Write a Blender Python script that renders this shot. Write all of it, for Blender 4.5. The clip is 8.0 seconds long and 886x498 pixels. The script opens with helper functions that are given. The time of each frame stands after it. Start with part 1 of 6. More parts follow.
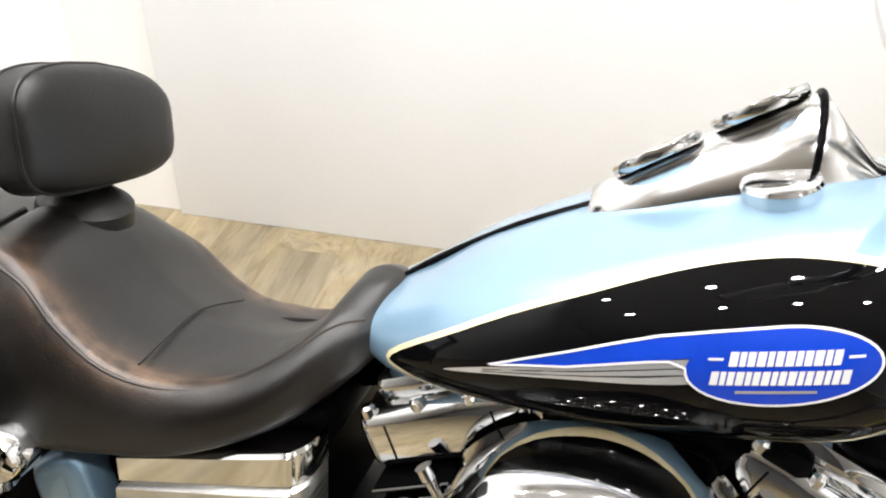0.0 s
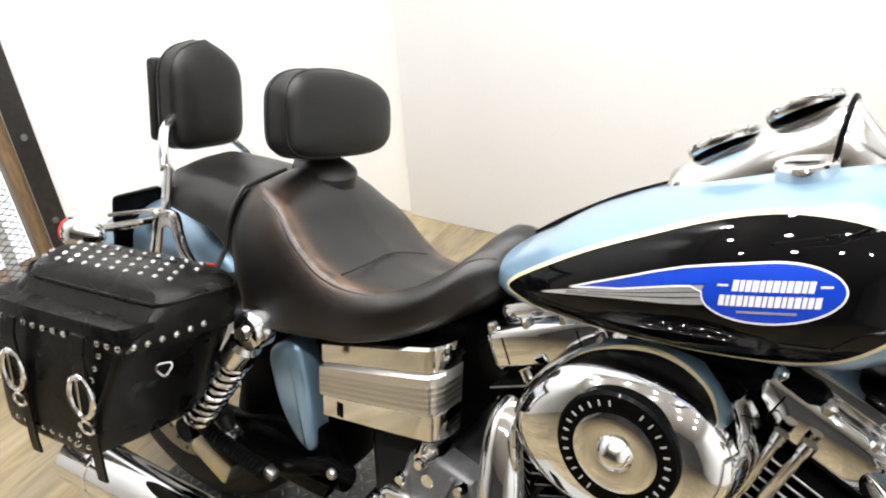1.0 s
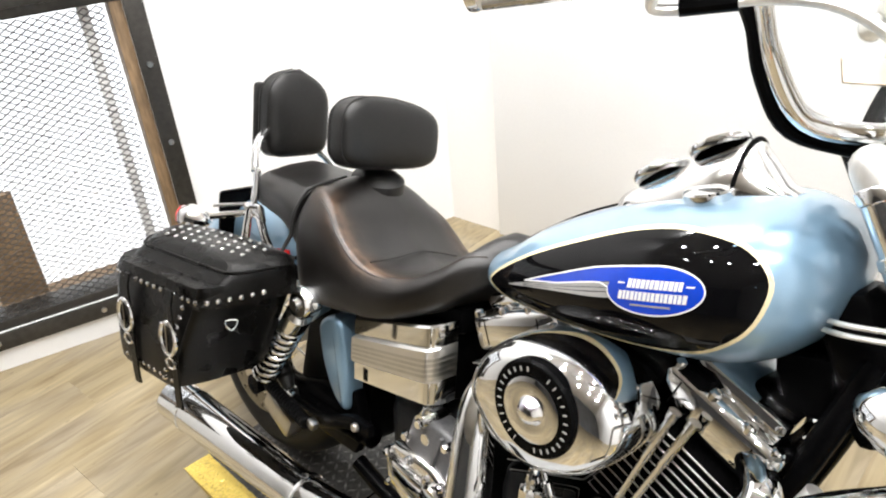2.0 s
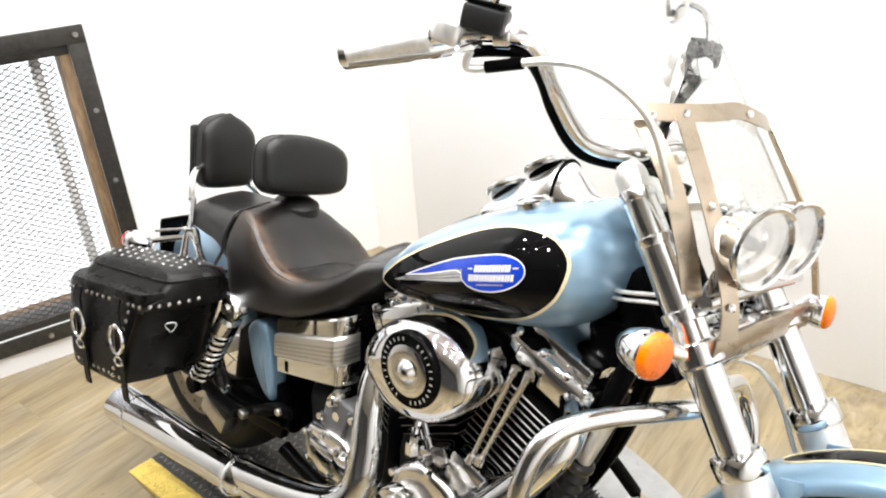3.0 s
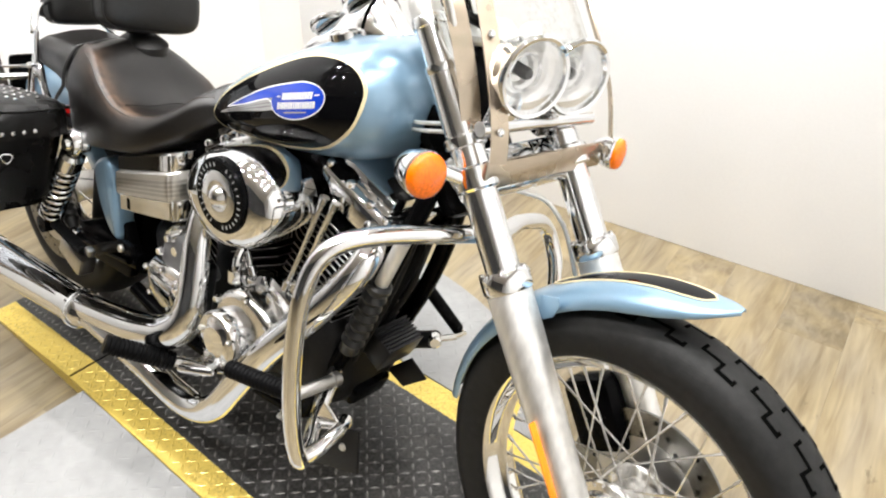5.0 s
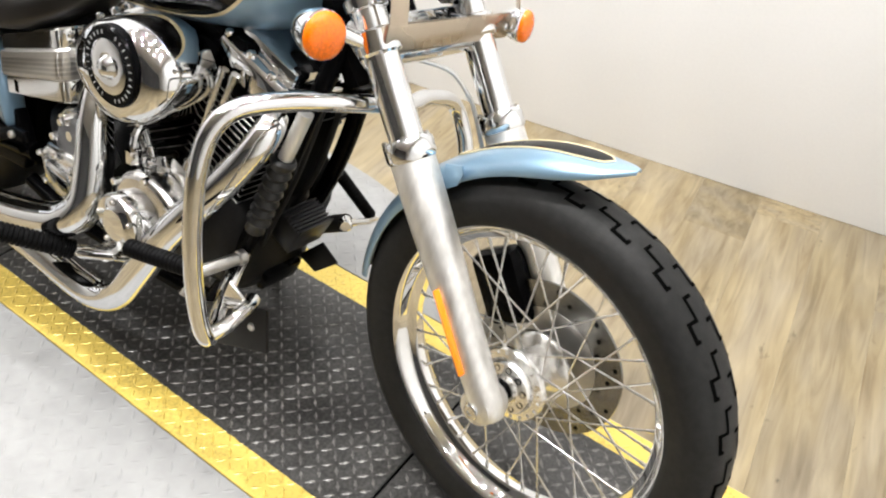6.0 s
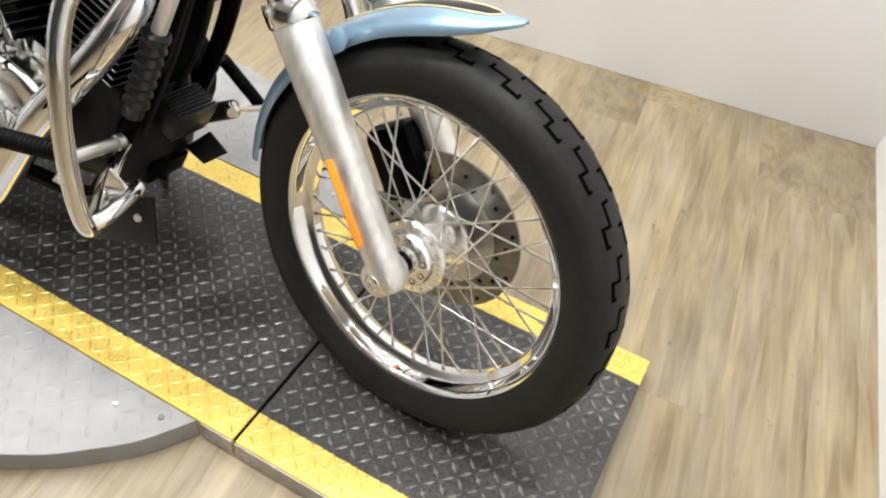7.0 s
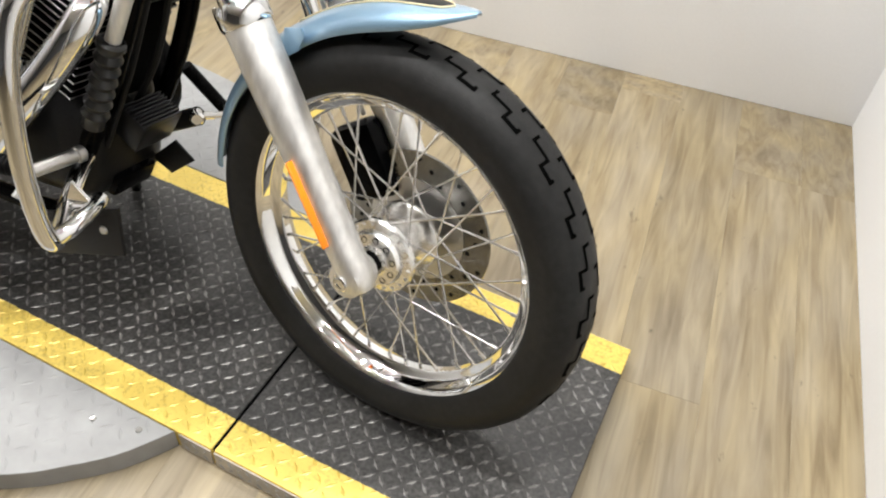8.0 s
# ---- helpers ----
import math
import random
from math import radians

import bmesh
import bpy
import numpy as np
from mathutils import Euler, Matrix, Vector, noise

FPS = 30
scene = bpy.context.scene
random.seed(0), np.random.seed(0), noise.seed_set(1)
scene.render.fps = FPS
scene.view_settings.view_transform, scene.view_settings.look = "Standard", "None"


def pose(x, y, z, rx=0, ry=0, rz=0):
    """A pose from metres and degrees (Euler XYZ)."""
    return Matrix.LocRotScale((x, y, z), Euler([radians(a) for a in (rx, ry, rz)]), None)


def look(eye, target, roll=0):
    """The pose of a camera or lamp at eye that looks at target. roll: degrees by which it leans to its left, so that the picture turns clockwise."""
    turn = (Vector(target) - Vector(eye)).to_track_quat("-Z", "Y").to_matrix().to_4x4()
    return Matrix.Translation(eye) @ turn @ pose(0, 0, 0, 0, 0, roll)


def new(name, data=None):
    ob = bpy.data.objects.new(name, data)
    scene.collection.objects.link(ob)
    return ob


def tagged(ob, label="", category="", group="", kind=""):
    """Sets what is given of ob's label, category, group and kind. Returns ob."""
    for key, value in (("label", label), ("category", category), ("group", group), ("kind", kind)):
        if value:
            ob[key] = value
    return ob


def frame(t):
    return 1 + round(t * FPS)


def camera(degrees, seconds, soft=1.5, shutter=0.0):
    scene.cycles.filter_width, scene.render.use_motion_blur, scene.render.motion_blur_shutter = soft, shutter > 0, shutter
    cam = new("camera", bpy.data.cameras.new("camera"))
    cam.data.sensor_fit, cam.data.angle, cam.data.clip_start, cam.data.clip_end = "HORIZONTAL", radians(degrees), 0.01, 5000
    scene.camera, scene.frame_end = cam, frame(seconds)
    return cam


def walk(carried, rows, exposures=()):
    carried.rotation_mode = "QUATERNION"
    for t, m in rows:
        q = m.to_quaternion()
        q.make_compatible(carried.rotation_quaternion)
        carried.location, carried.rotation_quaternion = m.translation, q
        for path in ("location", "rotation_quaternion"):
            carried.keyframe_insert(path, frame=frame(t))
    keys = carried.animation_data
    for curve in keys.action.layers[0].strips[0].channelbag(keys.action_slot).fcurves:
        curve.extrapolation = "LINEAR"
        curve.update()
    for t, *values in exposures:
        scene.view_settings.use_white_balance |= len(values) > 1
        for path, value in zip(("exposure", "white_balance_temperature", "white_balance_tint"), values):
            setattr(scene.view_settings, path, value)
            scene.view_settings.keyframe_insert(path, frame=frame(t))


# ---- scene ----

cam = camera(60.1, 8.0, soft=2.1)
PATH = [
    (0, (-0.047, -0.476, 1.23), (-0.48, 1.082, 0.052), 2.8),
    (0.5, (0.037, -0.526, 1.2), (-0.854, 0.899, 0.116), -1.6),
    (1, (0.18, -0.664, 1.293), (-0.834, 0.676, 0.207), -3.7),
    (1.2, (0.232, -0.69, 1.311), (-0.893, 0.617, 0.298), -3.4),
    (2.3, (0.57, -0.693, 1.373), (-0.763, 0.42, 0.381), -5.4),
    (2.5, (0.621, -0.728, 1.382), (-0.701, 0.45, 0.452), -4.5),
    (3, (0.759, -0.824, 1.434), (-0.494, 0.443, 0.527), -4.2),
    (3.5, (0.851, -0.801, 1.444), (-0.406, 0.438, 0.505), -4.5),
    (4, (0.923, -0.753, 1.417), (-0.3, 0.446, 0.384), -3.4),
    (4.2, (0.941, -0.75, 1.407), (-0.259, 0.449, 0.348), -3.0),
    (5.5, (1.006, -0.748, 1.331), (0.065, 0.532, 0.116), 2.5),
    (6, (1.039, -0.755, 1.297), (0.21, 0.516, -0.007), 4.1),
    (6.5, (1.061, -0.757, 1.256), (0.401, 0.527, -0.128), 7.4),
    (7, (1.082, -0.782, 1.227), (0.537, 0.511, -0.199), 8.1),
    (7.5, (1.087, -0.807, 1.201), (0.637, 0.459, -0.281), 9.2),
    (8, (1.118, -0.76, 1.22), (0.584, 0.538, -0.204), 5.7),
]
walk(cam, [(t, look(eye, target, roll)) for t, eye, target, roll in PATH], exposures=[(0, -0.12), (1.2, -0.08), (2.5, -0.03), (3.5, -0.06), (4.2, -0.06), (5.5, -0.09), (6.5, -0.21), (7.5, -0.36), (8, -0.37)])

# ---------------------------------------------------------------- places
FLOOR = -0.05                                   # the lift's deck is z = 0
ROOM = pose(1.462, 1.459, 0, 0, 0, 6.5)          # the room's far corner; x to the left is negative, y towards the eye is negative
STAND = pose(0.0362, -0.0505, 0.6534, -2.560, -0.988, -0.034) @ pose(-0.050, 0.080, -0.650)
STEERED = pose(0.0354, -0.0500, 0.6380, -2.851, -1.144, 0.578) @ pose(-0.050, 0.080, -0.650)
BIKE = STAND @ pose(0.685, -0.05, 0, -10.0, 0, 0) @ pose(0, 0, 0, 0, -1.7, 0) @ pose(-0.685, 0, 0)
_n = Vector((-0.133, -0.982, 0.134)).normalized()
_u = (Vector((0, 0, 1)) - _n.z * _n).normalized()
_f = _u.cross(_n)
FRONT = STEERED @ Matrix.Translation((0.710, -0.010, 0.337)) @ Matrix((_f, -_n, _u)).transposed().to_4x4()
FORK = BIKE.inverted() @ FRONT                  # the steered front end, in the motorcycle's own space
WX, WZ = 0.014, 0.004                           # the front wheel's centre in it

# ---------------------------------------------------------------- light
world = bpy.data.worlds.new("world")
scene.world = world
world.use_nodes = True
world.node_tree.nodes["Background"].inputs[0].default_value = (0.9, 0.95, 1.0, 1)
world.node_tree.nodes["Background"].inputs[1].default_value = 0.3
LAMP_WATTS = 11.0
CEIL = 2.75

# ---------------------------------------------------------------- materials
MATS = {}


def nodes_of(name):
    m = bpy.data.materials.new(name)
    m.use_nodes = True
    nt = m.node_tree
    return m, nt, nt.nodes["Principled BSDF"]


def wired(nt, kind, **values):
    n = nt.nodes.new(kind)
    for k, v in values.items():
        n.inputs[k.replace("_", " ")].default_value = v
    return n


def material(name, color, rough=0.5, metal=0.0, grain=0.0, grain_scale=60.0, stain=0.0, stain_scale=5.0, bump=0.0, bump_scale=200.0, coat=0.0,
             stretch=None, rough_var=0.0, flakes=0.0, spec=0.5, coat_rough=0.02):
    """A surface with colour variation at two scales, roughness variation and fine relief, in object space."""
    m, nt, b = nodes_of(name)
    link = nt.links.new
    b.inputs["Base Color"].default_value = (*color, 1)
    b.inputs["Roughness"].default_value = rough
    b.inputs["Metallic"].default_value = metal
    b.inputs["Coat Weight"].default_value = coat
    b.inputs["Specular IOR Level"].default_value = spec
    b.inputs["Coat Roughness"].default_value = coat_rough
    co = nt.nodes.new("ShaderNodeTexCoord").outputs["Object"]
    if stretch:
        mp = nt.nodes.new("ShaderNodeMapping")
        mp.inputs["Scale"].default_value = stretch
        link(co, mp.inputs["Vector"])
        co = mp.outputs["Vector"]
    if grain or stain:
        fine = wired(nt, "ShaderNodeTexNoise", Scale=grain_scale, Detail=4.0)
        big = wired(nt, "ShaderNodeTexNoise", Scale=stain_scale, Detail=3.0)
        link(co, fine.inputs["Vector"]), link(co, big.inputs["Vector"])
        r1, r2 = nt.nodes.new("ShaderNodeMapRange"), nt.nodes.new("ShaderNodeMapRange")
        for r, s, src in ((r1, grain, fine), (r2, stain, big)):
            r.inputs["From Min"].default_value, r.inputs["From Max"].default_value = 0.25, 0.75
            r.inputs["To Min"].default_value, r.inputs["To Max"].default_value = 1 - s, 1 + s
            link(src.outputs["Fac"], r.inputs["Value"])
        mul = nt.nodes.new("ShaderNodeMath")
        mul.operation = "MULTIPLY"
        link(r1.outputs[0], mul.inputs[0]), link(r2.outputs[0], mul.inputs[1])
        mix = nt.nodes.new("ShaderNodeVectorMath")
        mix.operation = "SCALE"
        mix.inputs[0].default_value = color
        link(mul.outputs[0], mix.inputs["Scale"])
        link(mix.outputs[0], b.inputs["Base Color"])
        if rough_var:
            r3 = nt.nodes.new("ShaderNodeMapRange")
            r3.inputs["From Min"].default_value, r3.inputs["From Max"].default_value = 0.3, 0.7
            r3.inputs["To Min"].default_value, r3.inputs["To Max"].default_value = max(0.01, rough - rough_var), rough + rough_var
            link(big.outputs["Fac"], r3.inputs["Value"]), link(r3.outputs[0], b.inputs["Roughness"])
    if flakes:
        v = wired(nt, "ShaderNodeTexVoronoi", Scale=2600.0)
        link(co, v.inputs["Vector"])
        bp = wired(nt, "ShaderNodeBump", Strength=flakes, Distance=0.0004)
        link(v.outputs["Distance"], bp.inputs["Height"]), link(bp.outputs["Normal"], b.inputs["Normal"])
    if bump:
        tex = wired(nt, "ShaderNodeTexNoise", Scale=bump_scale, Detail=3.0)
        link(co, tex.inputs["Vector"])
        bp = wired(nt, "ShaderNodeBump", Strength=bump, Distance=0.002)
        link(tex.outputs["Fac"], bp.inputs["Height"]), link(bp.outputs["Normal"], b.inputs["Normal"])
    MATS[name] = m
    return m


chrome = material("chrome", (0.79, 0.795, 0.80), 0.045, 1.0, grain=0.02, stain=0.03, rough_var=0.02)
brushed = material("brushed_steel", (0.76, 0.745, 0.72), 0.38, 1.0, grain=0.10, grain_scale=40, stain=0.05, stretch=(4, 1, 90), rough_var=0.05)
slider_alu = material("polished_aluminium", (0.80, 0.79, 0.765), 0.50, 1.0, grain=0.10, grain_scale=70, stain=0.10, stain_scale=30, rough_var=0.08, stretch=(1.6, 1.6, 0.35))
console_chrome = material("silver_console_chrome", (0.88, 0.87, 0.86), 0.17, 1.0, grain=0.02, stain=0.04, rough_var=0.04)
spoke_steel = material("bright_spoke_steel", (0.84, 0.835, 0.83), 0.24, 1.0, grain=0.05, stain=0.06, rough_var=0.05)
hub_alu = material("bright_hub_aluminium", (0.88, 0.87, 0.85), 0.22, 1.0, grain=0.05, grain_scale=70, stain=0.08, stain_scale=20, rough_var=0.06)
rim_chrome = material("bright_rim_chrome", (0.88, 0.88, 0.875), 0.035, 1.0, grain=0.02, stain=0.04, rough_var=0.015)
fork_chrome = material("fork_chrome", (0.87, 0.875, 0.88), 0.13, 1.0, grain=0.02, stain=0.05, rough_var=0.03)
# tan base carries the reflection of warm floor and dark room in its colour
nickel = material("tan_reflecting_nickel", (0.47, 0.395, 0.305), 0.28, 1.0, grain=0.06, grain_scale=50, stain=0.08, stain_scale=10, rough_var=0.05)
steel = material("bare_steel", (0.55, 0.54, 0.52), 0.28, 1.0, grain=0.08, stain=0.08)
leather = material("black_leather", (0.0078, 0.0075, 0.0072), 0.40, 0.0, spec=0.34, grain=0.25, grain_scale=160, stain=0.35, stain_scale=9, bump=0.20, bump_scale=420, rough_var=0.10)
seat_leather = material("worn_seat_leather", (0.0066, 0.0056, 0.0050), 0.37, 0.0, spec=0.50, grain=0.3, grain_scale=120, stain=0.45, stain_scale=7, bump=0.18, bump_scale=380, rough_var=0.09)


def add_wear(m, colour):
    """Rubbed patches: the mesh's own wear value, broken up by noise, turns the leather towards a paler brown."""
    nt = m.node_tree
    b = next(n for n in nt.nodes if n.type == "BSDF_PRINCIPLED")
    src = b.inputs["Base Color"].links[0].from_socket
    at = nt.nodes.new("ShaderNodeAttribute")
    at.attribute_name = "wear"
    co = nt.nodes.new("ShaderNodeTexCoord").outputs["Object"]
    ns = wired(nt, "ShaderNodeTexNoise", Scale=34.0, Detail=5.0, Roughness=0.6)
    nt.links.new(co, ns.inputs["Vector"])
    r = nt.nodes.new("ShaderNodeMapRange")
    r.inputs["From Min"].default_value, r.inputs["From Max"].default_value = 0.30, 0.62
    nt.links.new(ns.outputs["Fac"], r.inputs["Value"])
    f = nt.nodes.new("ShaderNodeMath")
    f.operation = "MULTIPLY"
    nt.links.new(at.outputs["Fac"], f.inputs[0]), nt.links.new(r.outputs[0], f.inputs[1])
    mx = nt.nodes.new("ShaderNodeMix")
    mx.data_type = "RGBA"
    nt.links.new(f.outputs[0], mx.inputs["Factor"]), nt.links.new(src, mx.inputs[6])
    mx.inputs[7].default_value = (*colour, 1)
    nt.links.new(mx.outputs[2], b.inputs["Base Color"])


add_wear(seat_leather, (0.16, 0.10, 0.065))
worn_leather = material("worn_brown_leather", (0.020, 0.014, 0.010), 0.42, 0.0, spec=0.5, grain=0.25, grain_scale=90, stain=0.35, stain_scale=14, bump=0.2, bump_scale=420)
bag_leather = material("saddlebag_leather", (0.0020, 0.0018, 0.0016), 0.29, 0.0, spec=0.18, grain=0.25, grain_scale=140, stain=0.25, stain_scale=12, bump=0.30, bump_scale=300, rough_var=0.08)
blue_paint = material("ice_blue_metallic_paint", (0.215, 0.345, 0.465), 0.30, 0.45, grain=0.05, grain_scale=900, stain=0.03, coat=1.0, flakes=0.12)
black_paint = material("gloss_black_paint", (0.002, 0.002, 0.0024), 0.5, 0.0, spec=0.0, grain=0.05, stain=0.05, coat=0.5, coat_rough=0.008)
cream = material("cream_pinstripe", (0.72, 0.62, 0.38), 0.25, 0.0, grain=0.04, stain=0.04, coat=0.6)
emblem_blue = material("emblem_blue", (0.006, 0.045, 0.44), 0.22, 0.0, grain=0.08, stain=0.06, coat=0.8)
emblem_silver = material("emblem_silver", (0.62, 0.62, 0.62), 0.22, 0.6, grain=0.06, stain=0.05, coat=0.5)
emblem_white = material("emblem_white", (0.82, 0.82, 0.82), 0.3, 0.2, grain=0.03, stain=0.03)
black_metal = material("black_enamel", (0.0018, 0.0018, 0.002), 0.26, 0.0, spec=0.03, grain=0.2, stain=0.2, coat=0.03)
engine_black = material("black_wrinkle_paint", (0.0015, 0.0015, 0.0016), 0.45, 0.0, spec=0.012, grain=0.3, grain_scale=300, stain=0.2, bump=0.25, bump_scale=700)
engine_grey = material("grey_engine_casting", (0.014, 0.014, 0.0145), 0.38, 0.3, spec=0.2, grain=0.2, grain_scale=240, stain=0.2, bump=0.2, bump_scale=600)
slate_casting = material("slate_grey_casting", (0.11, 0.11, 0.112), 0.42, 0.35, grain=0.2, grain_scale=240, stain=0.2, bump=0.2, bump_scale=600)
fin_edge = material("machined_fin", (0.24, 0.24, 0.235), 0.3, 0.95, grain=0.1, stain=0.1)
rubber = material("tyre_rubber", (0.0165, 0.0163, 0.0158), 0.50, 0.0, spec=0.16, grain=0.2, grain_scale=80, stain=0.25, stain_scale=6, bump=0.15, bump_scale=350)
peg_rubber = material("peg_rubber", (0.003, 0.003, 0.0032), 0.5, 0.0, spec=0.07, grain=0.2, stain=0.2, bump=0.15, bump_scale=300)
boot_rubber = material("ribbed_boot_rubber", (0.016, 0.016, 0.016), 0.30, 0.0, spec=0.42, grain=0.2, stain=0.2)
plastic_black = material("black_plastic", (0.0015, 0.0015, 0.0016), 0.36, 0.0, spec=0.03, grain=0.15, stain=0.15)
satin_black = material("satin_black_casting", (0.010, 0.010, 0.0105), 0.36, 0.0, spec=0.38, grain=0.2, stain=0.2)
# near-black that paints the shade inside tread grooves, hub dimples and rocker seams
recess_shade_black = material("recess_shade_black", (0.002, 0.002, 0.002), 0.8, 0.0, grain=0.1, stain=0.1, spec=0.01)
bowl_mirror = material("reflector_mirror", (0.93, 0.93, 0.92), 0.42, 1.0, grain=0.08, stain=0.06, bump=0.5, bump_scale=60)
disc_steel = material("brake_disc_steel", (0.21, 0.205, 0.19), 0.26, 1.0, grain=0.14, grain_scale=60, stain=0.12, rough_var=0.06)
white_wall = material("white_painted_wall", (0.845, 0.848, 0.85), 0.55, 0.0, grain=0.015, grain_scale=120, stain=0.035, stain_scale=1.3, bump=0.05, bump_scale=160)
beige_wall = material("beige_toned_wall", (0.83, 0.812, 0.785), 0.55, 0.0, grain=0.015, grain_scale=120, stain=0.035, stain_scale=1.3, bump=0.05, bump_scale=160)
ceiling_paint = material("pale_ceiling_paint", (0.62, 0.60, 0.57), 0.7, 0.0, grain=0.02, stain=0.04, stain_scale=1.5)
grey_wall = material("grey_painted_wall", (0.14, 0.143, 0.150), 0.6, 0.0, grain=0.05, grain_scale=80, stain=0.2, stain_scale=1.5)
trim_white = material("white_lamp_trim", (0.75, 0.75, 0.74), 0.4, 0.0, grain=0.02, stain=0.02)
galvanised = material("galvanised_tread_plate", (0.30, 0.30, 0.296), 0.55, 0.10, spec=0.3, grain=0.08, grain_scale=30, stain=0.12, stain_scale=7, rough_var=0.08)
skirt_steel = material("dusty_steel_skirt", (0.42, 0.385, 0.33), 0.45, 0.45, grain=0.12, grain_scale=70, stain=0.25, stain_scale=9, rough_var=0.08)
reveal_wood = material("brown_reveal_wood", (0.20, 0.13, 0.07), 0.6, 0.0, grain=0.35, grain_scale=25, stain=0.25, stain_scale=8, stretch=(6, 6, 1))
frame_steel = material("dark_steel_frame", (0.045, 0.042, 0.038), 0.42, 0.5, grain=0.25, grain_scale=60, stain=0.25, stain_scale=6)
mesh_steel = material("grey_mesh_steel", (0.22, 0.225, 0.24), 0.45, 0.6, grain=0.15, stain=0.1)
brown_glass = material("amber_lens", (0.86, 0.165, 0.0), 0.12, 0.0, grain=0.25, grain_scale=260, stain=0.05, coat=0.3, bump=0.5, bump_scale=240)
red_lens = material("red_lens", (0.55, 0.012, 0.01), 0.12, 0.0, grain=0.05, stain=0.05, coat=0.6)
orange_refl = material("orange_reflector", (0.88, 0.27, 0.01), 0.15, 0.0, grain=0.05, grain_scale=400, stain=0.05, coat=0.5)


def deck_material(name, dark, half):
    """Tread plate: worn dark paint in the middle and a painted yellow band along both long edges."""
    m, nt, b = nodes_of(name)
    link = nt.links.new
    co = nt.nodes.new("ShaderNodeTexCoord").outputs["Object"]
    sep = nt.nodes.new("ShaderNodeSeparateXYZ")
    link(co, sep.inputs[0])
    ab = nt.nodes.new("ShaderNodeMath")
    ab.operation = "ABSOLUTE"
    link(sep.outputs["Y"], ab.inputs[0])
    wob = wired(nt, "ShaderNodeTexNoise", Scale=55.0, Detail=3.0)
    link(co, wob.inputs["Vector"])
    add = nt.nodes.new("ShaderNodeMath")
    add.operation = "MULTIPLY_ADD"
    add.inputs[1].default_value = 0.006
    link(wob.outputs["Fac"], add.inputs[0]), link(ab.outputs[0], add.inputs[2])
    edge = nt.nodes.new("ShaderNodeMapRange")
    edge.inputs["From Min"].default_value, edge.inputs["From Max"].default_value = half - 0.0675, half - 0.0655
    link(add.outputs[0], edge.inputs["Value"])
    dirt = wired(nt, "ShaderNodeTexNoise", Scale=6.0, Detail=6.0, Roughness=0.65)
    speck = wired(nt, "ShaderNodeTexNoise", Scale=130.0, Detail=3.0)
    link(co, dirt.inputs["Vector"]), link(co, speck.inputs["Vector"])
    mixd = nt.nodes.new("ShaderNodeMath")
    mixd.operation = "MULTIPLY"
    link(dirt.outputs["Fac"], mixd.inputs[0]), link(speck.outputs["Fac"], mixd.inputs[1])
    ramp = nt.nodes.new("ShaderNodeValToRGB")
    ramp.color_ramp.elements[0].position, ramp.color_ramp.elements[0].color = 0.17, (*[c * 0.45 for c in dark], 1)
    ramp.color_ramp.elements[1].position, ramp.color_ramp.elements[1].color = 0.38, (*[c * 1.45 for c in dark], 1)
    link(mixd.outputs[0], ramp.inputs[0])
    yramp = nt.nodes.new("ShaderNodeValToRGB")
    yramp.color_ramp.elements[0].position, yramp.color_ramp.elements[0].color = 0.10, (0.43, 0.30, 0.065, 1)
    yramp.color_ramp.elements[1].position, yramp.color_ramp.elements[1].color = 0.24, (0.72, 0.535, 0.115, 1)
    link(mixd.outputs[0], yramp.inputs[0])
    mx = nt.nodes.new("ShaderNodeMix")
    mx.data_type = "RGBA"
    link(edge.outputs[0], mx.inputs["Factor"])
    link(ramp.outputs[0], mx.inputs[6]), link(yramp.outputs[0], mx.inputs[7])
    link(mx.outputs[2], b.inputs["Base Color"])
    b.inputs["Roughness"].default_value = 0.42
    b.inputs["Metallic"].default_value = 0.15
    return m


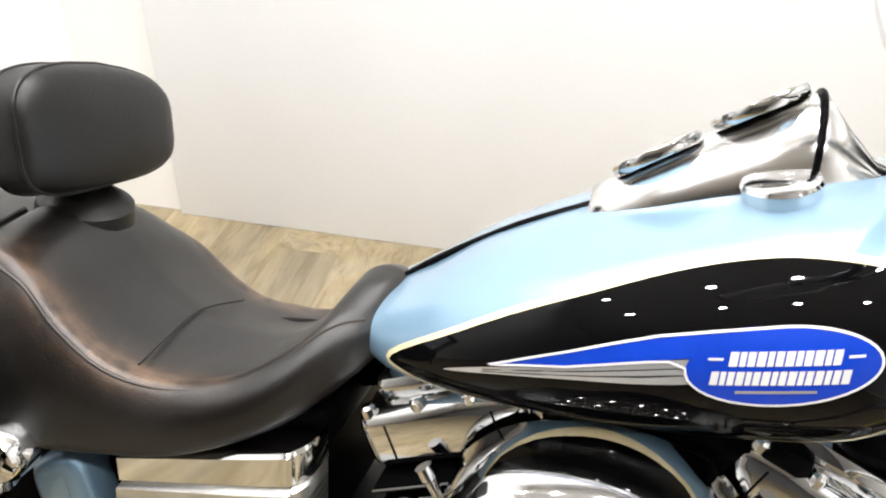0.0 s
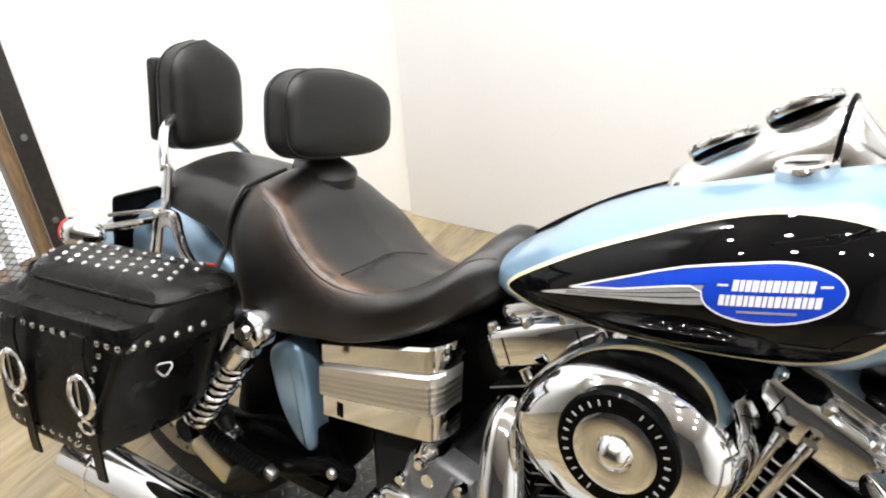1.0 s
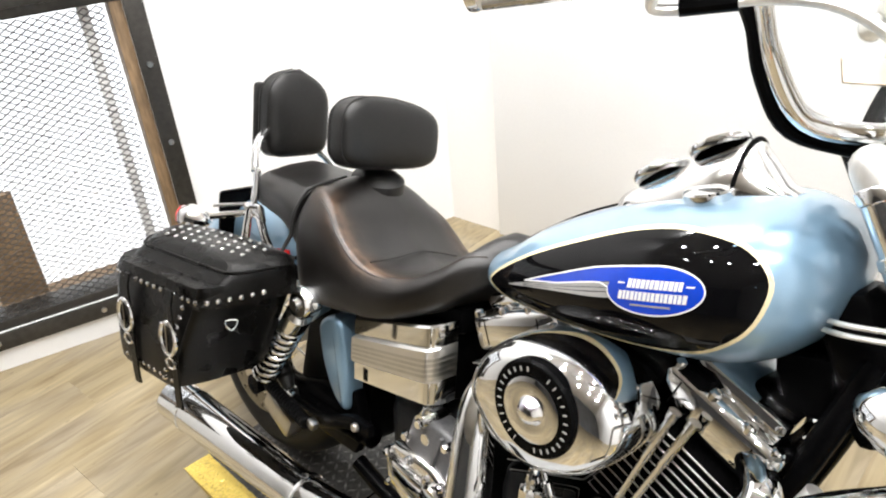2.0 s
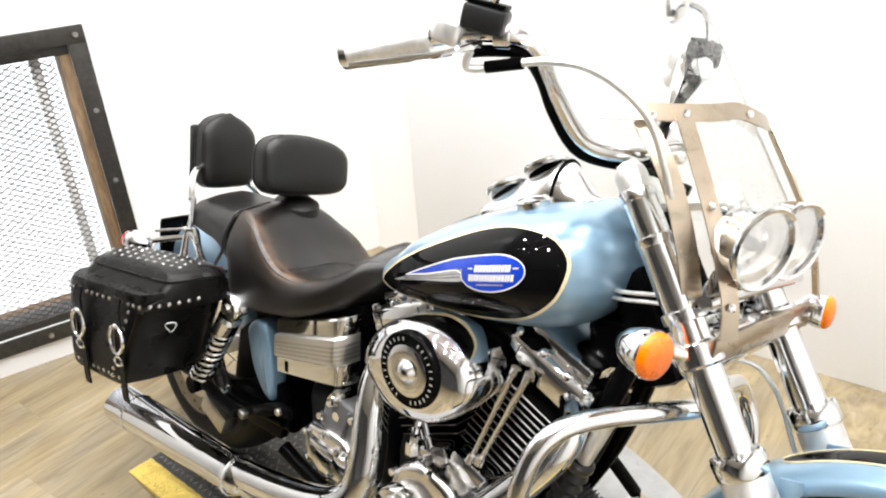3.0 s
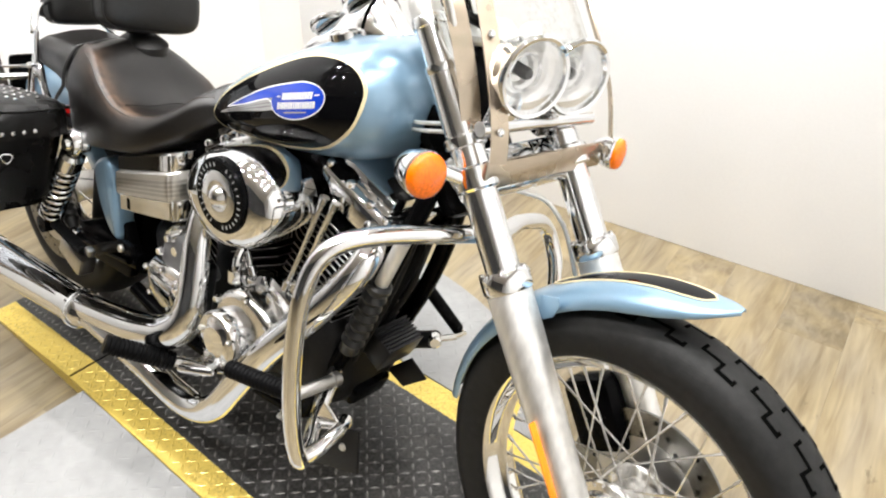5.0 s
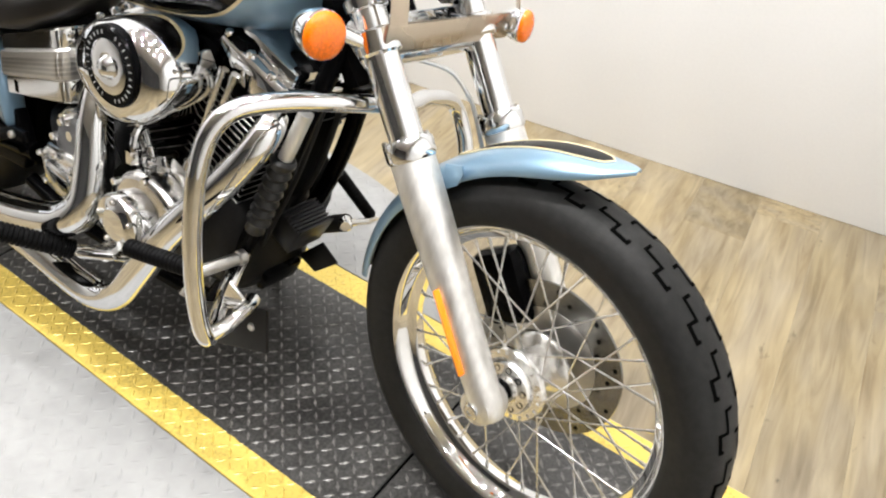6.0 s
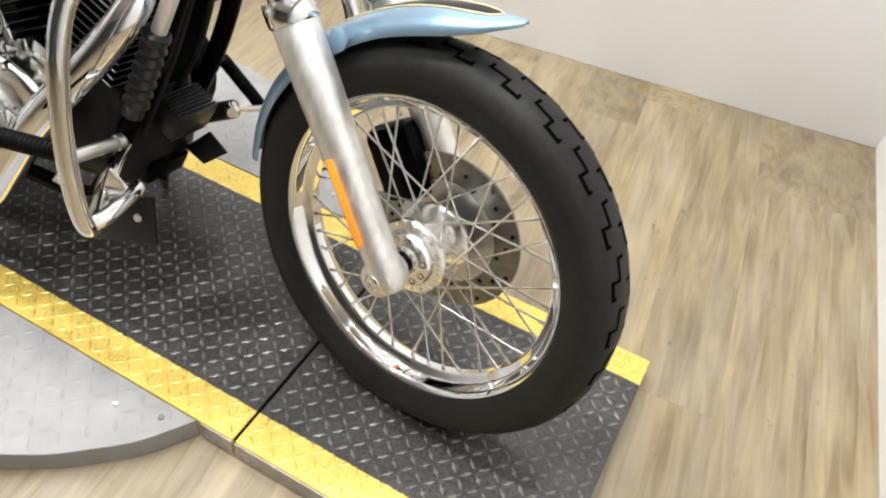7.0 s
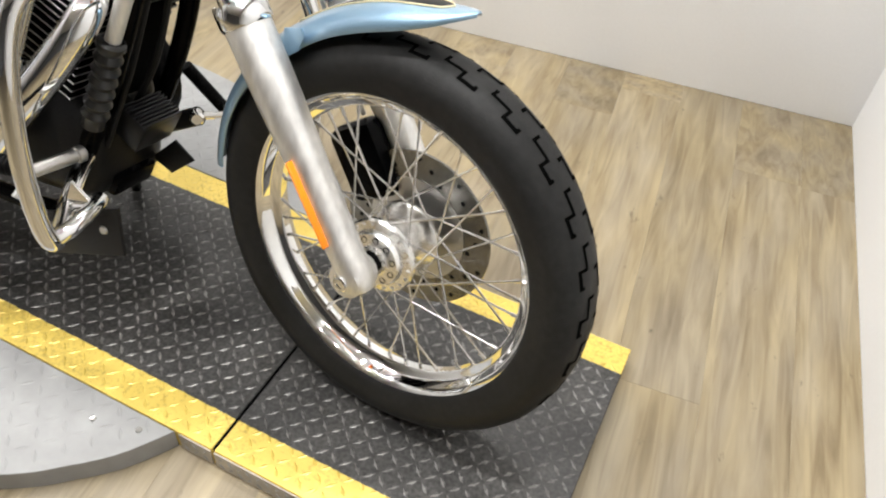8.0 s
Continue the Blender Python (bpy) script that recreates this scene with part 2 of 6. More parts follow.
def plank_material():
    """Pale grey-brown vinyl oak: streaks along the plank, blotches across, and a tint of its own for each plank."""
    m, nt, b = nodes_of("vinyl_oak_plank")
    link = nt.links.new
    co = nt.nodes.new("ShaderNodeTexCoord").outputs["Object"]
    info = nt.nodes.new("ShaderNodeObjectInfo")
    off = nt.nodes.new("ShaderNodeVectorMath")
    off.operation = "SCALE"
    off.inputs[0].default_value = (17.0, 31.0, 7.0)
    link(info.outputs["Random"], off.inputs["Scale"])
    ad = nt.nodes.new("ShaderNodeVectorMath")
    ad.operation = "ADD"
    link(co, ad.inputs[0]), link(off.outputs[0], ad.inputs[1])
    mp = nt.nodes.new("ShaderNodeMapping")
    mp.inputs["Scale"].default_value = (15, 1.5, 1)
    link(ad.outputs[0], mp.inputs["Vector"])
    streak = wired(nt, "ShaderNodeTexNoise", Scale=2.2, Detail=6.0, Roughness=0.50, Distortion=1.3)
    link(mp.outputs[0], streak.inputs["Vector"])
    mp2 = nt.nodes.new("ShaderNodeMapping")
    mp2.inputs["Scale"].default_value = (12, 2.0, 1)
    link(ad.outputs[0], mp2.inputs["Vector"])
    blot = wired(nt, "ShaderNodeTexNoise", Scale=1.6, Detail=3.0)
    link(mp2.outputs[0], blot.inputs["Vector"])
    r = nt.nodes.new("ShaderNodeValToRGB")
    e = r.color_ramp.elements
    e[0].position, e[0].color = 0.30, (0.150, 0.112, 0.068, 1)
    e[1].position, e[1].color = 0.68, (0.355, 0.298, 0.207, 1)
    mid = r.color_ramp.elements.new(0.5)
    mid.color = (0.262, 0.217, 0.148, 1)
    mixf = nt.nodes.new("ShaderNodeMix")
    mixf.inputs[0].default_value = 0.48
    link(streak.outputs["Fac"], mixf.inputs[2]), link(blot.outputs["Fac"], mixf.inputs[3])
    link(mixf.outputs[0], r.inputs[0])
    # honey and grey patches some decimetres long, and small dark knots
    mp3 = nt.nodes.new("ShaderNodeMapping")
    mp3.inputs["Scale"].default_value = (9, 2.4, 1)
    link(ad.outputs[0], mp3.inputs["Vector"])
    patch = wired(nt, "ShaderNodeTexNoise", Scale=1.1, Detail=2.0)
    link(mp3.outputs[0], patch.inputs["Vector"])
    hue = nt.nodes.new("ShaderNodeValToRGB")
    hue.color_ramp.elements[0].position, hue.color_ramp.elements[0].color = 0.36, (0.95, 0.95, 0.94, 1)
    hue.color_ramp.elements[1].position, hue.color_ramp.elements[1].color = 0.62, (1.04, 1.0, 0.85, 1)
    link(patch.outputs["Fac"], hue.inputs[0])
    tinted = nt.nodes.new("ShaderNodeVectorMath")
    tinted.operation = "MULTIPLY"
    link(r.outputs[0], tinted.inputs[0]), link(hue.outputs[0], tinted.inputs[1])
    mp4 = nt.nodes.new("ShaderNodeMapping")
    mp4.inputs["Scale"].default_value = (14, 7, 1)
    link(ad.outputs[0], mp4.inputs["Vector"])
    knot = wired(nt, "ShaderNodeTexNoise", Scale=1.9, Detail=4.0, Roughness=0.65)
    link(mp4.outputs[0], knot.inputs["Vector"])
    knot_f = nt.nodes.new("ShaderNodeMapRange")
    knot_f.inputs["From Min"].default_value, knot_f.inputs["From Max"].default_value = 0.66, 0.76
    knot_f.inputs["To Min"].default_value, knot_f.inputs["To Max"].default_value = 1.0, 0.45
    link(knot.outputs["Fac"], knot_f.inputs["Value"])
    knotted = nt.nodes.new("ShaderNodeVectorMath")
    knotted.operation = "SCALE"
    link(tinted.outputs[0], knotted.inputs[0]), link(knot_f.outputs[0], knotted.inputs["Scale"])
    tint = nt.nodes.new("ShaderNodeMapRange")
    tint.inputs["To Min"].default_value, tint.inputs["To Max"].default_value = 0.80, 1.12
    link(info.outputs["Random"], tint.inputs["Value"])
    sc = nt.nodes.new("ShaderNodeVectorMath")
    sc.operation = "SCALE"
    link(knotted.outputs[0], sc.inputs[0]), link(tint.outputs[0], sc.inputs["Scale"])
    link(sc.outputs[0], b.inputs["Base Color"])
    b.inputs["Roughness"].default_value = 0.38
    bp = wired(nt, "ShaderNodeBump", Strength=0.12, Distance=0.001)
    link(streak.outputs["Fac"], bp.inputs["Height"]), link(bp.outputs["Normal"], b.inputs["Normal"])
    return m


def clear_material(name, tint, rough=0.0):
    """A thin clear sheet: lets light through with a slight tint, and mirrors more at a slant."""
    m = bpy.data.materials.new(name)
    m.use_nodes = True
    nt = m.node_tree
    nt.nodes.clear()
    out = nt.nodes.new("ShaderNodeOutputMaterial")
    tr = nt.nodes.new("ShaderNodeBsdfTransparent")
    tr.inputs[0].default_value = (*tint, 1)
    gl = nt.nodes.new("ShaderNodeBsdfGlossy")
    gl.inputs["Roughness"].default_value = 0.02 + rough
    fr = nt.nodes.new("ShaderNodeFresnel")
    fr.inputs[0].default_value = 1.49
    mx = nt.nodes.new("ShaderNodeMixShader")
    half = nt.nodes.new("ShaderNodeMath")
    half.operation = "MULTIPLY"
    half.inputs[1].default_value = 0.6
    nt.links.new(fr.outputs[0], half.inputs[0])
    nt.links.new(half.outputs[0], mx.inputs[0])
    nt.links.new(tr.outputs[0], mx.inputs[1]), nt.links.new(gl.outputs[0], mx.inputs[2])
    nt.links.new(mx.outputs[0], out.inputs[0])
    return m


def glow_material(name, color, strength):
    m = bpy.data.materials.new(name)
    m.use_nodes = True
    nt = m.node_tree
    b = nt.nodes["Principled BSDF"]
    b.inputs["Emission Color"].default_value = (*color, 1)
    b.inputs["Emission Strength"].default_value = strength
    b.inputs["Base Color"].default_value = (*color, 1)
    return m


deck_paint = deck_material("dark_tread_plate", (0.052, 0.050, 0.047), 0.29)
bar_paint = deck_material("worn_tread_bar", (0.165, 0.160, 0.152), 0.29)
bar_paint.node_tree.nodes["Principled BSDF"].inputs["Metallic"].default_value = 0.3
bar_paint.node_tree.nodes["Principled BSDF"].inputs["Roughness"].default_value = 0.3
oak = plank_material()
acrylic = clear_material("clear_acrylic", (0.97, 0.98, 0.97))
lens_glass = clear_material("headlamp_glass", (0.98, 0.98, 0.98))
daylight = glow_material("daylight_behind_window", (0.95, 0.97, 1.0), 1.15)

# ---------------------------------------------------------------- mesh helpers


def finish(bm, angle=35):
    me = bpy.data.meshes.new("mesh")
    bmesh.ops.recalc_face_normals(bm, faces=bm.faces[:])
    bm.to_mesh(me)
    bm.free()
    for p in me.polygons:
        p.use_smooth = True
    me.set_sharp_from_angle(angle=radians(angle))
    return me


def part(name, bm, mat, parent=None, label="", m=None, angle=35):
    """Links a bmesh (or a finished mesh) as one mesh object under a thing or a part."""
    me = bm if isinstance(bm, bpy.types.Mesh) else finish(bm, angle)
    if not me.materials:
        me.materials.append(mat)
    ob = new(name, me)
    if parent is not None:
        ob.parent = parent
    if m is not None:
        ob.matrix_basis = m
    return tagged(ob, label=label)


def thing(name, label, category, m=None, group="", kind=""):
    ob = new(name)
    ob.empty_display_size = 0.05
    if m is not None:
        ob.matrix_basis = m
    return tagged(ob, label, category, group, kind)


def frame_to(direction, up=(0, 0, 1)):
    """A turn whose z axis points along direction."""
    z = Vector(direction).normalized()
    x = Vector(up).cross(z)
    if x.length < 1e-4:
        x = Vector((1, 0, 0)).cross(z)
    x.normalize()
    return Matrix((x, z.cross(x), z)).transposed().to_4x4()


def spline(points, steps=6, closed=False):
    """Points on a smooth curve through the given ones."""
    p = [Vector(q) for q in points]
    n = len(p)
    out = []
    for i in range(n if closed else n - 1):
        a, b, c, d = ((p[(i + k) % n] for k in (-1, 0, 1, 2)) if closed else
                      (p[max(i - 1, 0)], p[i], p[i + 1], p[min(i + 2, n - 1)]))
        for s in range(steps):
            t = s / steps
            out.append(0.5 * (2 * b + (c - a) * t + (2 * a - 5 * b + 4 * c - d) * t * t + (3 * b - a - 3 * c + d) * t ** 3))
    if not closed:
        out.append(p[-1])
    return out


def rings_to(bm, rings, cap=True, closed=False):
    """Skins a list of rings of coordinates."""
    vs = [[bm.verts.new(c) for c in ring] for ring in rings]
    n = len(vs[0])
    for i in range(len(vs) if closed else len(vs) - 1):
        a, b = vs[i], vs[(i + 1) % len(vs)]
        for j in range(n):
            bm.faces.new((a[j], a[(j + 1) % n], b[(j + 1) % n], b[j]))
    if cap and not closed:
        bm.faces.new(vs[0][::-1])
        bm.faces.new(vs[-1])
    return bm


def tube(points, radius, seg=14, steps=6, bm=None, closed=False, smooth=True):
    """A round bar along a curve; radius: a number or one for each of the given points."""
    bm = bm or bmesh.new()
    path = spline(points, steps, closed) if smooth else [Vector(p) for p in points]
    n = len(path)
    if isinstance(radius, (int, float)):
        rad = [radius] * n
    else:
        rad = [float(np.interp(i / (n - 1) * (len(radius) - 1), range(len(radius)), radius)) for i in range(n)]
    t0 = (path[1] - path[0]).normalized()
    side = t0.orthogonal().normalized()
    rings = []
    for i, p in enumerate(path):
        t = (path[(i + 1) % n] - path[i - 1]) if closed else (path[min(i + 1, n - 1)] - path[max(i - 1, 0)])
        t.normalize()
        side = (side - t * side.dot(t)).normalized()
        up = t.cross(side)
        rings.append([p + rad[i] * (math.cos(a) * side + math.sin(a) * up) for a in (2 * math.pi * k / seg for k in range(seg))])
    return rings_to(bm, rings, closed=closed)


def lathe(profile, m=Matrix(), seg=32, bm=None, cap=True, closed=False):
    """Turns a profile of (radius, height) about the z axis of m."""
    bm = bm or bmesh.new()
    rings = [[m @ Vector((max(r, 1e-4) * math.cos(2 * math.pi * k / seg), max(r, 1e-4) * math.sin(2 * math.pi * k / seg), h)) for k in range(seg)]
             for r, h in profile]
    return rings_to(bm, rings, cap=cap, closed=closed)


def block(size, m=Matrix(), bevel=0.004, bm=None, segments=2):
    """A box with rounded edges."""
    b2 = bmesh.new()
    bmesh.ops.create_cube(b2, size=1.0, matrix=Matrix.Diagonal((*size, 1)))
    if bevel:
        bmesh.ops.bevel(b2, geom=b2.edges[:], offset=bevel, segments=segments, affect="EDGES", profile=0.5)
    bmesh.ops.transform(b2, matrix=m, verts=b2.verts[:])
    if bm is None:
        return b2
    me = bpy.data.meshes.new("join")
    b2.to_mesh(me)
    b2.free()
    bm.from_mesh(me)
    bpy.data.meshes.remove(me)
    return bm


def prism(outline, depth, m=Matrix(), bevel=0.0, segments=2):
    """A flat outline (x, y) pushed along z by depth, edges rounded."""
    bm = bmesh.new()
    f = bm.faces.new([bm.verts.new((x, y, 0)) for x, y in outline])
    r = bmesh.ops.extrude_face_region(bm, geom=[f])
    bmesh.ops.translate(bm, vec=(0, 0, depth), verts=[v for v in r["geom"] if isinstance(v, bmesh.types.BMVert)])
    bmesh.ops.recalc_face_normals(bm, faces=bm.faces[:])
    if bevel:
        rim = [e for e in bm.edges if abs(e.verts[0].co.z - e.verts[1].co.z) < 1e-6]
        bmesh.ops.bevel(bm, geom=rim, offset=bevel, segments=segments, affect="EDGES", profile=0.5)
    bmesh.ops.transform(bm, matrix=m, verts=bm.verts[:])
    return bm


def bolt(r=0.006, h=0.005, m=Matrix()):
    return lathe([(r, 0), (r, h * 0.6), (r * 0.8, h), (0, h)], m, seg=8)


def between(a, b):
    """A pose at a whose z axis points to b."""
    a, b = Vector(a), Vector(b)
    return Matrix.Translation(a) @ frame_to(b - a)


def quad(corners, thick, outward):
    """A thin plate through four corners."""
    bm = bmesh.new()
    o = Vector(outward).normalized() * thick
    lo = [bm.verts.new(Vector(c)) for c in corners]
    hi = [bm.verts.new(Vector(c) + o) for c in corners]
    bm.faces.new(lo[::-1]), bm.faces.new(hi)
    for i in range(4):
        bm.faces.new((lo[i], lo[(i + 1) % 4], hi[(i + 1) % 4], hi[i]))
    return bm

# ---------------------------------------------------------------- the room
W, D, T = 5.3, 6.2, 0.12                       # inner width and depth, wall thickness


def room_box(name, x0, x1, y0, y1, z0, z1, mat, label, category="wall"):
    bm = block((x1 - x0, y1 - y0, z1 - z0), pose((x0 + x1) / 2, (y0 + y1) / 2, (z0 + z1) / 2), bevel=0.0)
    ob = part(name, bm, mat, m=ROOM)
    return tagged(ob, label, category, kind="structure")


NORTH = pose(1.462, 1.459, 0, 0, 0, 7.07)        # the walls are not quite square to one another
WEST = pose(-1.85, -0.25, 0, 0, 0, -13.0)
STEP = -2.78                                    # where the plane of the north wall steps back beside the corner
tagged(part("wall_north", block((0.3 - STEP, T, CEIL - FLOOR), pose((0.3 + STEP) / 2, T / 2, (CEIL + FLOOR) / 2), 0.003), white_wall, m=NORTH), "smooth white painted wall behind the motorcycle", "wall", kind="structure")
tagged(part("wall_corner", block((0.6, T, CEIL - FLOOR), pose(STEP - 0.3, T / 2 + 0.02, (CEIL + FLOOR) / 2), 0.0), beige_wall, m=NORTH), "slightly more beige strip of wall beside the corner", "wall", kind="structure")
room_box("wall_east", 0, T, -D, 0, FLOOR, CEIL, white_wall, "smooth white painted side wall")
room_box("wall_south", -W - T, T, -D - T, -D, FLOOR, CEIL, grey_wall, "plain grey wall closing the room")
room_box("ceiling", -W - T, T, -D - T, T, CEIL, CEIL + 0.1, ceiling_paint, "plain pale ceiling with recessed lamps", "ceiling")
room_box("floor", -W - T, T, -D - T, T, FLOOR - 0.12, FLOOR - 0.004, reveal_wood, "wood-look plank floor of pale grey-brown oak", "floor")
floor_ob = bpy.data.objects["floor"]

# the west wall stands round the window's opening
WIN_Y0, WIN_Y1, WIN_Z0, WIN_Z1 = -0.85, 0.392, 0.080, 0.995
bm = bmesh.new()
for y0, y1, z0, z1 in ((-6.3, WIN_Y0, FLOOR, CEIL), (WIN_Y1, 1.45, FLOOR, CEIL), (WIN_Y0, WIN_Y1, FLOOR, WIN_Z0), (WIN_Y0, WIN_Y1, WIN_Z1, CEIL)):
    block((T, y1 - y0, z1 - z0), pose(-T / 2, (y0 + y1) / 2, (z0 + z1) / 2), bevel=0.0, bm=bm)
tagged(part("wall_west", bm, white_wall, m=WEST), "white painted wall with a meshed window", "wall", kind="structure")

window = thing("window_1", "window behind a bolted dark steel frame with expanded mesh", "window", WEST, kind="structure")


def window_parts():
    y0, y1, z0, z1 = WIN_Y0, WIN_Y1, WIN_Z0, WIN_Z1
    w = 0.055
    for a0, a1, b0, b1 in ((y0 - w, y1 + w, z0 - w, z0), (y0 - w, y1 + w, z1, z1 + w), (y0 - w, y0, z0, z1), (y1, y1 + w, z0, z1)):
        part("window_frame", block((0.012, a1 - a0, b1 - b0), pose(0.008, (a0 + a1) / 2, (b0 + b1) / 2), 0.002), frame_steel, window)
    for a0, a1, b0, b1 in ((y0, y1, z0, z0 + 0.03), (y0, y1, z1 - 0.03, z1), (y1 - 0.035, y1, z0 + 0.03, z1 - 0.03), (y0, y0 + 0.035, z0 + 0.03, z1 - 0.03)):
        part("reveal_board", block((0.1, a1 - a0, b1 - b0), pose(-0.055, (a0 + a1) / 2, (b0 + b1) / 2), 0.002), frame_steel if a1 - a0 > 0.5 else reveal_wood, window, "dark sill board" if a1 - a0 > 0.5 else "brown wooden reveal board")
    for k in range(5):
        z = z0 - w / 2 + (z1 - z0 + w) * k / 4
        for y in (y0 - w / 2, y1 + w / 2):
            part("bolt", bolt(0.009, 0.008, Matrix.Translation((0.014, y, z)) @ frame_to((1, 0, 0))), steel, window, "zinc bolt head")
    for k in range(1, 4):
        for z in (z0 - w / 2, z1 + w / 2):
            part("bolt", bolt(0.009, 0.008, Matrix.Translation((0.014, y0 + (y1 - y0) * k / 4, z)) @ frame_to((1, 0, 0))), steel, window, "zinc bolt head")
    part("mullion", block((0.03, 0.030, z1 - z0), pose(-0.075, y1 - 0.10, (z0 + z1) / 2), 0.003), trim_white, window, "pale metal window mullion")
    part("mullion", block((0.03, 0.03, z1 - z0), pose(-0.075, y0 + 0.45, (z0 + z1) / 2), 0.003), trim_white, window, "pale metal window mullion")
    # expanded metal: rows of flattened diamonds
    bm = bmesh.new()
    cw, ch = 0.034, 0.0100
    ny, nz = int((y1 - y0 - 0.07) / cw), int((z1 - z0 - 0.06) / ch)
    hw = 0.0024
    for i in range(nz):
        for j in range(ny * 2):
            ya = y0 + 0.035 + j * cw / 2
            up = (i + j) % 2 == 0
            za = z0 + 0.03 + i * ch + (0 if up else ch)
            zb = z0 + 0.03 + i * ch + (ch if up else 0)
            vs = [bm.verts.new(c) for c in ((-0.012, ya, za - hw), (-0.012, ya + cw / 2, zb - hw), (-0.009, ya + cw / 2, zb + hw), (-0.009, ya, za + hw))]
            bm.faces.new(vs)
    part("expanded_mesh", bm, mesh_steel, window, "grey expanded metal mesh")
    tagged(window.children[-1], kind="stuff")
    part("outer_post", block((0.03, 0.14, 0.36), pose(-0.16, -0.124, 0.27), 0.004), reveal_wood, window, "brown wooden post outside the mesh")
    part("pane", block((0.006, y1 - y0, z1 - z0), pose(-0.1, (y0 + y1) / 2, (z0 + z1) / 2), 0.0), lens_glass, window).visible_shadow = False


window_parts()
back = part("backdrop", quad([(-0.5, -1.9, -0.6), (-0.5, 1.6, -0.6), (-0.5, 1.6, 2.0), (-0.5, -1.9, 2.0)], 0.01, (-1, 0, 0)), daylight, m=WEST)
tagged(back, "bright overcast daylight behind the window", "backdrop", kind="structure")

# recessed ceiling lamps
LAMPS = [(x, y) for y in (-0.62, -1.45, -2.35) for x in (-3.2, -2.5, -1.85, -1.2, -0.55)]
for x, y in LAMPS:
    p = ROOM @ Vector((x, y, CEIL))
    lamp = thing("ceiling_lamp", "small round recessed ceiling lamp with white trim", "lamp", Matrix.Translation(p), group="ceiling lamps")
    part("trim_ring", lathe([(0.052, 0), (0.066, 0), (0.066, -0.004), (0.055, -0.008), (0.052, -0.004)], closed=True, seg=24), trim_white, lamp)
    light = bpy.data.lights.new("lamp_light", "AREA")
    light.shape, light.size, light.energy, light.color = "DISK", 0.075, LAMP_WATTS, (1.0, 0.988, 0.98)
    light.spread = radians(138)
    lo = new("lamp_light", light)
    lo.parent = lamp
    lo.location = (0, 0, -0.012)

# ---------------------------------------------------------------- the lift
lift = thing("motorcycle_lift", "low dark tread-plate motorcycle lift with yellow painted edges", "lift", kind="")
HALF = 0.29


def lugs(x0, x1, y0, y1, pitch, length, m=Matrix(), keep=None, h=0.0011):
    """The raised bars of tread plate, turned by turns."""
    bm = bmesh.new()
    nx, ny = int((x1 - x0) / pitch), int((y1 - y0) / pitch)
    for i in range(nx):
        for j in range(ny):
            cx, cy = x0 + (i + 0.5) * (x1 - x0) / nx, y0 + (j + 0.5) * (y1 - y0) / ny
            if keep and not keep(cx, cy):
                continue
            a = radians(45 if (i + j) % 2 else -45)
            c, s = math.cos(a), math.sin(a)
            l, w = length / 2, length * 0.16
            pts = [(-l, 0, 0), (0, -w, 0), (l, 0, 0), (0, w, 0), (-l * 0.55, 0, h), (l * 0.55, 0, h)]
            v = [bm.verts.new(m @ Vector((cx + c * x - s * y, cy + s * x + c * y, z))) for x, y, z in pts]
            for f in ((0, 1, 5, 4), (1, 2, 5), (2, 3, 4, 5), (3, 0, 4)):
                bm.faces.new([v[k] for k in f])
    return bm


JOINT_A, JOINT_B, DECK_END, RAMP_END = -0.617, 0.531, 1.118, -1.075
for name, x0, x1 in (("deck_plate", JOINT_A + 0.003, JOINT_B - 0.003), ("deck_plate", JOINT_B + 0.003, DECK_END)):
    plate = part(name, block((x1 - x0, 2 * HALF, 0.05), pose((x0 + x1) / 2, 0, -0.025), 0.0015, segments=1), deck_paint, lift)
    tread = part("tread_bar", lugs(x0 + 0.01, x1 - 0.005, -HALF + 0.006, HALF - 0.006, 0.0235, 0.024), bar_paint, plate, "raised tread bars", angle=10)
    tagged(tread, kind="stuff")
for side in (-1, 1):
    for x0, x1 in ((0.458, JOINT_B - 0.003), (JOINT_B + 0.003, DECK_END - 0.002)):
        skirt = part("side_skirt", block((x1 - x0, 0.003, 0.045), pose((x0 + x1) / 2, side * (HALF + 0.0015), -0.0260), 0.0005, segments=1), skirt_steel, lift, "dusty bare tread-plate skirt")
        stud = lugs(x0 + 0.004, x1 - 0.004, -0.046, -0.006, 0.0195, 0.016, pose(0, side * (HALF + 0.003), 0, 90, 0, 0) if side < 0 else pose(0, HALF + 0.003, 0, 90, 0, 0) @ Matrix.Diagonal((1, 1, -1, 1)), h=0.0016)
        tagged(part("tread_bar", stud, galvanised, skirt, "raised bars of the skirt", angle=10), kind="stuff")
slope = math.atan2(0.046, JOINT_A - RAMP_END)
RAMP = pose(JOINT_A - 0.003, 0, 0, 0, -math.degrees(slope), 0)
rl = (JOINT_A - RAMP_END) / math.cos(slope)
bm = bmesh.new()
sec = [(0, 0), (-rl, 0), (-rl + 0.01, -0.004), (0, -0.046)]
rings_to(bm, [[RAMP @ Vector((x, y, z)) for x, z in sec] for y in (-HALF, HALF)])
ramp = part("ramp_plate", bm, deck_paint, lift, "sloping tread-plate ramp end")
tagged(part("tread_bar", lugs(-rl + 0.012, -0.008, -HALF + 0.006, HALF - 0.006, 0.0235, 0.024, RAMP), bar_paint, ramp, "raised tread bars", angle=10), kind="stuff")
part("joint_gap", block((0.007, 2 * HALF - 0.01, 0.02), pose(JOINT_A, 0, -0.012), 0), black_metal, lift, "dark joint between deck plates")
part("joint_gap", block((0.007, 2 * HALF - 0.01, 0.02), pose(JOINT_B, 0, -0.012), 0), black_metal, lift, "dark joint between deck plates")


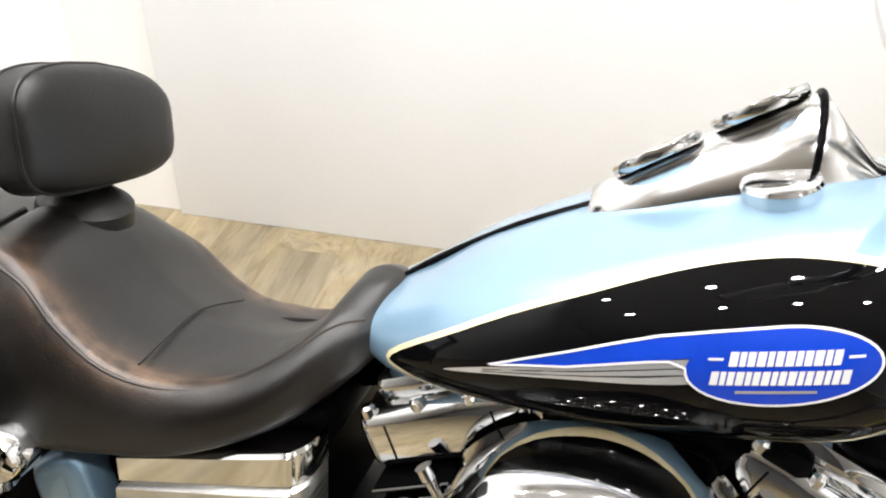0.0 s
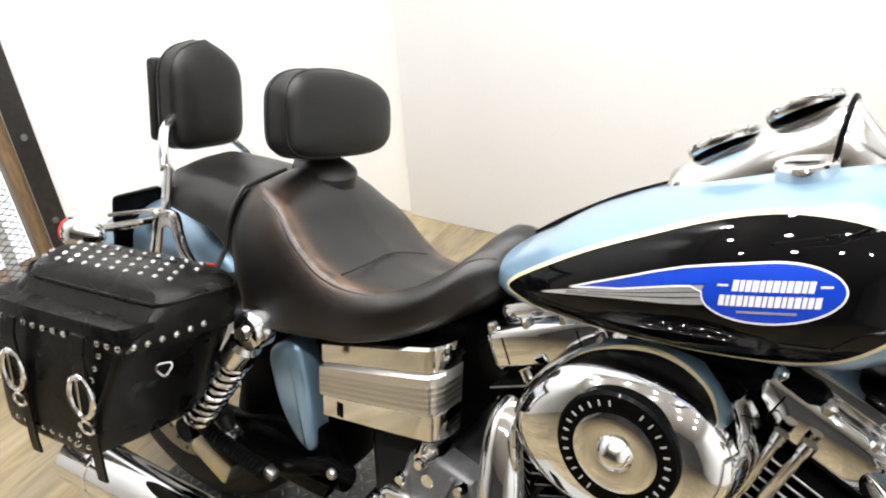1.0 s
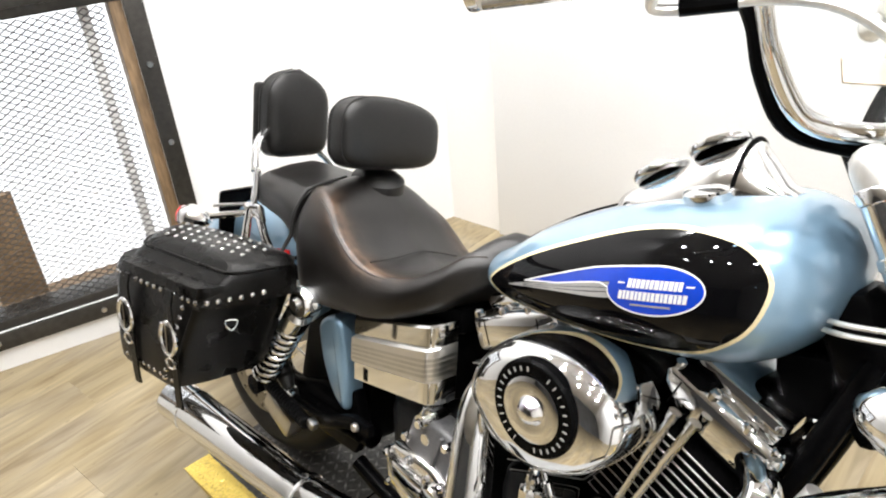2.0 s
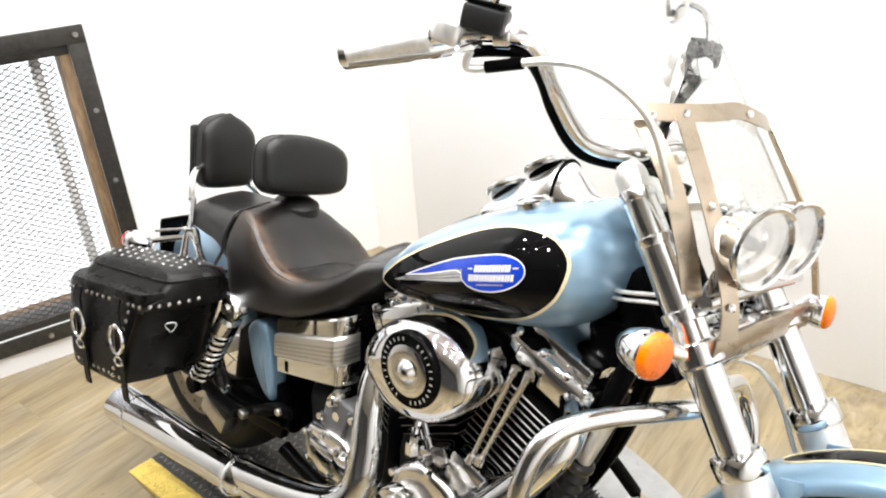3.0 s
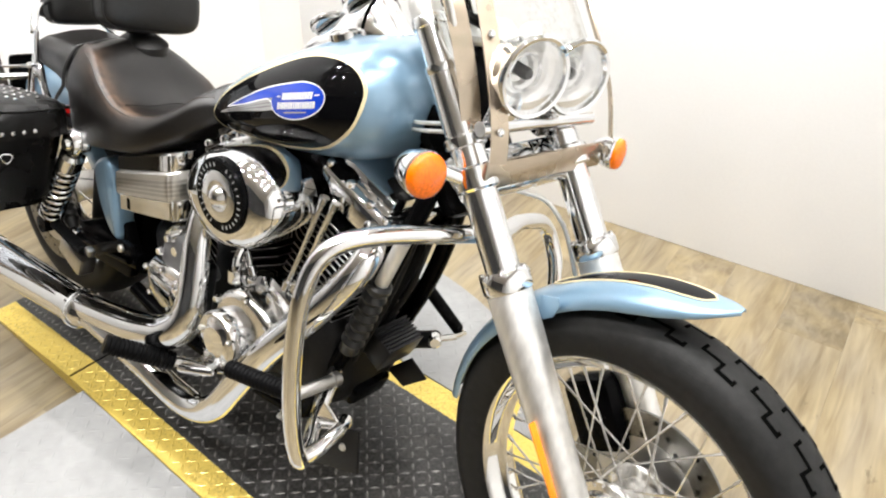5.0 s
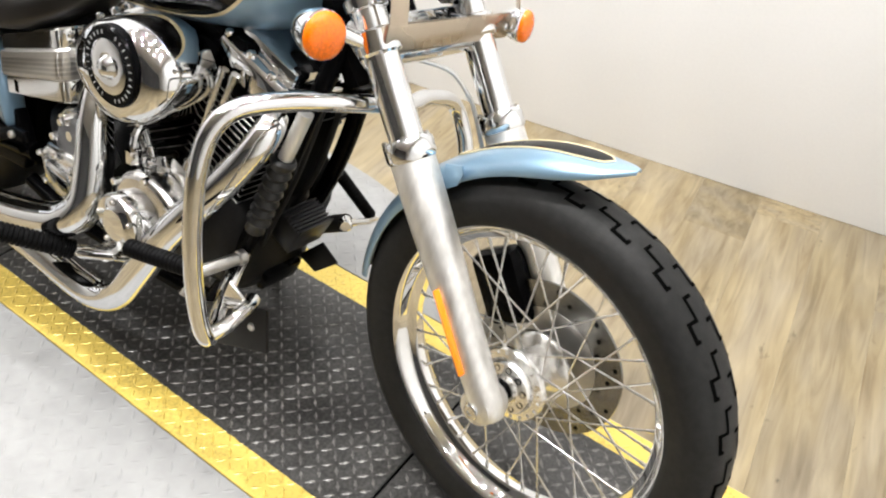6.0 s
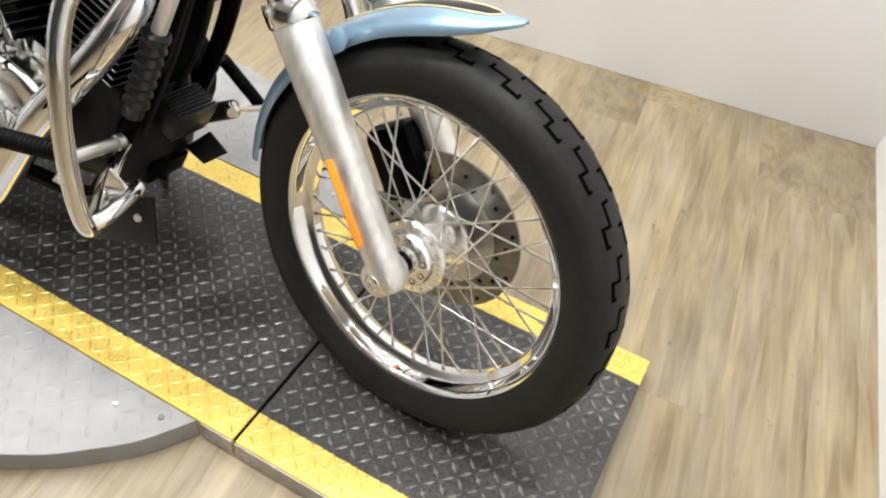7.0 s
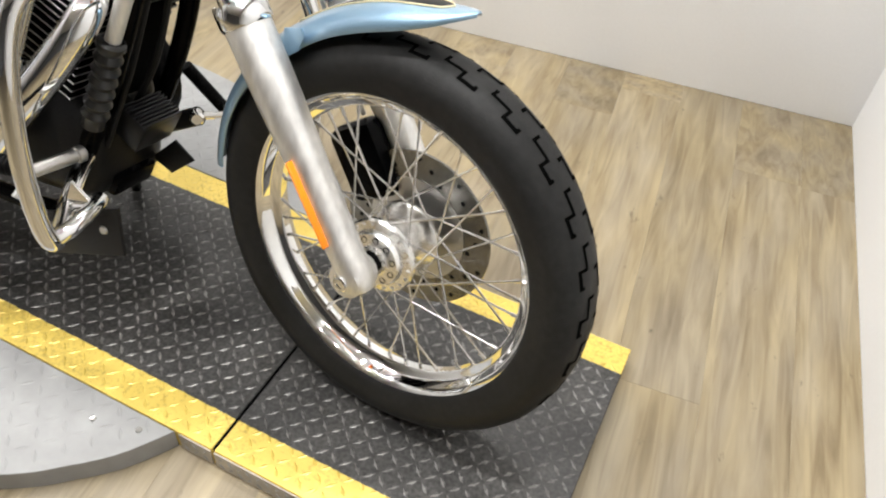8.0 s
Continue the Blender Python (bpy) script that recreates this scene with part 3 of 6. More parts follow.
def wing(side):
    """A grey side wing: straight along the deck, its front end a quarter of a wide curve."""
    out = [(-0.545, 0.002), (0.45, 0.002)]
    out += [tuple(p)[:2] for p in spline([(0.45, 0.002, 0), (0.397, 0.082, 0), (0.334, 0.143, 0), (0.268, 0.195, 0), (0.13, 0.27, 0), (-0.05, 0.33, 0), (-0.25, 0.36, 0), (-0.545, 0.37, 0)], 5)][1:]
    m = pose(0, side * HALF, 0)
    poly = [(x, side * y) for x, y in out]
    if side < 0:
        poly = poly[::-1]
    bm = prism(poly, -0.05, m, 0.0012, 1)
    t = thing("lift_wing", "grey galvanised tread-plate side wing with a curved end", "lift wing", group="lift wings")
    part("plate", bm, galvanised, t)

    def inside(x, y):
        yy = abs(y) - HALF
        if yy < 0.015 or yy > 0.36 or x < -0.53:
            return False
        lim = float(np.interp(yy, [0, 0.08, 0.14, 0.195, 0.27, 0.33, 0.36], [0.44, 0.385, 0.322, 0.256, 0.118, -0.062, -0.262]))
        return x < lim - 0.012
    y0, y1 = (HALF, HALF + 0.37) if side > 0 else (-HALF - 0.37, -HALF)
    tread = part("tread_bar", lugs(-0.545, 0.45, y0, y1, 0.031, 0.030, keep=inside, h=0.0010), galvanised, t, "raised tread bars", angle=10)
    tagged(tread, kind="stuff")
    for x, y in ((0.395, 0.03), (0.31, 0.05)):
        part("bolt", bolt(0.006, 0.003, pose(x, side * (HALF + y), 0)), steel, t)


wing(-1), wing(1)

# ---------------------------------------------------------------- the motorcycle
bike = thing("motorcycle", "ice-blue and black cruiser motorcycle with chrome trim and studded leather bag", "motorcycle", BIKE)


def mirrored(points):
    return [(x, -y, z) for x, y, z in points]


# ---- fuel tank
TX = [-0.262, -0.24, -0.20, -0.13, -0.05, 0.03, 0.11, 0.188, 0.238, 0.266, 0.284, 0.293]
TZ1 = [0.755, 0.772, 0.795, 0.845, 0.887, 0.920, 0.948, 0.962, 0.955, 0.935, 0.908, 0.880]     # upper edge
TZ0 = [0.735, 0.722, 0.712, 0.712, 0.716, 0.724, 0.735, 0.750, 0.774, 0.803, 0.835, 0.862]     # lower edge
TW = [0.012, 0.060, 0.098, 0.132, 0.153, 0.166, 0.172, 0.168, 0.148, 0.115, 0.070, 0.020]      # half width
POW = 2.35


def along(x, ys):
    """A smooth value along the tank's stations."""
    i = min(max(int(np.searchsorted(TX, x)) - 1, 0), len(TX) - 2)
    t = (x - TX[i]) / (TX[i + 1] - TX[i])
    a, b, c, d = ys[max(i - 1, 0)], ys[i], ys[i + 1], ys[min(i + 2, len(ys) - 1)]
    return 0.5 * (2 * b + (c - a) * t + (2 * a - 5 * b + 4 * c - d) * t * t + (3 * b - a - 3 * c + d) * t ** 3)


def tank_side(x, z, lift=0.0):
    """The point of the tank's right flank at x, z."""
    x = min(max(x, TX[0]), TX[-1])
    z1, z0, w = along(x, TZ1), along(x, TZ0), along(x, TW)
    zc, h = z0 + (z1 - z0) * 0.46, 0.5 * (z1 - z0)
    h = (z1 - zc) if z > zc else (zc - z0)
    k = min(abs((z - zc) / h), 0.985)
    y = w * (1 - k ** POW) ** (1 / POW)
    return Vector((x, -(y + lift), z))


def tank_mesh():
    bm = bmesh.new()
    rings = []
    xs = [TX[0] + (TX[-1] - TX[0]) * (0.5 - 0.5 * math.cos(math.pi * i / 36)) for i in range(37)]
    for x in xs:
        z1, z0, w = along(x, TZ1), along(x, TZ0), max(along(x, TW), 0.008)
        zc = z0 + (z1 - z0) * 0.46
        ring = []
        for k in range(48):
            a = 2 * math.pi * k / 48
            c, s = math.cos(a), math.sin(a)
            y = w * math.copysign(abs(c) ** (2 / POW), c)
            z = zc + ((z1 - zc) if s > 0 else (zc - z0)) * math.copysign(abs(s) ** (2 / POW), s)
            ring.append((x, y, z))
        rings.append(ring)
    return rings_to(bm, rings)


tank = part("fuel_tank", tank_mesh(), blue_paint, bike, "ice-blue metallic teardrop fuel tank with black side panels", angle=60)


def patch(outline, lift, side=1, rings=10, thick=0.0):
    """A sheet that lies on the tank's flank inside an outline of (x, z)."""
    bm = bmesh.new()
    n = len(outline)
    cx, cz = sum(p[0] for p in outline) / n, sum(p[1] for p in outline) / n
    c = tank_side(cx, cz, lift)
    centre = bm.verts.new((c.x, c.y * side, c.z))
    prev = None
    for r in range(1, rings + 1):
        f = r / rings
        row = []
        for x, z in outline:
            q = tank_side(cx + (x - cx) * f, cz + (z - cz) * f, lift)
            row.append(bm.verts.new((q.x, q.y * side, q.z)))
        for j in range(n):
            a, b = row[j], row[(j + 1) % n]
            bm.faces.new((centre, a, b) if prev is None else (prev[j], a, b, prev[(j + 1) % n]))
        prev = row
    return bm


def band(outline, lift, width, side=1):
    """A stripe along an outline on the tank's flank."""
    bm = bmesh.new()
    n = len(outline)
    rows = []
    for i, (x, z) in enumerate(outline):
        dx, dz = outline[(i + 1) % n][0] - outline[i - 1][0], outline[(i + 1) % n][1] - outline[i - 1][1]
        l = math.hypot(dx, dz)
        ox, oz = dz / l * width / 2, -dx / l * width / 2
        pair = []
        for s in (1, -1):
            q = tank_side(x + s * ox, z + s * oz, lift)
            pair.append(bm.verts.new((q.x, q.y * side, q.z)))
        rows.append(pair)
    for i in range(n):
        a, b = rows[i], rows[(i + 1) % n]
        bm.faces.new((a[0], b[0], b[1], a[1]))
    return bm


PANEL = [(-0.19, 0.757), (-0.10, 0.823), (-0.008, 0.873), (0.07, 0.908), (0.135, 0.925), (0.20, 0.925), (0.238, 0.900), (0.240, 0.862),
         (0.222, 0.825), (0.175, 0.788), (0.10, 0.764), (0.0, 0.749), (-0.10, 0.741), (-0.165, 0.742)]
OVAL = [(0.122 + 0.062 * math.cos(a) , 0.853 + 0.030 * math.sin(a) + 0.25 * 0.062 * math.cos(a)) for a in (2 * math.pi * k / 40 for k in range(40))]
SWOOSH = [(-0.0905, 0.7917), (-0.058, 0.809), (-0.026, 0.825), (0.006, 0.8410), (0.038, 0.8555), (0.075, 0.8685), (0.110, 0.8790), (0.112, 0.862), (0.064, 0.846), (0.032, 0.8345), (-0.026, 0.8124), (-0.060, 0.802)]
BADGE = [(-0.0905, 0.7917), (-0.074, 0.8004), (-0.058, 0.809), (-0.026, 0.825), (0.006, 0.8410), (0.038, 0.8555), (0.075, 0.8685)]
BADGE += [OVAL[k % 40] for k in range(51, 19, -1)] + [(0.048, 0.8395), (0.032, 0.8345), (-0.026, 0.8124), (-0.060, 0.802), (-0.076, 0.7965)]
SILVER = [(-0.132, 0.7695), (-0.0905, 0.7885), (-0.026, 0.811), (0.032, 0.8335), (0.068, 0.845), (0.074, 0.830), (0.038, 0.8166), (-0.026, 0.8004), (-0.084, 0.784)]


def stripe_line(f):
    """A thin dark line that runs along the silver stripe at share f of its height."""
    xs = (-0.095, -0.06, -0.026, 0.0, 0.032, 0.066)
    mid = [(x, float(np.interp(x, (-0.132, -0.084, -0.026, 0.038, 0.074), (0.7695, 0.784, 0.8004, 0.8166, 0.830))) * (1 - f)
            + float(np.interp(x, (-0.132, -0.0905, -0.026, 0.032, 0.068), (0.7695, 0.7885, 0.811, 0.8335, 0.845))) * f) for x in xs]
    return [(x, z + 0.0005) for x, z in mid] + [(x, z - 0.0005) for x, z in mid[::-1]]


def word_bars(u0, u1, v0, v1, count, gap=0.0011):
    """A row of plain upright bars, narrow and wide by turns, standing in for a word."""
    share = [(1.0, 0.72, 0.88)[k % 3] for k in range(count)]
    unit = (u1 - u0 - gap * (count - 1)) / sum(share)
    bars, u = [], u0
    for k in range(count):
        bars.append((u, u + unit * share[k], v0, v1))
        u += unit * share[k] + gap
    return bars


BARS = word_bars(-0.034, 0.036, 0.0025, 0.0135, 12) + word_bars(-0.044, 0.044, -0.0125, -0.0015, 16)
BARS += [(-0.048, -0.038, 0.007, 0.009), (0.040, 0.050, 0.007, 0.009), (-0.026, 0.026, -0.0195, -0.0172)]


def smooth2(pts, steps=5):
    return [(p.x, p.z) for p in spline([(x, 0, z) for x, z in pts], steps, True)]


for side in (1, -1):
    edge = smooth2(PANEL)
    panel = part("side_panel", patch(edge, 0.0006, side), black_paint, tank, "gloss black tank panel", angle=60)
    part("pinstripe", band(edge, 0.0009, 0.0042, side), cream, tank, "cream pinstripe round the black panel", angle=60)
    part("emblem_tail", patch(smooth2(SILVER, 3), 0.0010, side, 5), emblem_silver, tank, "silver emblem stripe", angle=60)
    for f in (0.34, 0.67):
        part("emblem_line", patch(stripe_line(f), 0.0012, side, 2), engine_grey, tank, "thin dark line of the silver stripe", angle=60)
    part("emblem_wing", patch(smooth2(SWOOSH, 3), 0.0013, side, 5), emblem_blue, tank, "blue tapering emblem stripe", angle=60)
    part("emblem_oval", patch(OVAL, 0.0022, side, 6), emblem_blue, tank, "blue oval emblem", angle=60)
    part("emblem_edge", band(BADGE, 0.0026, 0.0019, side), emblem_white, tank, "white edge round the emblem and its tail", angle=60)
    # writing on the emblem, as plain bars
    for u0, u1, v0, v1 in BARS:
        pts = []
        for k in range(4):
            u = u0 + (u1 - u0) * k / 3
            pts.append((0.122 + u, 0.853 + v1 + 0.25 * u))
        for k in range(3, -1, -1):
            u = u0 + (u1 - u0) * k / 3
            pts.append((0.122 + u, 0.853 + v0 + 0.25 * u))
        part("emblem_bar", patch(pts, 0.0028, side, 2), emblem_white if v1 > -0.015 else emblem_silver, tank, "pale bar of the emblem", angle=60)

# ---- tank console and gauges
part("console", rings_to(bmesh.new(), [[(x, w * math.cos(a), z + h * math.sin(a)) for a in (math.pi * k / 12 for k in range(-1, 14))]
     for x, w, z, h in ((-0.035, 0.026, 0.888, 0.022), (-0.015, 0.036, 0.893, 0.032), (0.02, 0.046, 0.904, 0.045), (0.06, 0.050, 0.918, 0.058),
                        (0.10, 0.054, 0.932, 0.068), (0.128, 0.052, 0.940, 0.076), (0.142, 0.050, 0.944, 0.070), (0.160, 0.044, 0.950, 0.044), (0.185, 0.034, 0.955, 0.014), (0.20, 0.02, 0.957, 0.006))]), console_chrome, bike, "chrome tank console", angle=60)
part("console_rim", tube([(0.136, 0.050 * math.cos(math.pi * k / 12), 0.945 + 0.072 * math.sin(math.pi * k / 12)) for k in range(13)], 0.003, 8, 2), black_metal, bike, "black rubber edge of the console")
part("tank_strip", tube([(-0.225, 0, 0.776), (-0.17, 0, 0.816), (-0.10, 0, 0.859), (-0.03, 0, 0.893)], [0.004, 0.005, 0.006, 0.006], 12, 4), black_metal, bike, "black strip along the tank")


def gauge(x, z, tilt, r):
    m = pose(x, 0, z, -13, -tilt, 0)
    g = part("gauge", lathe([(0.0, -0.006), (r * 0.97, -0.006), (r, -0.004), (r * 1.03, 0.001), (r, 0.0045), (r * 0.86, 0.0045), (r * 0.84, 0.002), (0, 0.002)], m, 32), chrome, bike, "chrome-rimmed round gauge")
    part("dial", lathe([(0, 0.0025), (r * 0.83, 0.0025)], m, 32, cap=False), slider_alu, g, "silver gauge dial")
    part("needle", block((r * 0.7, 0.002, 0.001), m @ pose(r * 0.3, 0, 0.0035), 0), black_metal, g)
    part("glass", lathe([(0, 0.0050), (r * 0.86, 0.0045)], m, 32, cap=False), lens_glass, g)


gauge(0.016, 0.949, 33, 0.041)
gauge(0.091, 0.999, 31, 0.040)
cap_m = Matrix.Translation((0.112, -0.058, 0.9535)) @ frame_to((-0.24, -0.12, 1.0))
cap = part("fuel_cap", lathe([(0.030, -0.012), (0.031, 0.0), (0.029, 0.003), (0.022, 0.0055), (0.010, 0.0065), (0, 0.0065)], cap_m, 36), chrome, bike, "domed chrome fuel cap")

# ---- seat


def sag(x):
    return 2.0 - 1.1 * min(1.0, max(0.0, (x + 0.54) / 0.12))


def seat_ring(x, zc, yr, zr, w, zb):
    half = [(0, zc), (yr * 0.45, zc + (zr - zc) * 0.12), (yr * 0.8, zc + (zr - zc) * 0.62), (yr, zr), (w * 0.985, zr - (zr - zb) * 0.28), (w, zr - (zr - zb) * 0.62), (w * 0.97, zb + 0.008), (w * 0.86, zb)]
    pts = [(p.y, p.z) for p in spline([(0, y, z) for y, z in half], 4)]
    ring = [(x, y, z - (0.29 * y + sag(x) * y * y) * min(1.0, max(0.0, (z - 0.62) / 0.06))) for y, z in pts] + [(x, -y, z) for y, z in pts[::-1][:-1]]
    return ring


SEAT = [(-0.640, 0.800, 0.130, 0.785, 0.165, 0.612), (-0.615, 0.815, 0.140, 0.800, 0.176, 0.600), (-0.58, 0.808, 0.148, 0.797, 0.180, 0.597), (-0.545, 0.775, 0.154, 0.783, 0.181, 0.597),
        (-0.51, 0.728, 0.160, 0.748, 0.180, 0.601), (-0.46, 0.692, 0.160, 0.713, 0.178, 0.608), (-0.40, 0.680, 0.153, 0.702, 0.174, 0.619),
        (-0.34, 0.690, 0.138, 0.712, 0.162, 0.640), (-0.29, 0.733, 0.116, 0.740, 0.142, 0.664), (-0.255, 0.783, 0.092, 0.768, 0.116, 0.690), (-0.228, 0.795, 0.070, 0.772, 0.090, 0.715),
        (-0.208, 0.788, 0.045, 0.762, 0.062, 0.735)]


def lofted(rows, ring, steps=4):
    cols = [spline([(i, v, 0) for i, v in enumerate(c)], steps) for c in zip(*rows)]
    return [ring(*[c[k].y for c in cols]) for k in range(len(cols[0]))]


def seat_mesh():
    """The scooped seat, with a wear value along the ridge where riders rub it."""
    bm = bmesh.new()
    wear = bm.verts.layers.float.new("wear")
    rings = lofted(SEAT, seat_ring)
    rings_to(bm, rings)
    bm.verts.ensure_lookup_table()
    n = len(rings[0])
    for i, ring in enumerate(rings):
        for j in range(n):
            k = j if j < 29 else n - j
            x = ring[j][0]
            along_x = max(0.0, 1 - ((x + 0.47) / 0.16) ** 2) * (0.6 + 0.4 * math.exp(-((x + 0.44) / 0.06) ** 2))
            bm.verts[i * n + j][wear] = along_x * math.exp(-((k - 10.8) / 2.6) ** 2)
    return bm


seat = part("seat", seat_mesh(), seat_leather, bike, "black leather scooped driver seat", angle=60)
ridge = [(r[0], -r[2] - 0.004, r[3] - 0.004) for r in SEAT[2:-1]]
for pts in (ridge, [(x, y, z - 0.29 * y - sag(x) * y * y) for x, y, z in mirrored(ridge)]):
    part("seam", tube(pts, 0.0022, 8), worn_leather, seat, "brown worn piping of the seat")
cross = [(-0.43, y, 0.690 + 0.02 * (abs(y) / 0.15) ** 2 + 0.002 - 0.29 * max(0, y) - sag(-0.43) * max(0, y) ** 2) for y in (-0.15, -0.08, 0, 0.08, 0.15)]
part("seam", tube([(x - 0.03 * (1 - (y / 0.15) ** 2), y, z + 0.003) for x, y, z in cross if y < 0.085], 0.0014, 6), leather, seat, "stitched seam piping")

PILL = [(-0.872, 0.762, 0.055, 0.755, 0.090, 0.738), (-0.862, 0.780, 0.095, 0.770, 0.122, 0.728), (-0.83, 0.796, 0.115, 0.783, 0.142, 0.722), (-0.76, 0.800, 0.125, 0.788, 0.152, 0.716), (-0.70, 0.800, 0.130, 0.788, 0.158, 0.708), (-0.645, 0.798, 0.133, 0.785, 0.162, 0.672)]
pillion = part("pillion_seat", rings_to(bmesh.new(), lofted(PILL, seat_ring)), seat_leather, bike, "black leather passenger seat", angle=60)
strap_ring = seat_ring(-0.643, 0.806, 0.138, 0.792, 0.173, 0.610)
part("seat_strap", tube([p for i, p in enumerate(strap_ring) if i % 3 == 0 and p[2] > 0.62], 0.004, 8, 3), leather, bike, "black seat strap")


def pad(cx, cz, half_w, half_h, thick, tilt, crown, name, label, mat=leather, cy=0.0, roll=-9, taper=0.10, peak=1.6, square=0.50):
    """An upholstered back pad with a flat gusset, facing forward; its top is higher in the middle by crown."""
    bm = bmesh.new()
    nu = 24
    m = pose(cx, cy, cz, roll, -tilt, 0)
    rings, edge = [], []
    prof = [(-0.5, 0.02), (-0.5, 0.6), (-0.48, 0.90), (-0.40, 0.975), (-0.25, 1.0), (0.18, 1.0), (0.28, 0.992), (0.36, 0.972), (0.43, 0.93), (0.49, 0.85), (0.55, 0.70), (0.60, 0.45), (0.62, 0.2), (0.62, 0.02)]
    for xo, f in prof:
        ring = []
        for k in range(nu * 2):
            b = 2 * math.pi * k / (nu * 2)
            c, s = math.cos(b), math.sin(b)
            y = half_w * math.copysign(abs(c) ** square, c)
            z = half_h * math.copysign(abs(s) ** square, s)
            if z > 0:
                z += crown * (1 - abs(y / half_w) ** peak) * z / half_h
            z *= 1 - taper * y / half_w
            ring.append(m @ Vector((thick * xo, y * f, z * f)))
        rings.append(ring)
        if xo in (-0.25, 0.28):
            edge.append([m @ (m.inverted() @ p * 1.0) for p in ring])
    rings_to(bm, rings)
    body = part(name, bm, mat, bike, label, angle=70)
    for e in edge:
        part("piping", tube(e, 0.0022, 6, 1, closed=True, smooth=False), mat, body, "raised leather piping")
    return body


db = pad(-0.592, 0.889, 0.118, 0.060, 0.070, 8, 0.012, "driver_backrest", "padded black leather driver backrest", cy=0.008)
pb = pad(-0.900, 0.873, 0.076, 0.077, 0.060, 6, 0.031, "passenger_backrest", "padded black leather passenger backrest", roll=-7, taper=0.08, peak=1.15, square=0.40)
part("back_panel", block((0.022, 0.14, 0.145), pose(-0.950, 0, 0.872, -7, -6, 0), 0.009), leather, pb)
part("backrest_post", block((0.03, 0.05, 0.09), pose(-0.622, 0, 0.805, 0, -10, 0), 0.008), black_metal, bike, "black backrest post")
part("post_boot", lathe([(0.055, -0.02), (0.052, 0.0), (0.040, 0.008), (0.03, 0.012)], pose(-0.600, 0, 0.808, 0, 12, 0), 24), leather, bike, "leather collar of the backrest post")

# ---- sissy bar, rear fender, tail
for s in (-1, 1):
    part("sissy_bar", tube([(-0.812, -0.150, 0.795), (-0.842, -0.125, 0.845), (-0.90, -0.060, 0.862), (-0.93, -0.045, 0.875)] if s < 0 else [(-0.860, 0.10, 0.70), (-0.872, 0.085, 0.76), (-0.90, 0.06, 0.80), (-0.93, 0.045, 0.82)], 0.0085, 12), chrome, bike, "chrome sissy bar upright")
    part("side_plate", block((0.022, 0.006, 0.095), pose(-0.812, s * 0.150, 0.758, 0, 14, 0), 0.002), chrome, bike, "chrome sissy bar side plate")
    part("side_loop", tube([(-0.872, s * 0.150, 0.626), (-0.846, s * 0.150, 0.700), (-0.838, s * 0.150, 0.716), (-0.80, s * 0.150, 0.722), (-0.790, s * 0.150, 0.710), (-0.782, s * 0.150, 0.672), (-0.762, s * 0.148, 0.644)], 0.0062, 10, 4), chrome, bike, "chrome loop of the sissy bar bracket")
    part("side_rib", prism([(-0.880, 0.628), (-0.846, 0.722), (-0.795, 0.724), (-0.758, 0.640), (-0.785, 0.638), (-0.812, 0.695), (-0.832, 0.693), (-0.850, 0.632)], 0.006, pose(0, s * 0.147, 0, 90, 0, 0), 0.0015), console_chrome, bike, "chrome slotted sissy bar bracket")
    part("side_bolt", bolt(0.007, 0.006, pose(-0.842, s * 0.154, 0.715, 90 if s < 0 else -90, 0, 0)), steel, bike)


def arc(cx, cz, r, a0, a1, n=24):
    return [(cx + r * math.cos(radians(a0 + (a1 - a0) * k / n)), cz + r * math.sin(radians(a0 + (a1 - a0) * k / n))) for k in range(n + 1)]


def fender(pts, half, drop, thick=0.004, curve=0.6):
    """A fender: a rounded section swept along points (x, z)."""
    bm = bmesh.new()
    rings = []
    for i, (x, z) in enumerate(pts):
        a, b = pts[max(i - 1, 0)], pts[min(i + 1, len(pts) - 1)]
        t = Vector((b[0] - a[0], 0, b[1] - a[1])).normalized()
        nrm = Vector((t.z, 0, -t.x))
        if nrm.dot(Vector((x, 0, z)) - Vector((sum(p[0] for p in pts) / len(pts), 0, min(p[1] for p in pts) - 0.1))) < 0:
            nrm = -nrm
        hw = half[i] if isinstance(half, list) else half
        dr = drop[i] if isinstance(drop, list) else drop
        outer = []
        for k in range(17):
            a = math.pi * k / 16
            y = hw * math.copysign(abs(math.cos(a)) ** curve, math.cos(a))
            d = dr * (abs(math.sin(a)) ** curve - 1)
            outer.append(Vector((x, y, z)) + nrm * d)
        inner = [p - nrm * thick + Vector((0, -math.copysign(thick, p.y) if abs(p.y) > 0.01 else 0, 0)) for p in outer[::-1]]
        rings.append([tuple(p) for p in outer + inner])
    return rings_to(bm, rings)


RW = (-0.92, 0.315)                              # the fender's centre; the wheel sits a little higher under it
RWZ = 0.362
rear_fender = part("rear_fender", fender(arc(*RW, 0.375, 38, 178, 30), 0.10, 0.085), blue_paint, bike, "ice-blue rear fender", angle=60)
part("tail_light", block((0.06, 0.09, 0.05), pose(-1.185, -0.01, 0.545, 0, -35, 0), 0.012), red_lens, bike, "red tail light")
part("side_reflector", block((0.078, 0.008, 0.020), pose(-0.788, -0.112, 0.618, 0, -11, 0), 0.003), red_lens, bike, "red side reflector")
part("side_reflector", block((0.078, 0.008, 0.020), pose(-0.788, 0.112, 0.618, 0, -11, 0), 0.003), red_lens, bike, "red side reflector")
part("number_plate", block((0.008, 0.10, 0.140), pose(-1.005, -0.085, 0.638, 0, 8, 0), 0.008), black_metal, bike, "black number plate holder seen from its front")
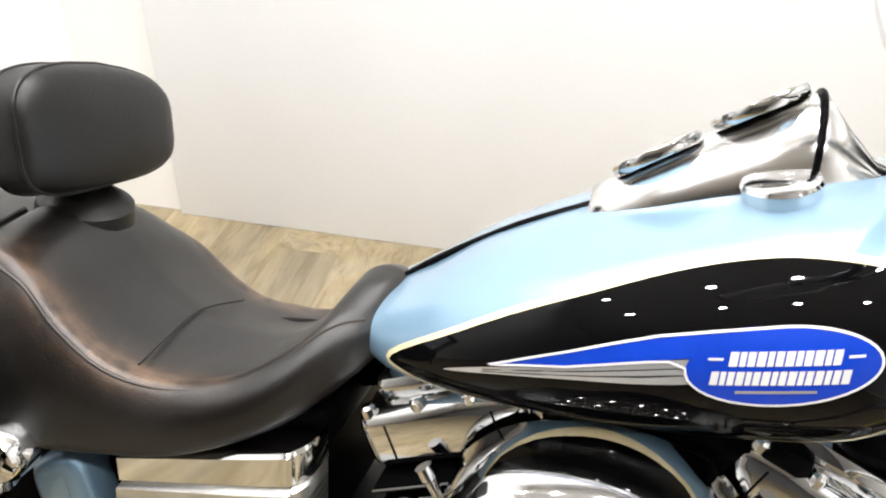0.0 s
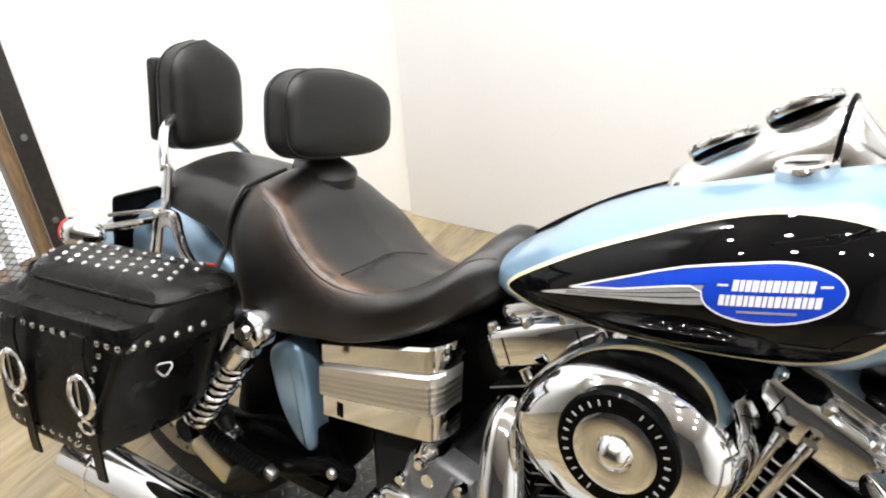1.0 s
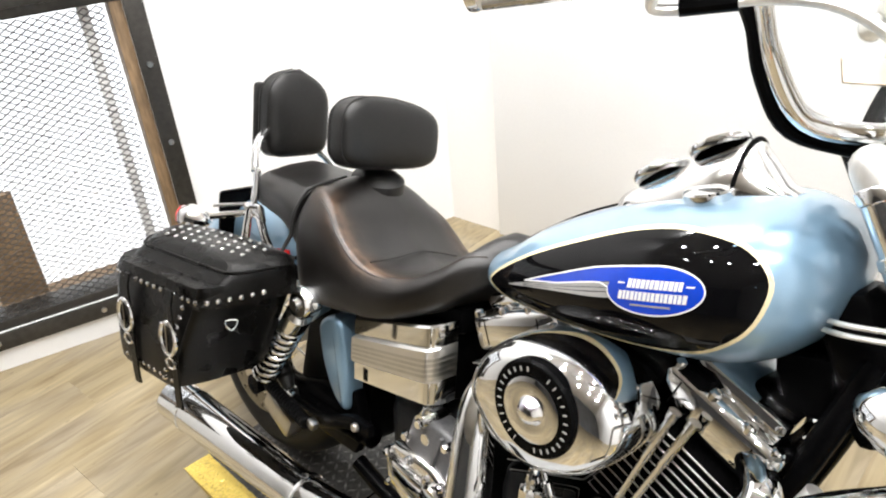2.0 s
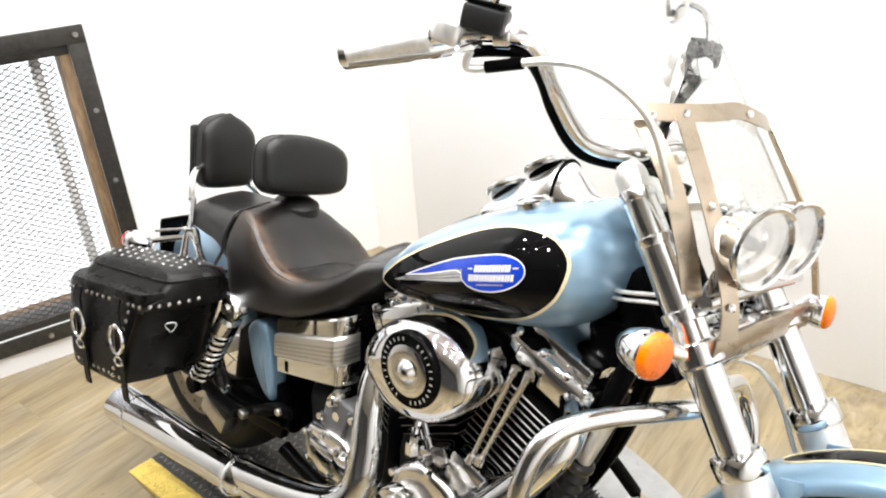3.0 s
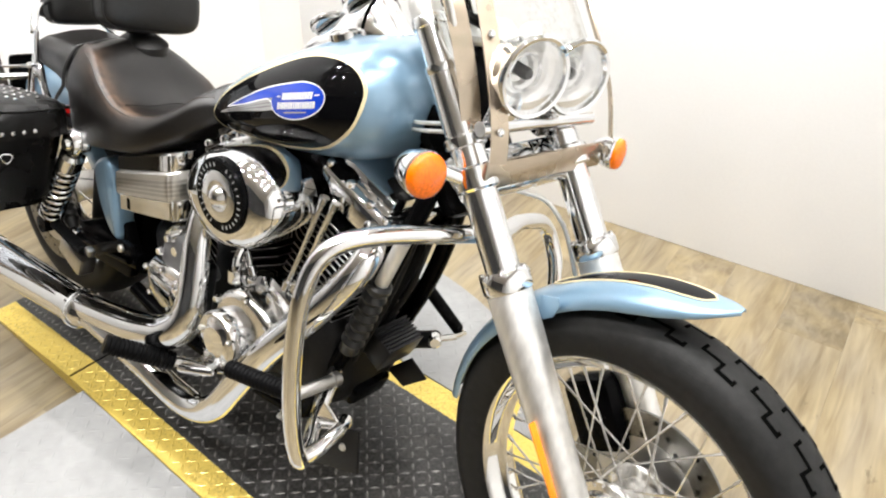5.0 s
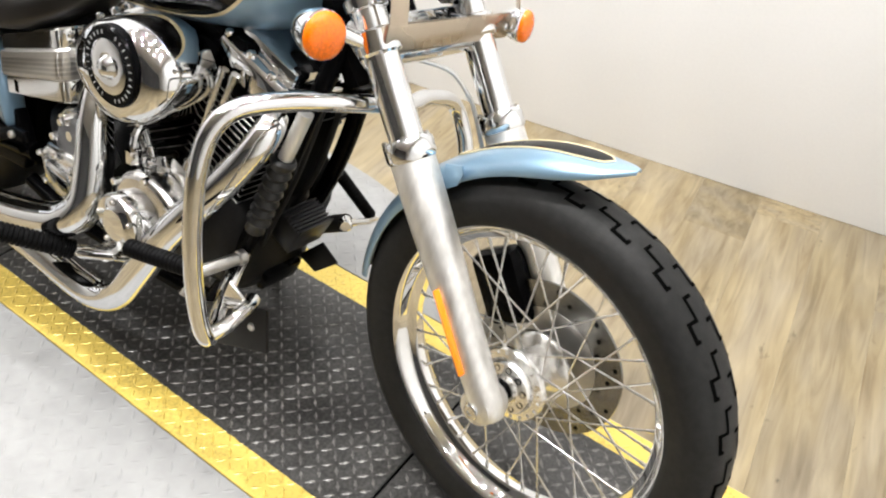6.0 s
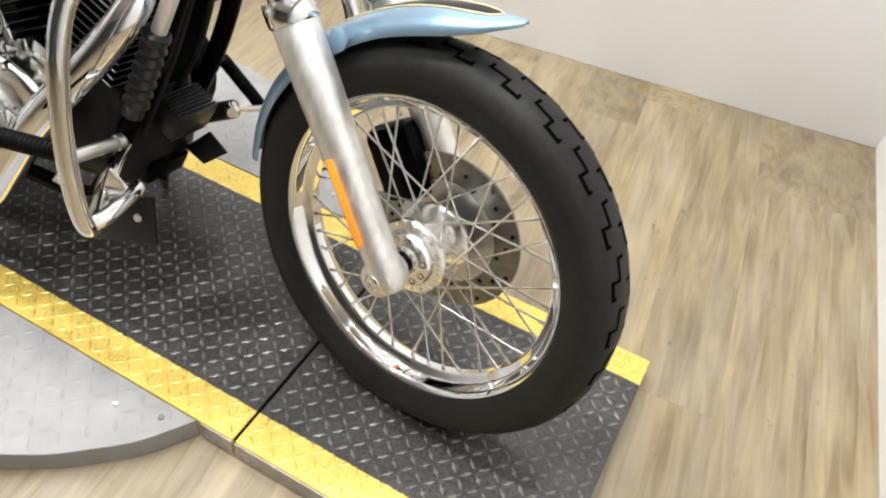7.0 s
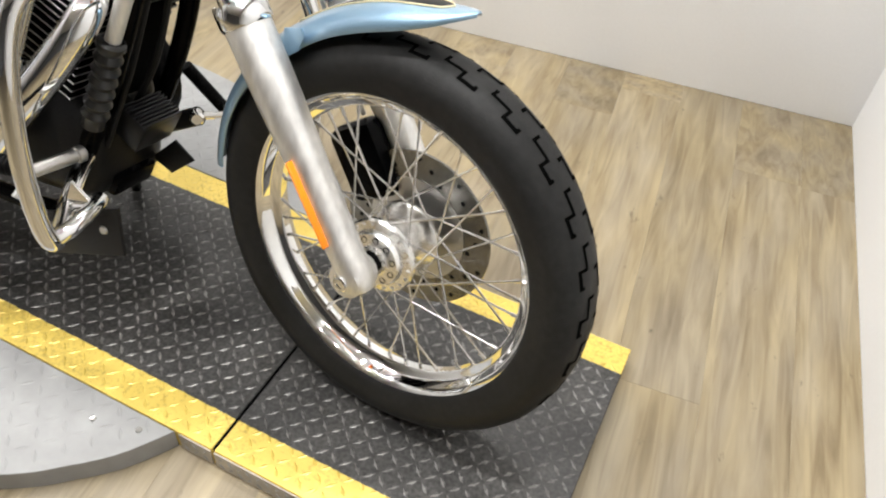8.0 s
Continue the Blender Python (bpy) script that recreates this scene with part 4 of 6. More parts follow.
for s in (-1, 1):
    m = Matrix.Translation((-0.995, s * 0.205, 0.659 if s < 0 else 0.625)) @ frame_to((-1, s * 0.25, 0))
    sig = part("rear_signal", lathe([(0.0, -0.052), (0.010, -0.049), (0.022, -0.034), (0.029, -0.012), (0.030, 0.004), (0.027, 0.018), (0.0, 0.018)], m, 24), chrome, bike, "chrome bullet rear turn signal")
    part("lens", lathe([(0.026, 0.018), (0.024, 0.026), (0.012, 0.030), (0, 0.031)], m, 24), red_lens, sig)
    part("signal_stalk", tube([(-0.985, s * 0.180, 0.660), (-0.945, s * 0.09, 0.664)], 0.008, 10, 2), chrome, bike)
    part("signal_stalk", tube([(-0.96, s * 0.17, 0.690), (-0.90, s * 0.10, 0.697)], 0.004, 8, 2), chrome, bike)
part("fender_strut", prism([(-0.95, 0.60), (-0.56, 0.625), (-0.55, 0.60), (-0.95, 0.565)], 0.01, pose(0, -0.115, 0, 90, 0, 0), 0.002), black_metal, bike, "black fender strut")
part("fender_strut", prism([(-0.95, 0.60), (-0.56, 0.625), (-0.55, 0.60), (-0.95, 0.565)], 0.01, pose(0, 0.125, 0, 90, 0, 0), 0.002), black_metal, bike, "black fender strut")

# ---- wheels


def tyre_mesh(cx, cz, R, r_in, half_w, seg=96):
    prof = [(r_in, -half_w * 0.72), (r_in + 0.012, -half_w * 0.86), (r_in + (R - r_in) * 0.5, -half_w), (R - 0.022, -half_w * 0.90), (R - 0.008, -half_w * 0.66), (R - 0.0015, -half_w * 0.35), (R, 0)]
    prof += [(r, -h) for r, h in prof[::-1][1:]]
    fine = [(p.x, p.z) for p in spline([(r, 0, h) for r, h in prof], 3)]
    m = Matrix.Translation((cx, 0, cz)) @ frame_to((0, 1, 0), (0, 0, 1))
    return lathe(fine + [(r_in, half_w * 0.5), (r_in, -half_w * 0.5)], m, seg, closed=True)


def rim_mesh(cx, cz, R, half):
    side = [(R - 0.001, half), (R + 0.003, half + 0.0025), (R + 0.0065, half + 0.001), (R + 0.006, half - 0.003), (R + 0.001, half - 0.006), (R - 0.008, half - 0.014), (R - 0.018, 0.010), (R - 0.026, 0.006)]
    well = [(R - 0.031, 0.007), (R - 0.027, 0.011), (R - 0.0195, 0.0135), (R - 0.0155, 0.018), (R - 0.0115, half - 0.010), (R - 0.0075, half - 0.004)]
    prof = [(r, -h) for r, h in side] + side[::-1] + well[::-1] + [(r, -h) for r, h in well]
    return lathe(prof, Matrix.Translation((cx, 0, cz)) @ frame_to((0, 1, 0), (0, 0, 1)), 96, closed=True)


def spoked_wheel(name, parent, m, cx, cz, R_t, R_rim, half_w, label):
    wheel = part(name, rim_mesh(cx, cz, R_rim, half_w * 0.76), rim_chrome, parent, label, m=m)
    part("tyre", tyre_mesh(cx, cz, R_t, R_rim - 0.004, half_w), rubber, wheel, "black rubber tyre", angle=60)
    ax = Matrix.Translation((cx, 0, cz)) @ frame_to((0, 1, 0), (0, 0, 1))
    hub = part("hub", lathe([(0.0, -0.064), (0.024, -0.064), (0.026, -0.056), (0.044, -0.054), (0.047, -0.050), (0.049, -0.044), (0.062, -0.042), (0.065, -0.039), (0.065, -0.033), (0.061, -0.030), (0.046, -0.026), (0.040, -0.012), (0.038, 0.0), (0.038, 0.022), (0.058, 0.030), (0.062, 0.034), (0.062, 0.040), (0.03, 0.046), (0.024, 0.06), (0.0, 0.06)], ax, 48), hub_alu, wheel, "bright aluminium hub")
    dimple = finish(lathe([(0, -0.0012), (0.0042, -0.0008), (0.0046, 0.0004), (0.0056, 0.0004)], Matrix(), 10, cap=False))
    dimple.materials.append(recess_shade_black)
    for k in range(10):
        a = 2 * math.pi * (k + 0.5) / 10
        part("dimple", dimple, hub_alu, hub, m=Matrix.Translation((cx + 0.036 * math.cos(a), -0.0552, cz + 0.036 * math.sin(a))) @ frame_to((0, -1, 0)))
    head = finish(lathe([(0.0036, -0.001), (0.0034, 0.002), (0, 0.003)], Matrix(), 8))
    head.materials.append(spoke_steel)
    for k in range(20):
        a = 2 * math.pi * k / 20
        part("spoke_head", head, spoke_steel, wheel, m=Matrix.Translation((cx + 0.0572 * math.cos(a), -0.0425, cz + 0.0572 * math.sin(a))) @ frame_to((0, -1, 0)))
    share = {}
    for k in range(40):
        a = 2 * math.pi * (k + 0.5) / 40
        kind = k % 4
        s = -1 if kind in (0, 1) else 1
        lean = 1 if kind in (0, 2) else -1
        if kind not in share:
            h = Vector((0.0575 * math.sin(lean * 0.95), s * 0.037, 0.0575 * math.cos(lean * 0.95)))
            e = Vector((0, s * 0.004, R_rim - 0.030))
            bm = tube([h, e], 0.0019, 8, 1, smooth=False)
            tube([e - (e - h).normalized() * 0.014, e + (e - h).normalized() * 0.004], 0.0032, 8, 1, bm=bm, smooth=False)
            share[kind] = finish(bm)
            share[kind].materials.append(spoke_steel)
        part("spoke", share[kind], spoke_steel, wheel, m=Matrix.Translation((cx, 0, cz)) @ Matrix.Rotation(a, 4, "Y"))
    return wheel


TYRE_R = 0.343
_tp = [(TYRE_R, 0), (TYRE_R - 0.0015, 0.35 * 0.052), (TYRE_R - 0.008, 0.66 * 0.052), (TYRE_R - 0.022, 0.90 * 0.052), (0.261 + (TYRE_R - 0.261) * 0.5, 0.052)]
_ts = spline([(TYRE_R - 0.0015, 0, -0.35 * 0.052)] + [(r, 0, h) for r, h in _tp], 8)[8:]
TREAD_H, TREAD_R = [p.z for p in _ts], [p.x for p in _ts]
front_wheel = spoked_wheel("front_wheel", bike, FORK, WX, WZ, TYRE_R, 0.265, 0.052, "laced chrome front wheel")
# tread blocks round the front tyre: flat dark bars on the shoulder paint the stepped grooves' shade
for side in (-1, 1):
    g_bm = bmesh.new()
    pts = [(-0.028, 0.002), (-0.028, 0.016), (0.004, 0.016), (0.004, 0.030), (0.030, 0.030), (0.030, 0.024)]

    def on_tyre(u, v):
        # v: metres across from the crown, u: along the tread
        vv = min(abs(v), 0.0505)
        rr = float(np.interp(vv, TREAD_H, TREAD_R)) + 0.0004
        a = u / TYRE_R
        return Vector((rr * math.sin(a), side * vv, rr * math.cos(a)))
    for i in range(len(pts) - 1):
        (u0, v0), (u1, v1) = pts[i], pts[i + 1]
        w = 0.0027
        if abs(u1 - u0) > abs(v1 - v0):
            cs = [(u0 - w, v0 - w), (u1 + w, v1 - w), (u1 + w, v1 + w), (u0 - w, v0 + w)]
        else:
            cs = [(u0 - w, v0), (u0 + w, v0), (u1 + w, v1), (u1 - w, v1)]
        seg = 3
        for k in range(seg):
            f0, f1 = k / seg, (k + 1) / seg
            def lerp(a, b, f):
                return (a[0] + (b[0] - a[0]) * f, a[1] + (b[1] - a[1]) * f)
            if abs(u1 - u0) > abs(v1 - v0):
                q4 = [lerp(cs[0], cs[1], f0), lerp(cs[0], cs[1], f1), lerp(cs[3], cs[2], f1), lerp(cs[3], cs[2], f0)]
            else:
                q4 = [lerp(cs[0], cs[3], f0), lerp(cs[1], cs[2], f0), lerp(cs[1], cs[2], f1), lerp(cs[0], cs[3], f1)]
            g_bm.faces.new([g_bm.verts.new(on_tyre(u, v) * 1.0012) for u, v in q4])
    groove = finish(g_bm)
    groove.materials.append(recess_shade_black)
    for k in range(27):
        part("tread_groove", groove, recess_shade_black, front_wheel, m=Matrix.Translation((WX, 0, WZ)) @ Matrix.Rotation(2 * math.pi * (k + (0.5 if side > 0 else 0)) / 27, 4, "Y"))


def disc(name, cx, y, cz, r, parent, m=None, label=""):
    ax = Matrix.Translation((cx, y, cz)) @ frame_to((0, 1, 0), (0, 0, 1))
    d = part(name, lathe([(r * 0.62, -0.0025), (r, -0.0025), (r, 0.0025), (r * 0.62, 0.0025)], ax, 64, closed=True), disc_steel, parent, label, m=m)
    c = lathe([(0.03, -0.006), (0.045, -0.006), (r * 0.5, -0.003), (r * 0.66, -0.0035), (r * 0.66, 0.0035), (r * 0.5, 0.004), (0.03, 0.006)], ax, 48, closed=True)
    part("disc_carrier", c, steel, d)
    for k in range(30):
        a = 2 * math.pi * k / 30
        rr = r * (0.72, 0.82, 0.92)[k % 3]
        for s in (-1, 1):
            part("disc_hole", lathe([(0, 0), (0.0042, 0)], Matrix.Translation((cx + rr * math.cos(a), y + s * 0.0029, cz + rr * math.sin(a))) @ frame_to((0, s, 0)), 8, cap=False), black_metal, d)
    return d


disc("front_brake_disc", WX, 0.068, WZ, 0.140, bike, FORK, "drilled steel front brake disc")
caliper = part("front_caliper", block((0.10, 0.060, 0.135), pose(-0.100, 0.075, 0.085, 0, -34, 0), 0.020), black_metal, bike, "black front brake caliper", m=FORK)

rear_ax = Matrix.Translation((RW[0], 0, RWZ)) @ frame_to((0, 1, 0), (0, 0, 1))
rear = part("rear_wheel", rim_mesh(RW[0], RWZ, 0.215, 0.05), chrome, bike, "chrome rear wheel")
part("tyre", tyre_mesh(RW[0], RWZ, 0.302, 0.211, 0.075), rubber, rear, "black rubber tyre", angle=60)
part("hub", lathe([(0, -0.09), (0.05, -0.09), (0.06, -0.06), (0.04, -0.03), (0.04, 0.03), (0.06, 0.06), (0.05, 0.09), (0, 0.09)], rear_ax, 32), slider_alu, rear)
for k in range(18):
    a = 2 * math.pi * k / 18
    s = -1 if k % 2 else 1
    part("spoke", tube([(RW[0] + 0.05 * math.cos(a + 0.5), s * 0.05, RWZ + 0.05 * math.sin(a + 0.5)), (RW[0] + 0.188 * math.cos(a), s * 0.01, RWZ + 0.188 * math.sin(a))], 0.0024, 6, 1, smooth=False), chrome, rear)
disc("rear_brake_disc", RW[0], -0.095, RWZ - 0.04, 0.146, bike, None, "drilled golden-grey rear brake disc")
part("rear_caliper", block((0.11, 0.05, 0.06), pose(-0.80, -0.10, 0.225, 0, 25, 0), 0.012), steel, bike, "bare metal rear brake caliper")

# ---- front end (all in the steered frame)


def fork_x(z):
    return 0.024 - 0.687 * (z - 0.004)


FORK_DIR = Vector((-0.5663, 0, 0.8242))


def leg(y, z0, z1, prof, mat, name, label, parent=bike, seg=28):
    """A turned part of a fork leg between two heights; prof: (share of the length, radius)."""
    a = Vector((fork_x(z0), y, z0))
    l = (z1 - z0) / FORK_DIR.z
    return part(name, lathe([(r, f * l) for f, r in prof], Matrix.Translation(a) @ frame_to(FORK_DIR, (0, 1, 0)), seg), mat, parent, label, m=FORK if parent is bike else None)


for y in (-0.108, 0.108):
    s = 1 if y > 0 else -1
    slider = leg(y, -0.012, 0.335, [(0, 0.020), (0.02, 0.026), (0.08, 0.028), (0.14, 0.027), (0.45, 0.029), (0.72, 0.033), (0.86, 0.034), (1.0, 0.034)], slider_alu, "fork_slider", "dull polished aluminium fork slider")
    lug = part("axle_lug", lathe([(0.0, -0.030), (0.026, -0.030), (0.0285, -0.026), (0.029, 0.018), (0.0265, 0.0215), (0.0, 0.0215)], Matrix.Translation((WX, y, WZ)) @ frame_to((0, s, 0)), 28), slider_alu, slider)
    part("axle_nut", lathe([(0.0165, 0.0), (0.0165, 0.002), (0.0125, 0.002), (0.0125, 0.009), (0.0105, 0.0105), (0.006, 0.0105), (0.0055, 0.0085), (0, 0.0085)], Matrix.Translation((WX, y + s * 0.0215, WZ)) @ frame_to((0, s, 0)), 6 if s > 0 else 18), chrome, lug, "chrome axle end")
    part("pinch_bolt", bolt(0.0055, 0.006, Matrix.Translation((WX + 0.026, y + s * 0.006, WZ - 0.012)) @ frame_to((1, 0, -0.3))), chrome, lug, "chrome pinch bolt")
    part("axle_spacer", lathe([(0.018, 0), (0.018, 0.022)], Matrix.Translation((WX, s * 0.060, WZ)) @ frame_to((0, s, 0)), 24), black_metal, bike, "dark spacer beside the hub", m=FORK)
    leg(y, 0.325, 0.352, [(0, 0.035), (0.15, 0.038), (0.8, 0.038), (1, 0.034)], chrome, "dust_cap", "chrome fork dust cap")
    for k in range(5):
        a = 2 * math.pi * k / 5
        p = Vector((fork_x(0.345), y, 0.345)) + 0.0325 * (math.cos(a) * Vector((0, 1, 0)) + math.sin(a) * FORK_DIR.cross(Vector((0, 1, 0))))
        part("cap_bolt", lathe([(0.0048, -0.008), (0.0048, 0.009), (0.003, 0.012), (0, 0.012)], Matrix.Translation(p) @ frame_to(FORK_DIR, (0, 1, 0)), 8), chrome, bike, m=FORK)
    leg(y, 0.340, 0.60 if y < 0 else 0.555, [(0, 0.0262), (1, 0.0262)], fork_chrome, "fork_tube", "chrome fork tube")
    leg(y, 0.452, 0.482, [(0, 0.030), (0.1, 0.034), (0.9, 0.034), (1, 0.030)], chrome, "fork_clamp", "chrome fork clamp")
    leg(y, 0.505, 0.520, [(0, 0.029), (0.1, 0.032), (0.9, 0.032), (1, 0.029)], chrome, "fork_clamp", "chrome fork clamp")
    leg(y, 0.597 if y < 0 else 0.552, 0.668 if y < 0 else 0.622, [(0, 0.0255), (0.04, 0.0275), (0.16, 0.0275), (0.18, 0.0238), (0.80, 0.0238), (0.82, 0.0262), (0.97, 0.0262), (1, 0.0245)], fork_chrome, "upper_fork_cover", "chrome upper fork cover")
    leg(y, 0.666 if y < 0 else 0.620, 0.702 if y < 0 else 0.654, [(0, 0.0235), (0.5, 0.0235), (0.75, 0.0205), (0.92, 0.014), (1, 0.005)], slider_alu, "fork_top_cap", "chrome fork top cap")
    refl_m = between((-0.083 - 0.004, y + s * 0.0315, 0.171), (-0.014, y + s * 0.0295, 0.060))
    part("fork_reflector", block((0.020, 0.004, 0.136), refl_m @ pose(0, 0, 0.066), 0.003), orange_refl, bike, "orange fork reflector", m=FORK)

part("lower_triple_clamp", block((0.075, 0.27, 0.034), pose(fork_x(0.465) - 0.015, 0, 0.462, 0, 34, 0), 0.01), chrome, bike, "chrome lower triple clamp", m=FORK)
part("upper_triple_clamp", block((0.06, 0.235, 0.024), pose(fork_x(0.66) - 0.01, 0, 0.645, -11, 34, 0), 0.01), slider_alu, bike, "chrome upper triple clamp", m=FORK)
part("steering_head", tube([(fork_x(0.45) - 0.055, 0, 0.44), (fork_x(0.69) - 0.055, 0, 0.68)], 0.03, 20, 2), black_metal, bike, "black steering head", m=FORK)
part("cross_bar", block((0.010, 0.285, 0.042), pose(-0.268, 0.018, 0.478, -2, 4, 0), 0.004), nickel, bike, "flat nickel bar across the fork", m=FORK)

# front fender: a crowned blade that lifts to a pointed lip
def fender_at(ang):
    """Centre line, half width and depth of the front fender at an angle round the wheel."""
    r = float(np.interp(ang, [78, 81, 85, 92, 105, 120, 150, 176], [0.419, 0.412, 0.404, 0.397, 0.384, 0.371, 0.360, 0.356]))
    half = float(np.interp(ang, [79, 81, 84, 88, 95, 148, 176], [0.006, 0.022, 0.036, 0.047, 0.055, 0.066, 0.052]))
    drop = float(np.interp(ang, [79, 83, 87, 92, 99, 130, 176], [0.004, 0.012, 0.021, 0.029, 0.033, 0.036, 0.026]))
    nrm = Vector((math.cos(radians(ang)), 0, math.sin(radians(ang))))
    return Vector((WX, 0, WZ)) + nrm * r, nrm, half, drop


CROWN = 0.88


def front_fender():
    rows = [fender_at(176 - 97 * k / 50) for k in range(51)]
    return fender([(p.x, p.z) for p, n, h, d in rows], [h for p, n, h, d in rows], [d for p, n, h, d in rows], 0.003, CROWN)


def on_fender(ang, y, lift):
    p, n, half, drop = fender_at(ang)
    c = min(0.98, abs(y) / half) ** (1 / CROWN)
    return p + Vector((0, y, 0)) + n * (drop * ((1 - c * c) ** (CROWN / 2) - 1) + lift)


def panel_half(ang):
    f = min(1.0, max(0.0, (ang - 84) / 40))
    return 0.022 * max(0.0, 1 - (2 * f - 1) ** 6) ** 0.5 + 0.0006


ff = part("front_fender", front_fender(), blue_paint, bike, "ice-blue front fender with a black top panel", m=FORK, angle=60)


def fender_panel():
    bm = bmesh.new()
    rows = []
    for k in range(33):
        ang = 124 - 40 * k / 32
        w = panel_half(ang)
        rows.append([bm.verts.new(on_fender(ang, w * (q / 5 - 1), 0.0012)) for q in range(11)])
    for r0, r1 in zip(rows, rows[1:]):
        for i in range(10):
            bm.faces.new((r0[i], r0[i + 1], r1[i + 1], r1[i]))
    return bm


part("top_panel", fender_panel(), black_paint, ff, "gloss black fender panel", angle=60)
for s in (-1, 1):
    line = [on_fender(124 - 40 * k / 32, s * panel_half(124 - 40 * k / 32), 0.0010) for k in range(33)]
    part("pinstripe", tube(line, 0.0013, 6, 2), cream, ff, "cream pinstripe beside the black panel")
for s in (-1, 1):
    part("fender_bracket", prism([(-0.165, 0.325), (-0.135, 0.334), (-0.130, 0.322), (-0.138, 0.300), (-0.165, 0.28)], 0.004, pose(0, s * 0.070 + 0.002, 0, 90, 0, 0), 0.001), blue_paint, ff)

# headlights
for y, x, z in ((-0.068, -0.257, 0.625), (0.052, -0.271, 0.611)):
    hm = Matrix.Translation((x, y, z)) @ frame_to((1, -0.20, -0.06)) @ Matrix.Scale(0.93, 4)
    h = part("headlight", lathe([(0.0, -0.070), (0.022, -0.067), (0.045, -0.048), (0.056, -0.020), (0.060, 0.0), (0.063, 0.004), (0.064, 0.010), (0.061, 0.014), (0.056, 0.012), (0.053, 0.004)], hm, 40, cap=False), chrome, bike, "round chrome headlight", m=FORK)
    part("reflector_bowl", lathe([(0.012, -0.040), (0.022, -0.038), (0.026, -0.030), (0.036, -0.026), (0.042, -0.014), (0.050, -0.008), (0.0535, 0.004)], hm, 14, cap=False), bowl_mirror, h, "faceted mirror reflector bowl", angle=12)
    part("bulb_cap", lathe([(0.010, -0.045), (0.010, -0.010), (0.007, -0.005), (0, -0.004)], hm, 16), engine_grey, h, "dark bulb cap")
    part("bulb_ring", lathe([(0.026, -0.018), (0.029, -0.012), (0.031, -0.014), (0.029, -0.022)], hm, 28, closed=True), chrome, h, "chrome ring round the bulb")
    part("lens", lathe([(0.0, 0.013), (0.02, 0.0125), (0.04, 0.010), (0.0555, 0.006)], hm, 40, cap=False), lens_glass, h, "clear headlight lens")
    part("headlight_mount", block((0.035, 0.03, 0.06), pose(x - 0.045, y, z - 0.075, 0, 20, 0), 0.006), chrome, bike, "chrome headlight mount", m=FORK)
part("light_bar", tube([(-0.29, -0.12, 0.545), (-0.29, 0, 0.54), (-0.29, 0.14, 0.53)], 0.011, 12, 3), chrome, bike, "chrome headlight bar", m=FORK)

# front turn signals
for y, x, z in ((-0.200, -0.309, 0.485), (0.188, -0.258, 0.472)):
    sm = Matrix.Translation((x, y, z)) @ frame_to((1, -0.08 if y < 0 else 0.30, 0.02)) @ Matrix.Scale(0.96 if y < 0 else 0.78, 4)
    sg = part("front_signal", lathe([(0.0, -0.056), (0.014, -0.052), (0.027, -0.036), (0.034, -0.014), (0.036, 0.0), (0.034, 0.003), (0, 0.003)], sm, 32), chrome, bike, "chrome bullet front turn signal", m=FORK)
    part("amber_lens", lathe([(0.0345, 0.003), (0.0345, 0.009), (0.032, 0.014), (0.026, 0.018), (0.016, 0.021), (0.006, 0.0225), (0, 0.0225)], sm, 32), brown_glass, sg, "amber signal lens")
    s = 1 if y > 0 else -1
    part("signal_stalk", tube([(x - 0.012, y - s * 0.03, z), (fork_x(0.47) + 0.0, s * 0.13, 0.470)], 0.012, 14, 2), chrome, bike, "chrome signal stalk", m=FORK)

# windshield
def shield_x(z):
    return -0.385 - 0.72 * (z - 0.775)


def bow(y):
    return 2.3 * (y - 0.04) ** 2


def shield():
    bm = bmesh.new()
    rows = []
    for i in (k / 3 for k in range(49)):
        z = 0.645 + 0.40 * i / 16
        w = 0.165 + 0.015 * math.sin(math.pi * min(1, i / 9)) - 0.075 * max(0, (i - 8) / 8) ** 2
        rows.append([(shield_x(z) - bow(q * w + 0.025), q * w + 0.025, z - 0.17 * max(0.0, q * w)) for q in [k / 24 - 1 for k in range(49)]])
    vs = [[bm.verts.new(c) for c in r] for r in rows]
    for a, b in zip(vs, vs[1:]):
        for j in range(48):
            bm.faces.new((a[j], a[j + 1], b[j + 1], b[j]))
    bmesh.ops.solidify(bm, geom=bm.faces[:], thickness=0.003)
    return bm


ws = part("windshield", shield(), acrylic, bike, "clear acrylic windshield on chrome straps", m=FORK)
ws.visible_shadow = False


def strap_curve(pts, width, thick, name, label, normal):
    """A flat metal strap along points, its broad side facing normal."""
    path = spline(pts, 6)
    rings = []
    nrm = Vector(normal).normalized()
    for i, p in enumerate(path):
        t = (path[min(i + 1, len(path) - 1)] - path[max(i - 1, 0)]).normalized()
        nn = (nrm - t * nrm.dot(t)).normalized()
        sd = t.cross(nn)
        rings.append([p + sd * width / 2 + nn * thick / 2, p - sd * width / 2 + nn * thick / 2, p - sd * width / 2 - nn * thick / 2, p + sd * width / 2 - nn * thick / 2])
    return part(name, rings_to(bmesh.new(), rings), nickel, bike, label, m=FORK, angle=30)


def on_shield(y, z, off=0.006):
    return (shield_x(z) - bow(y) + off, y, z)


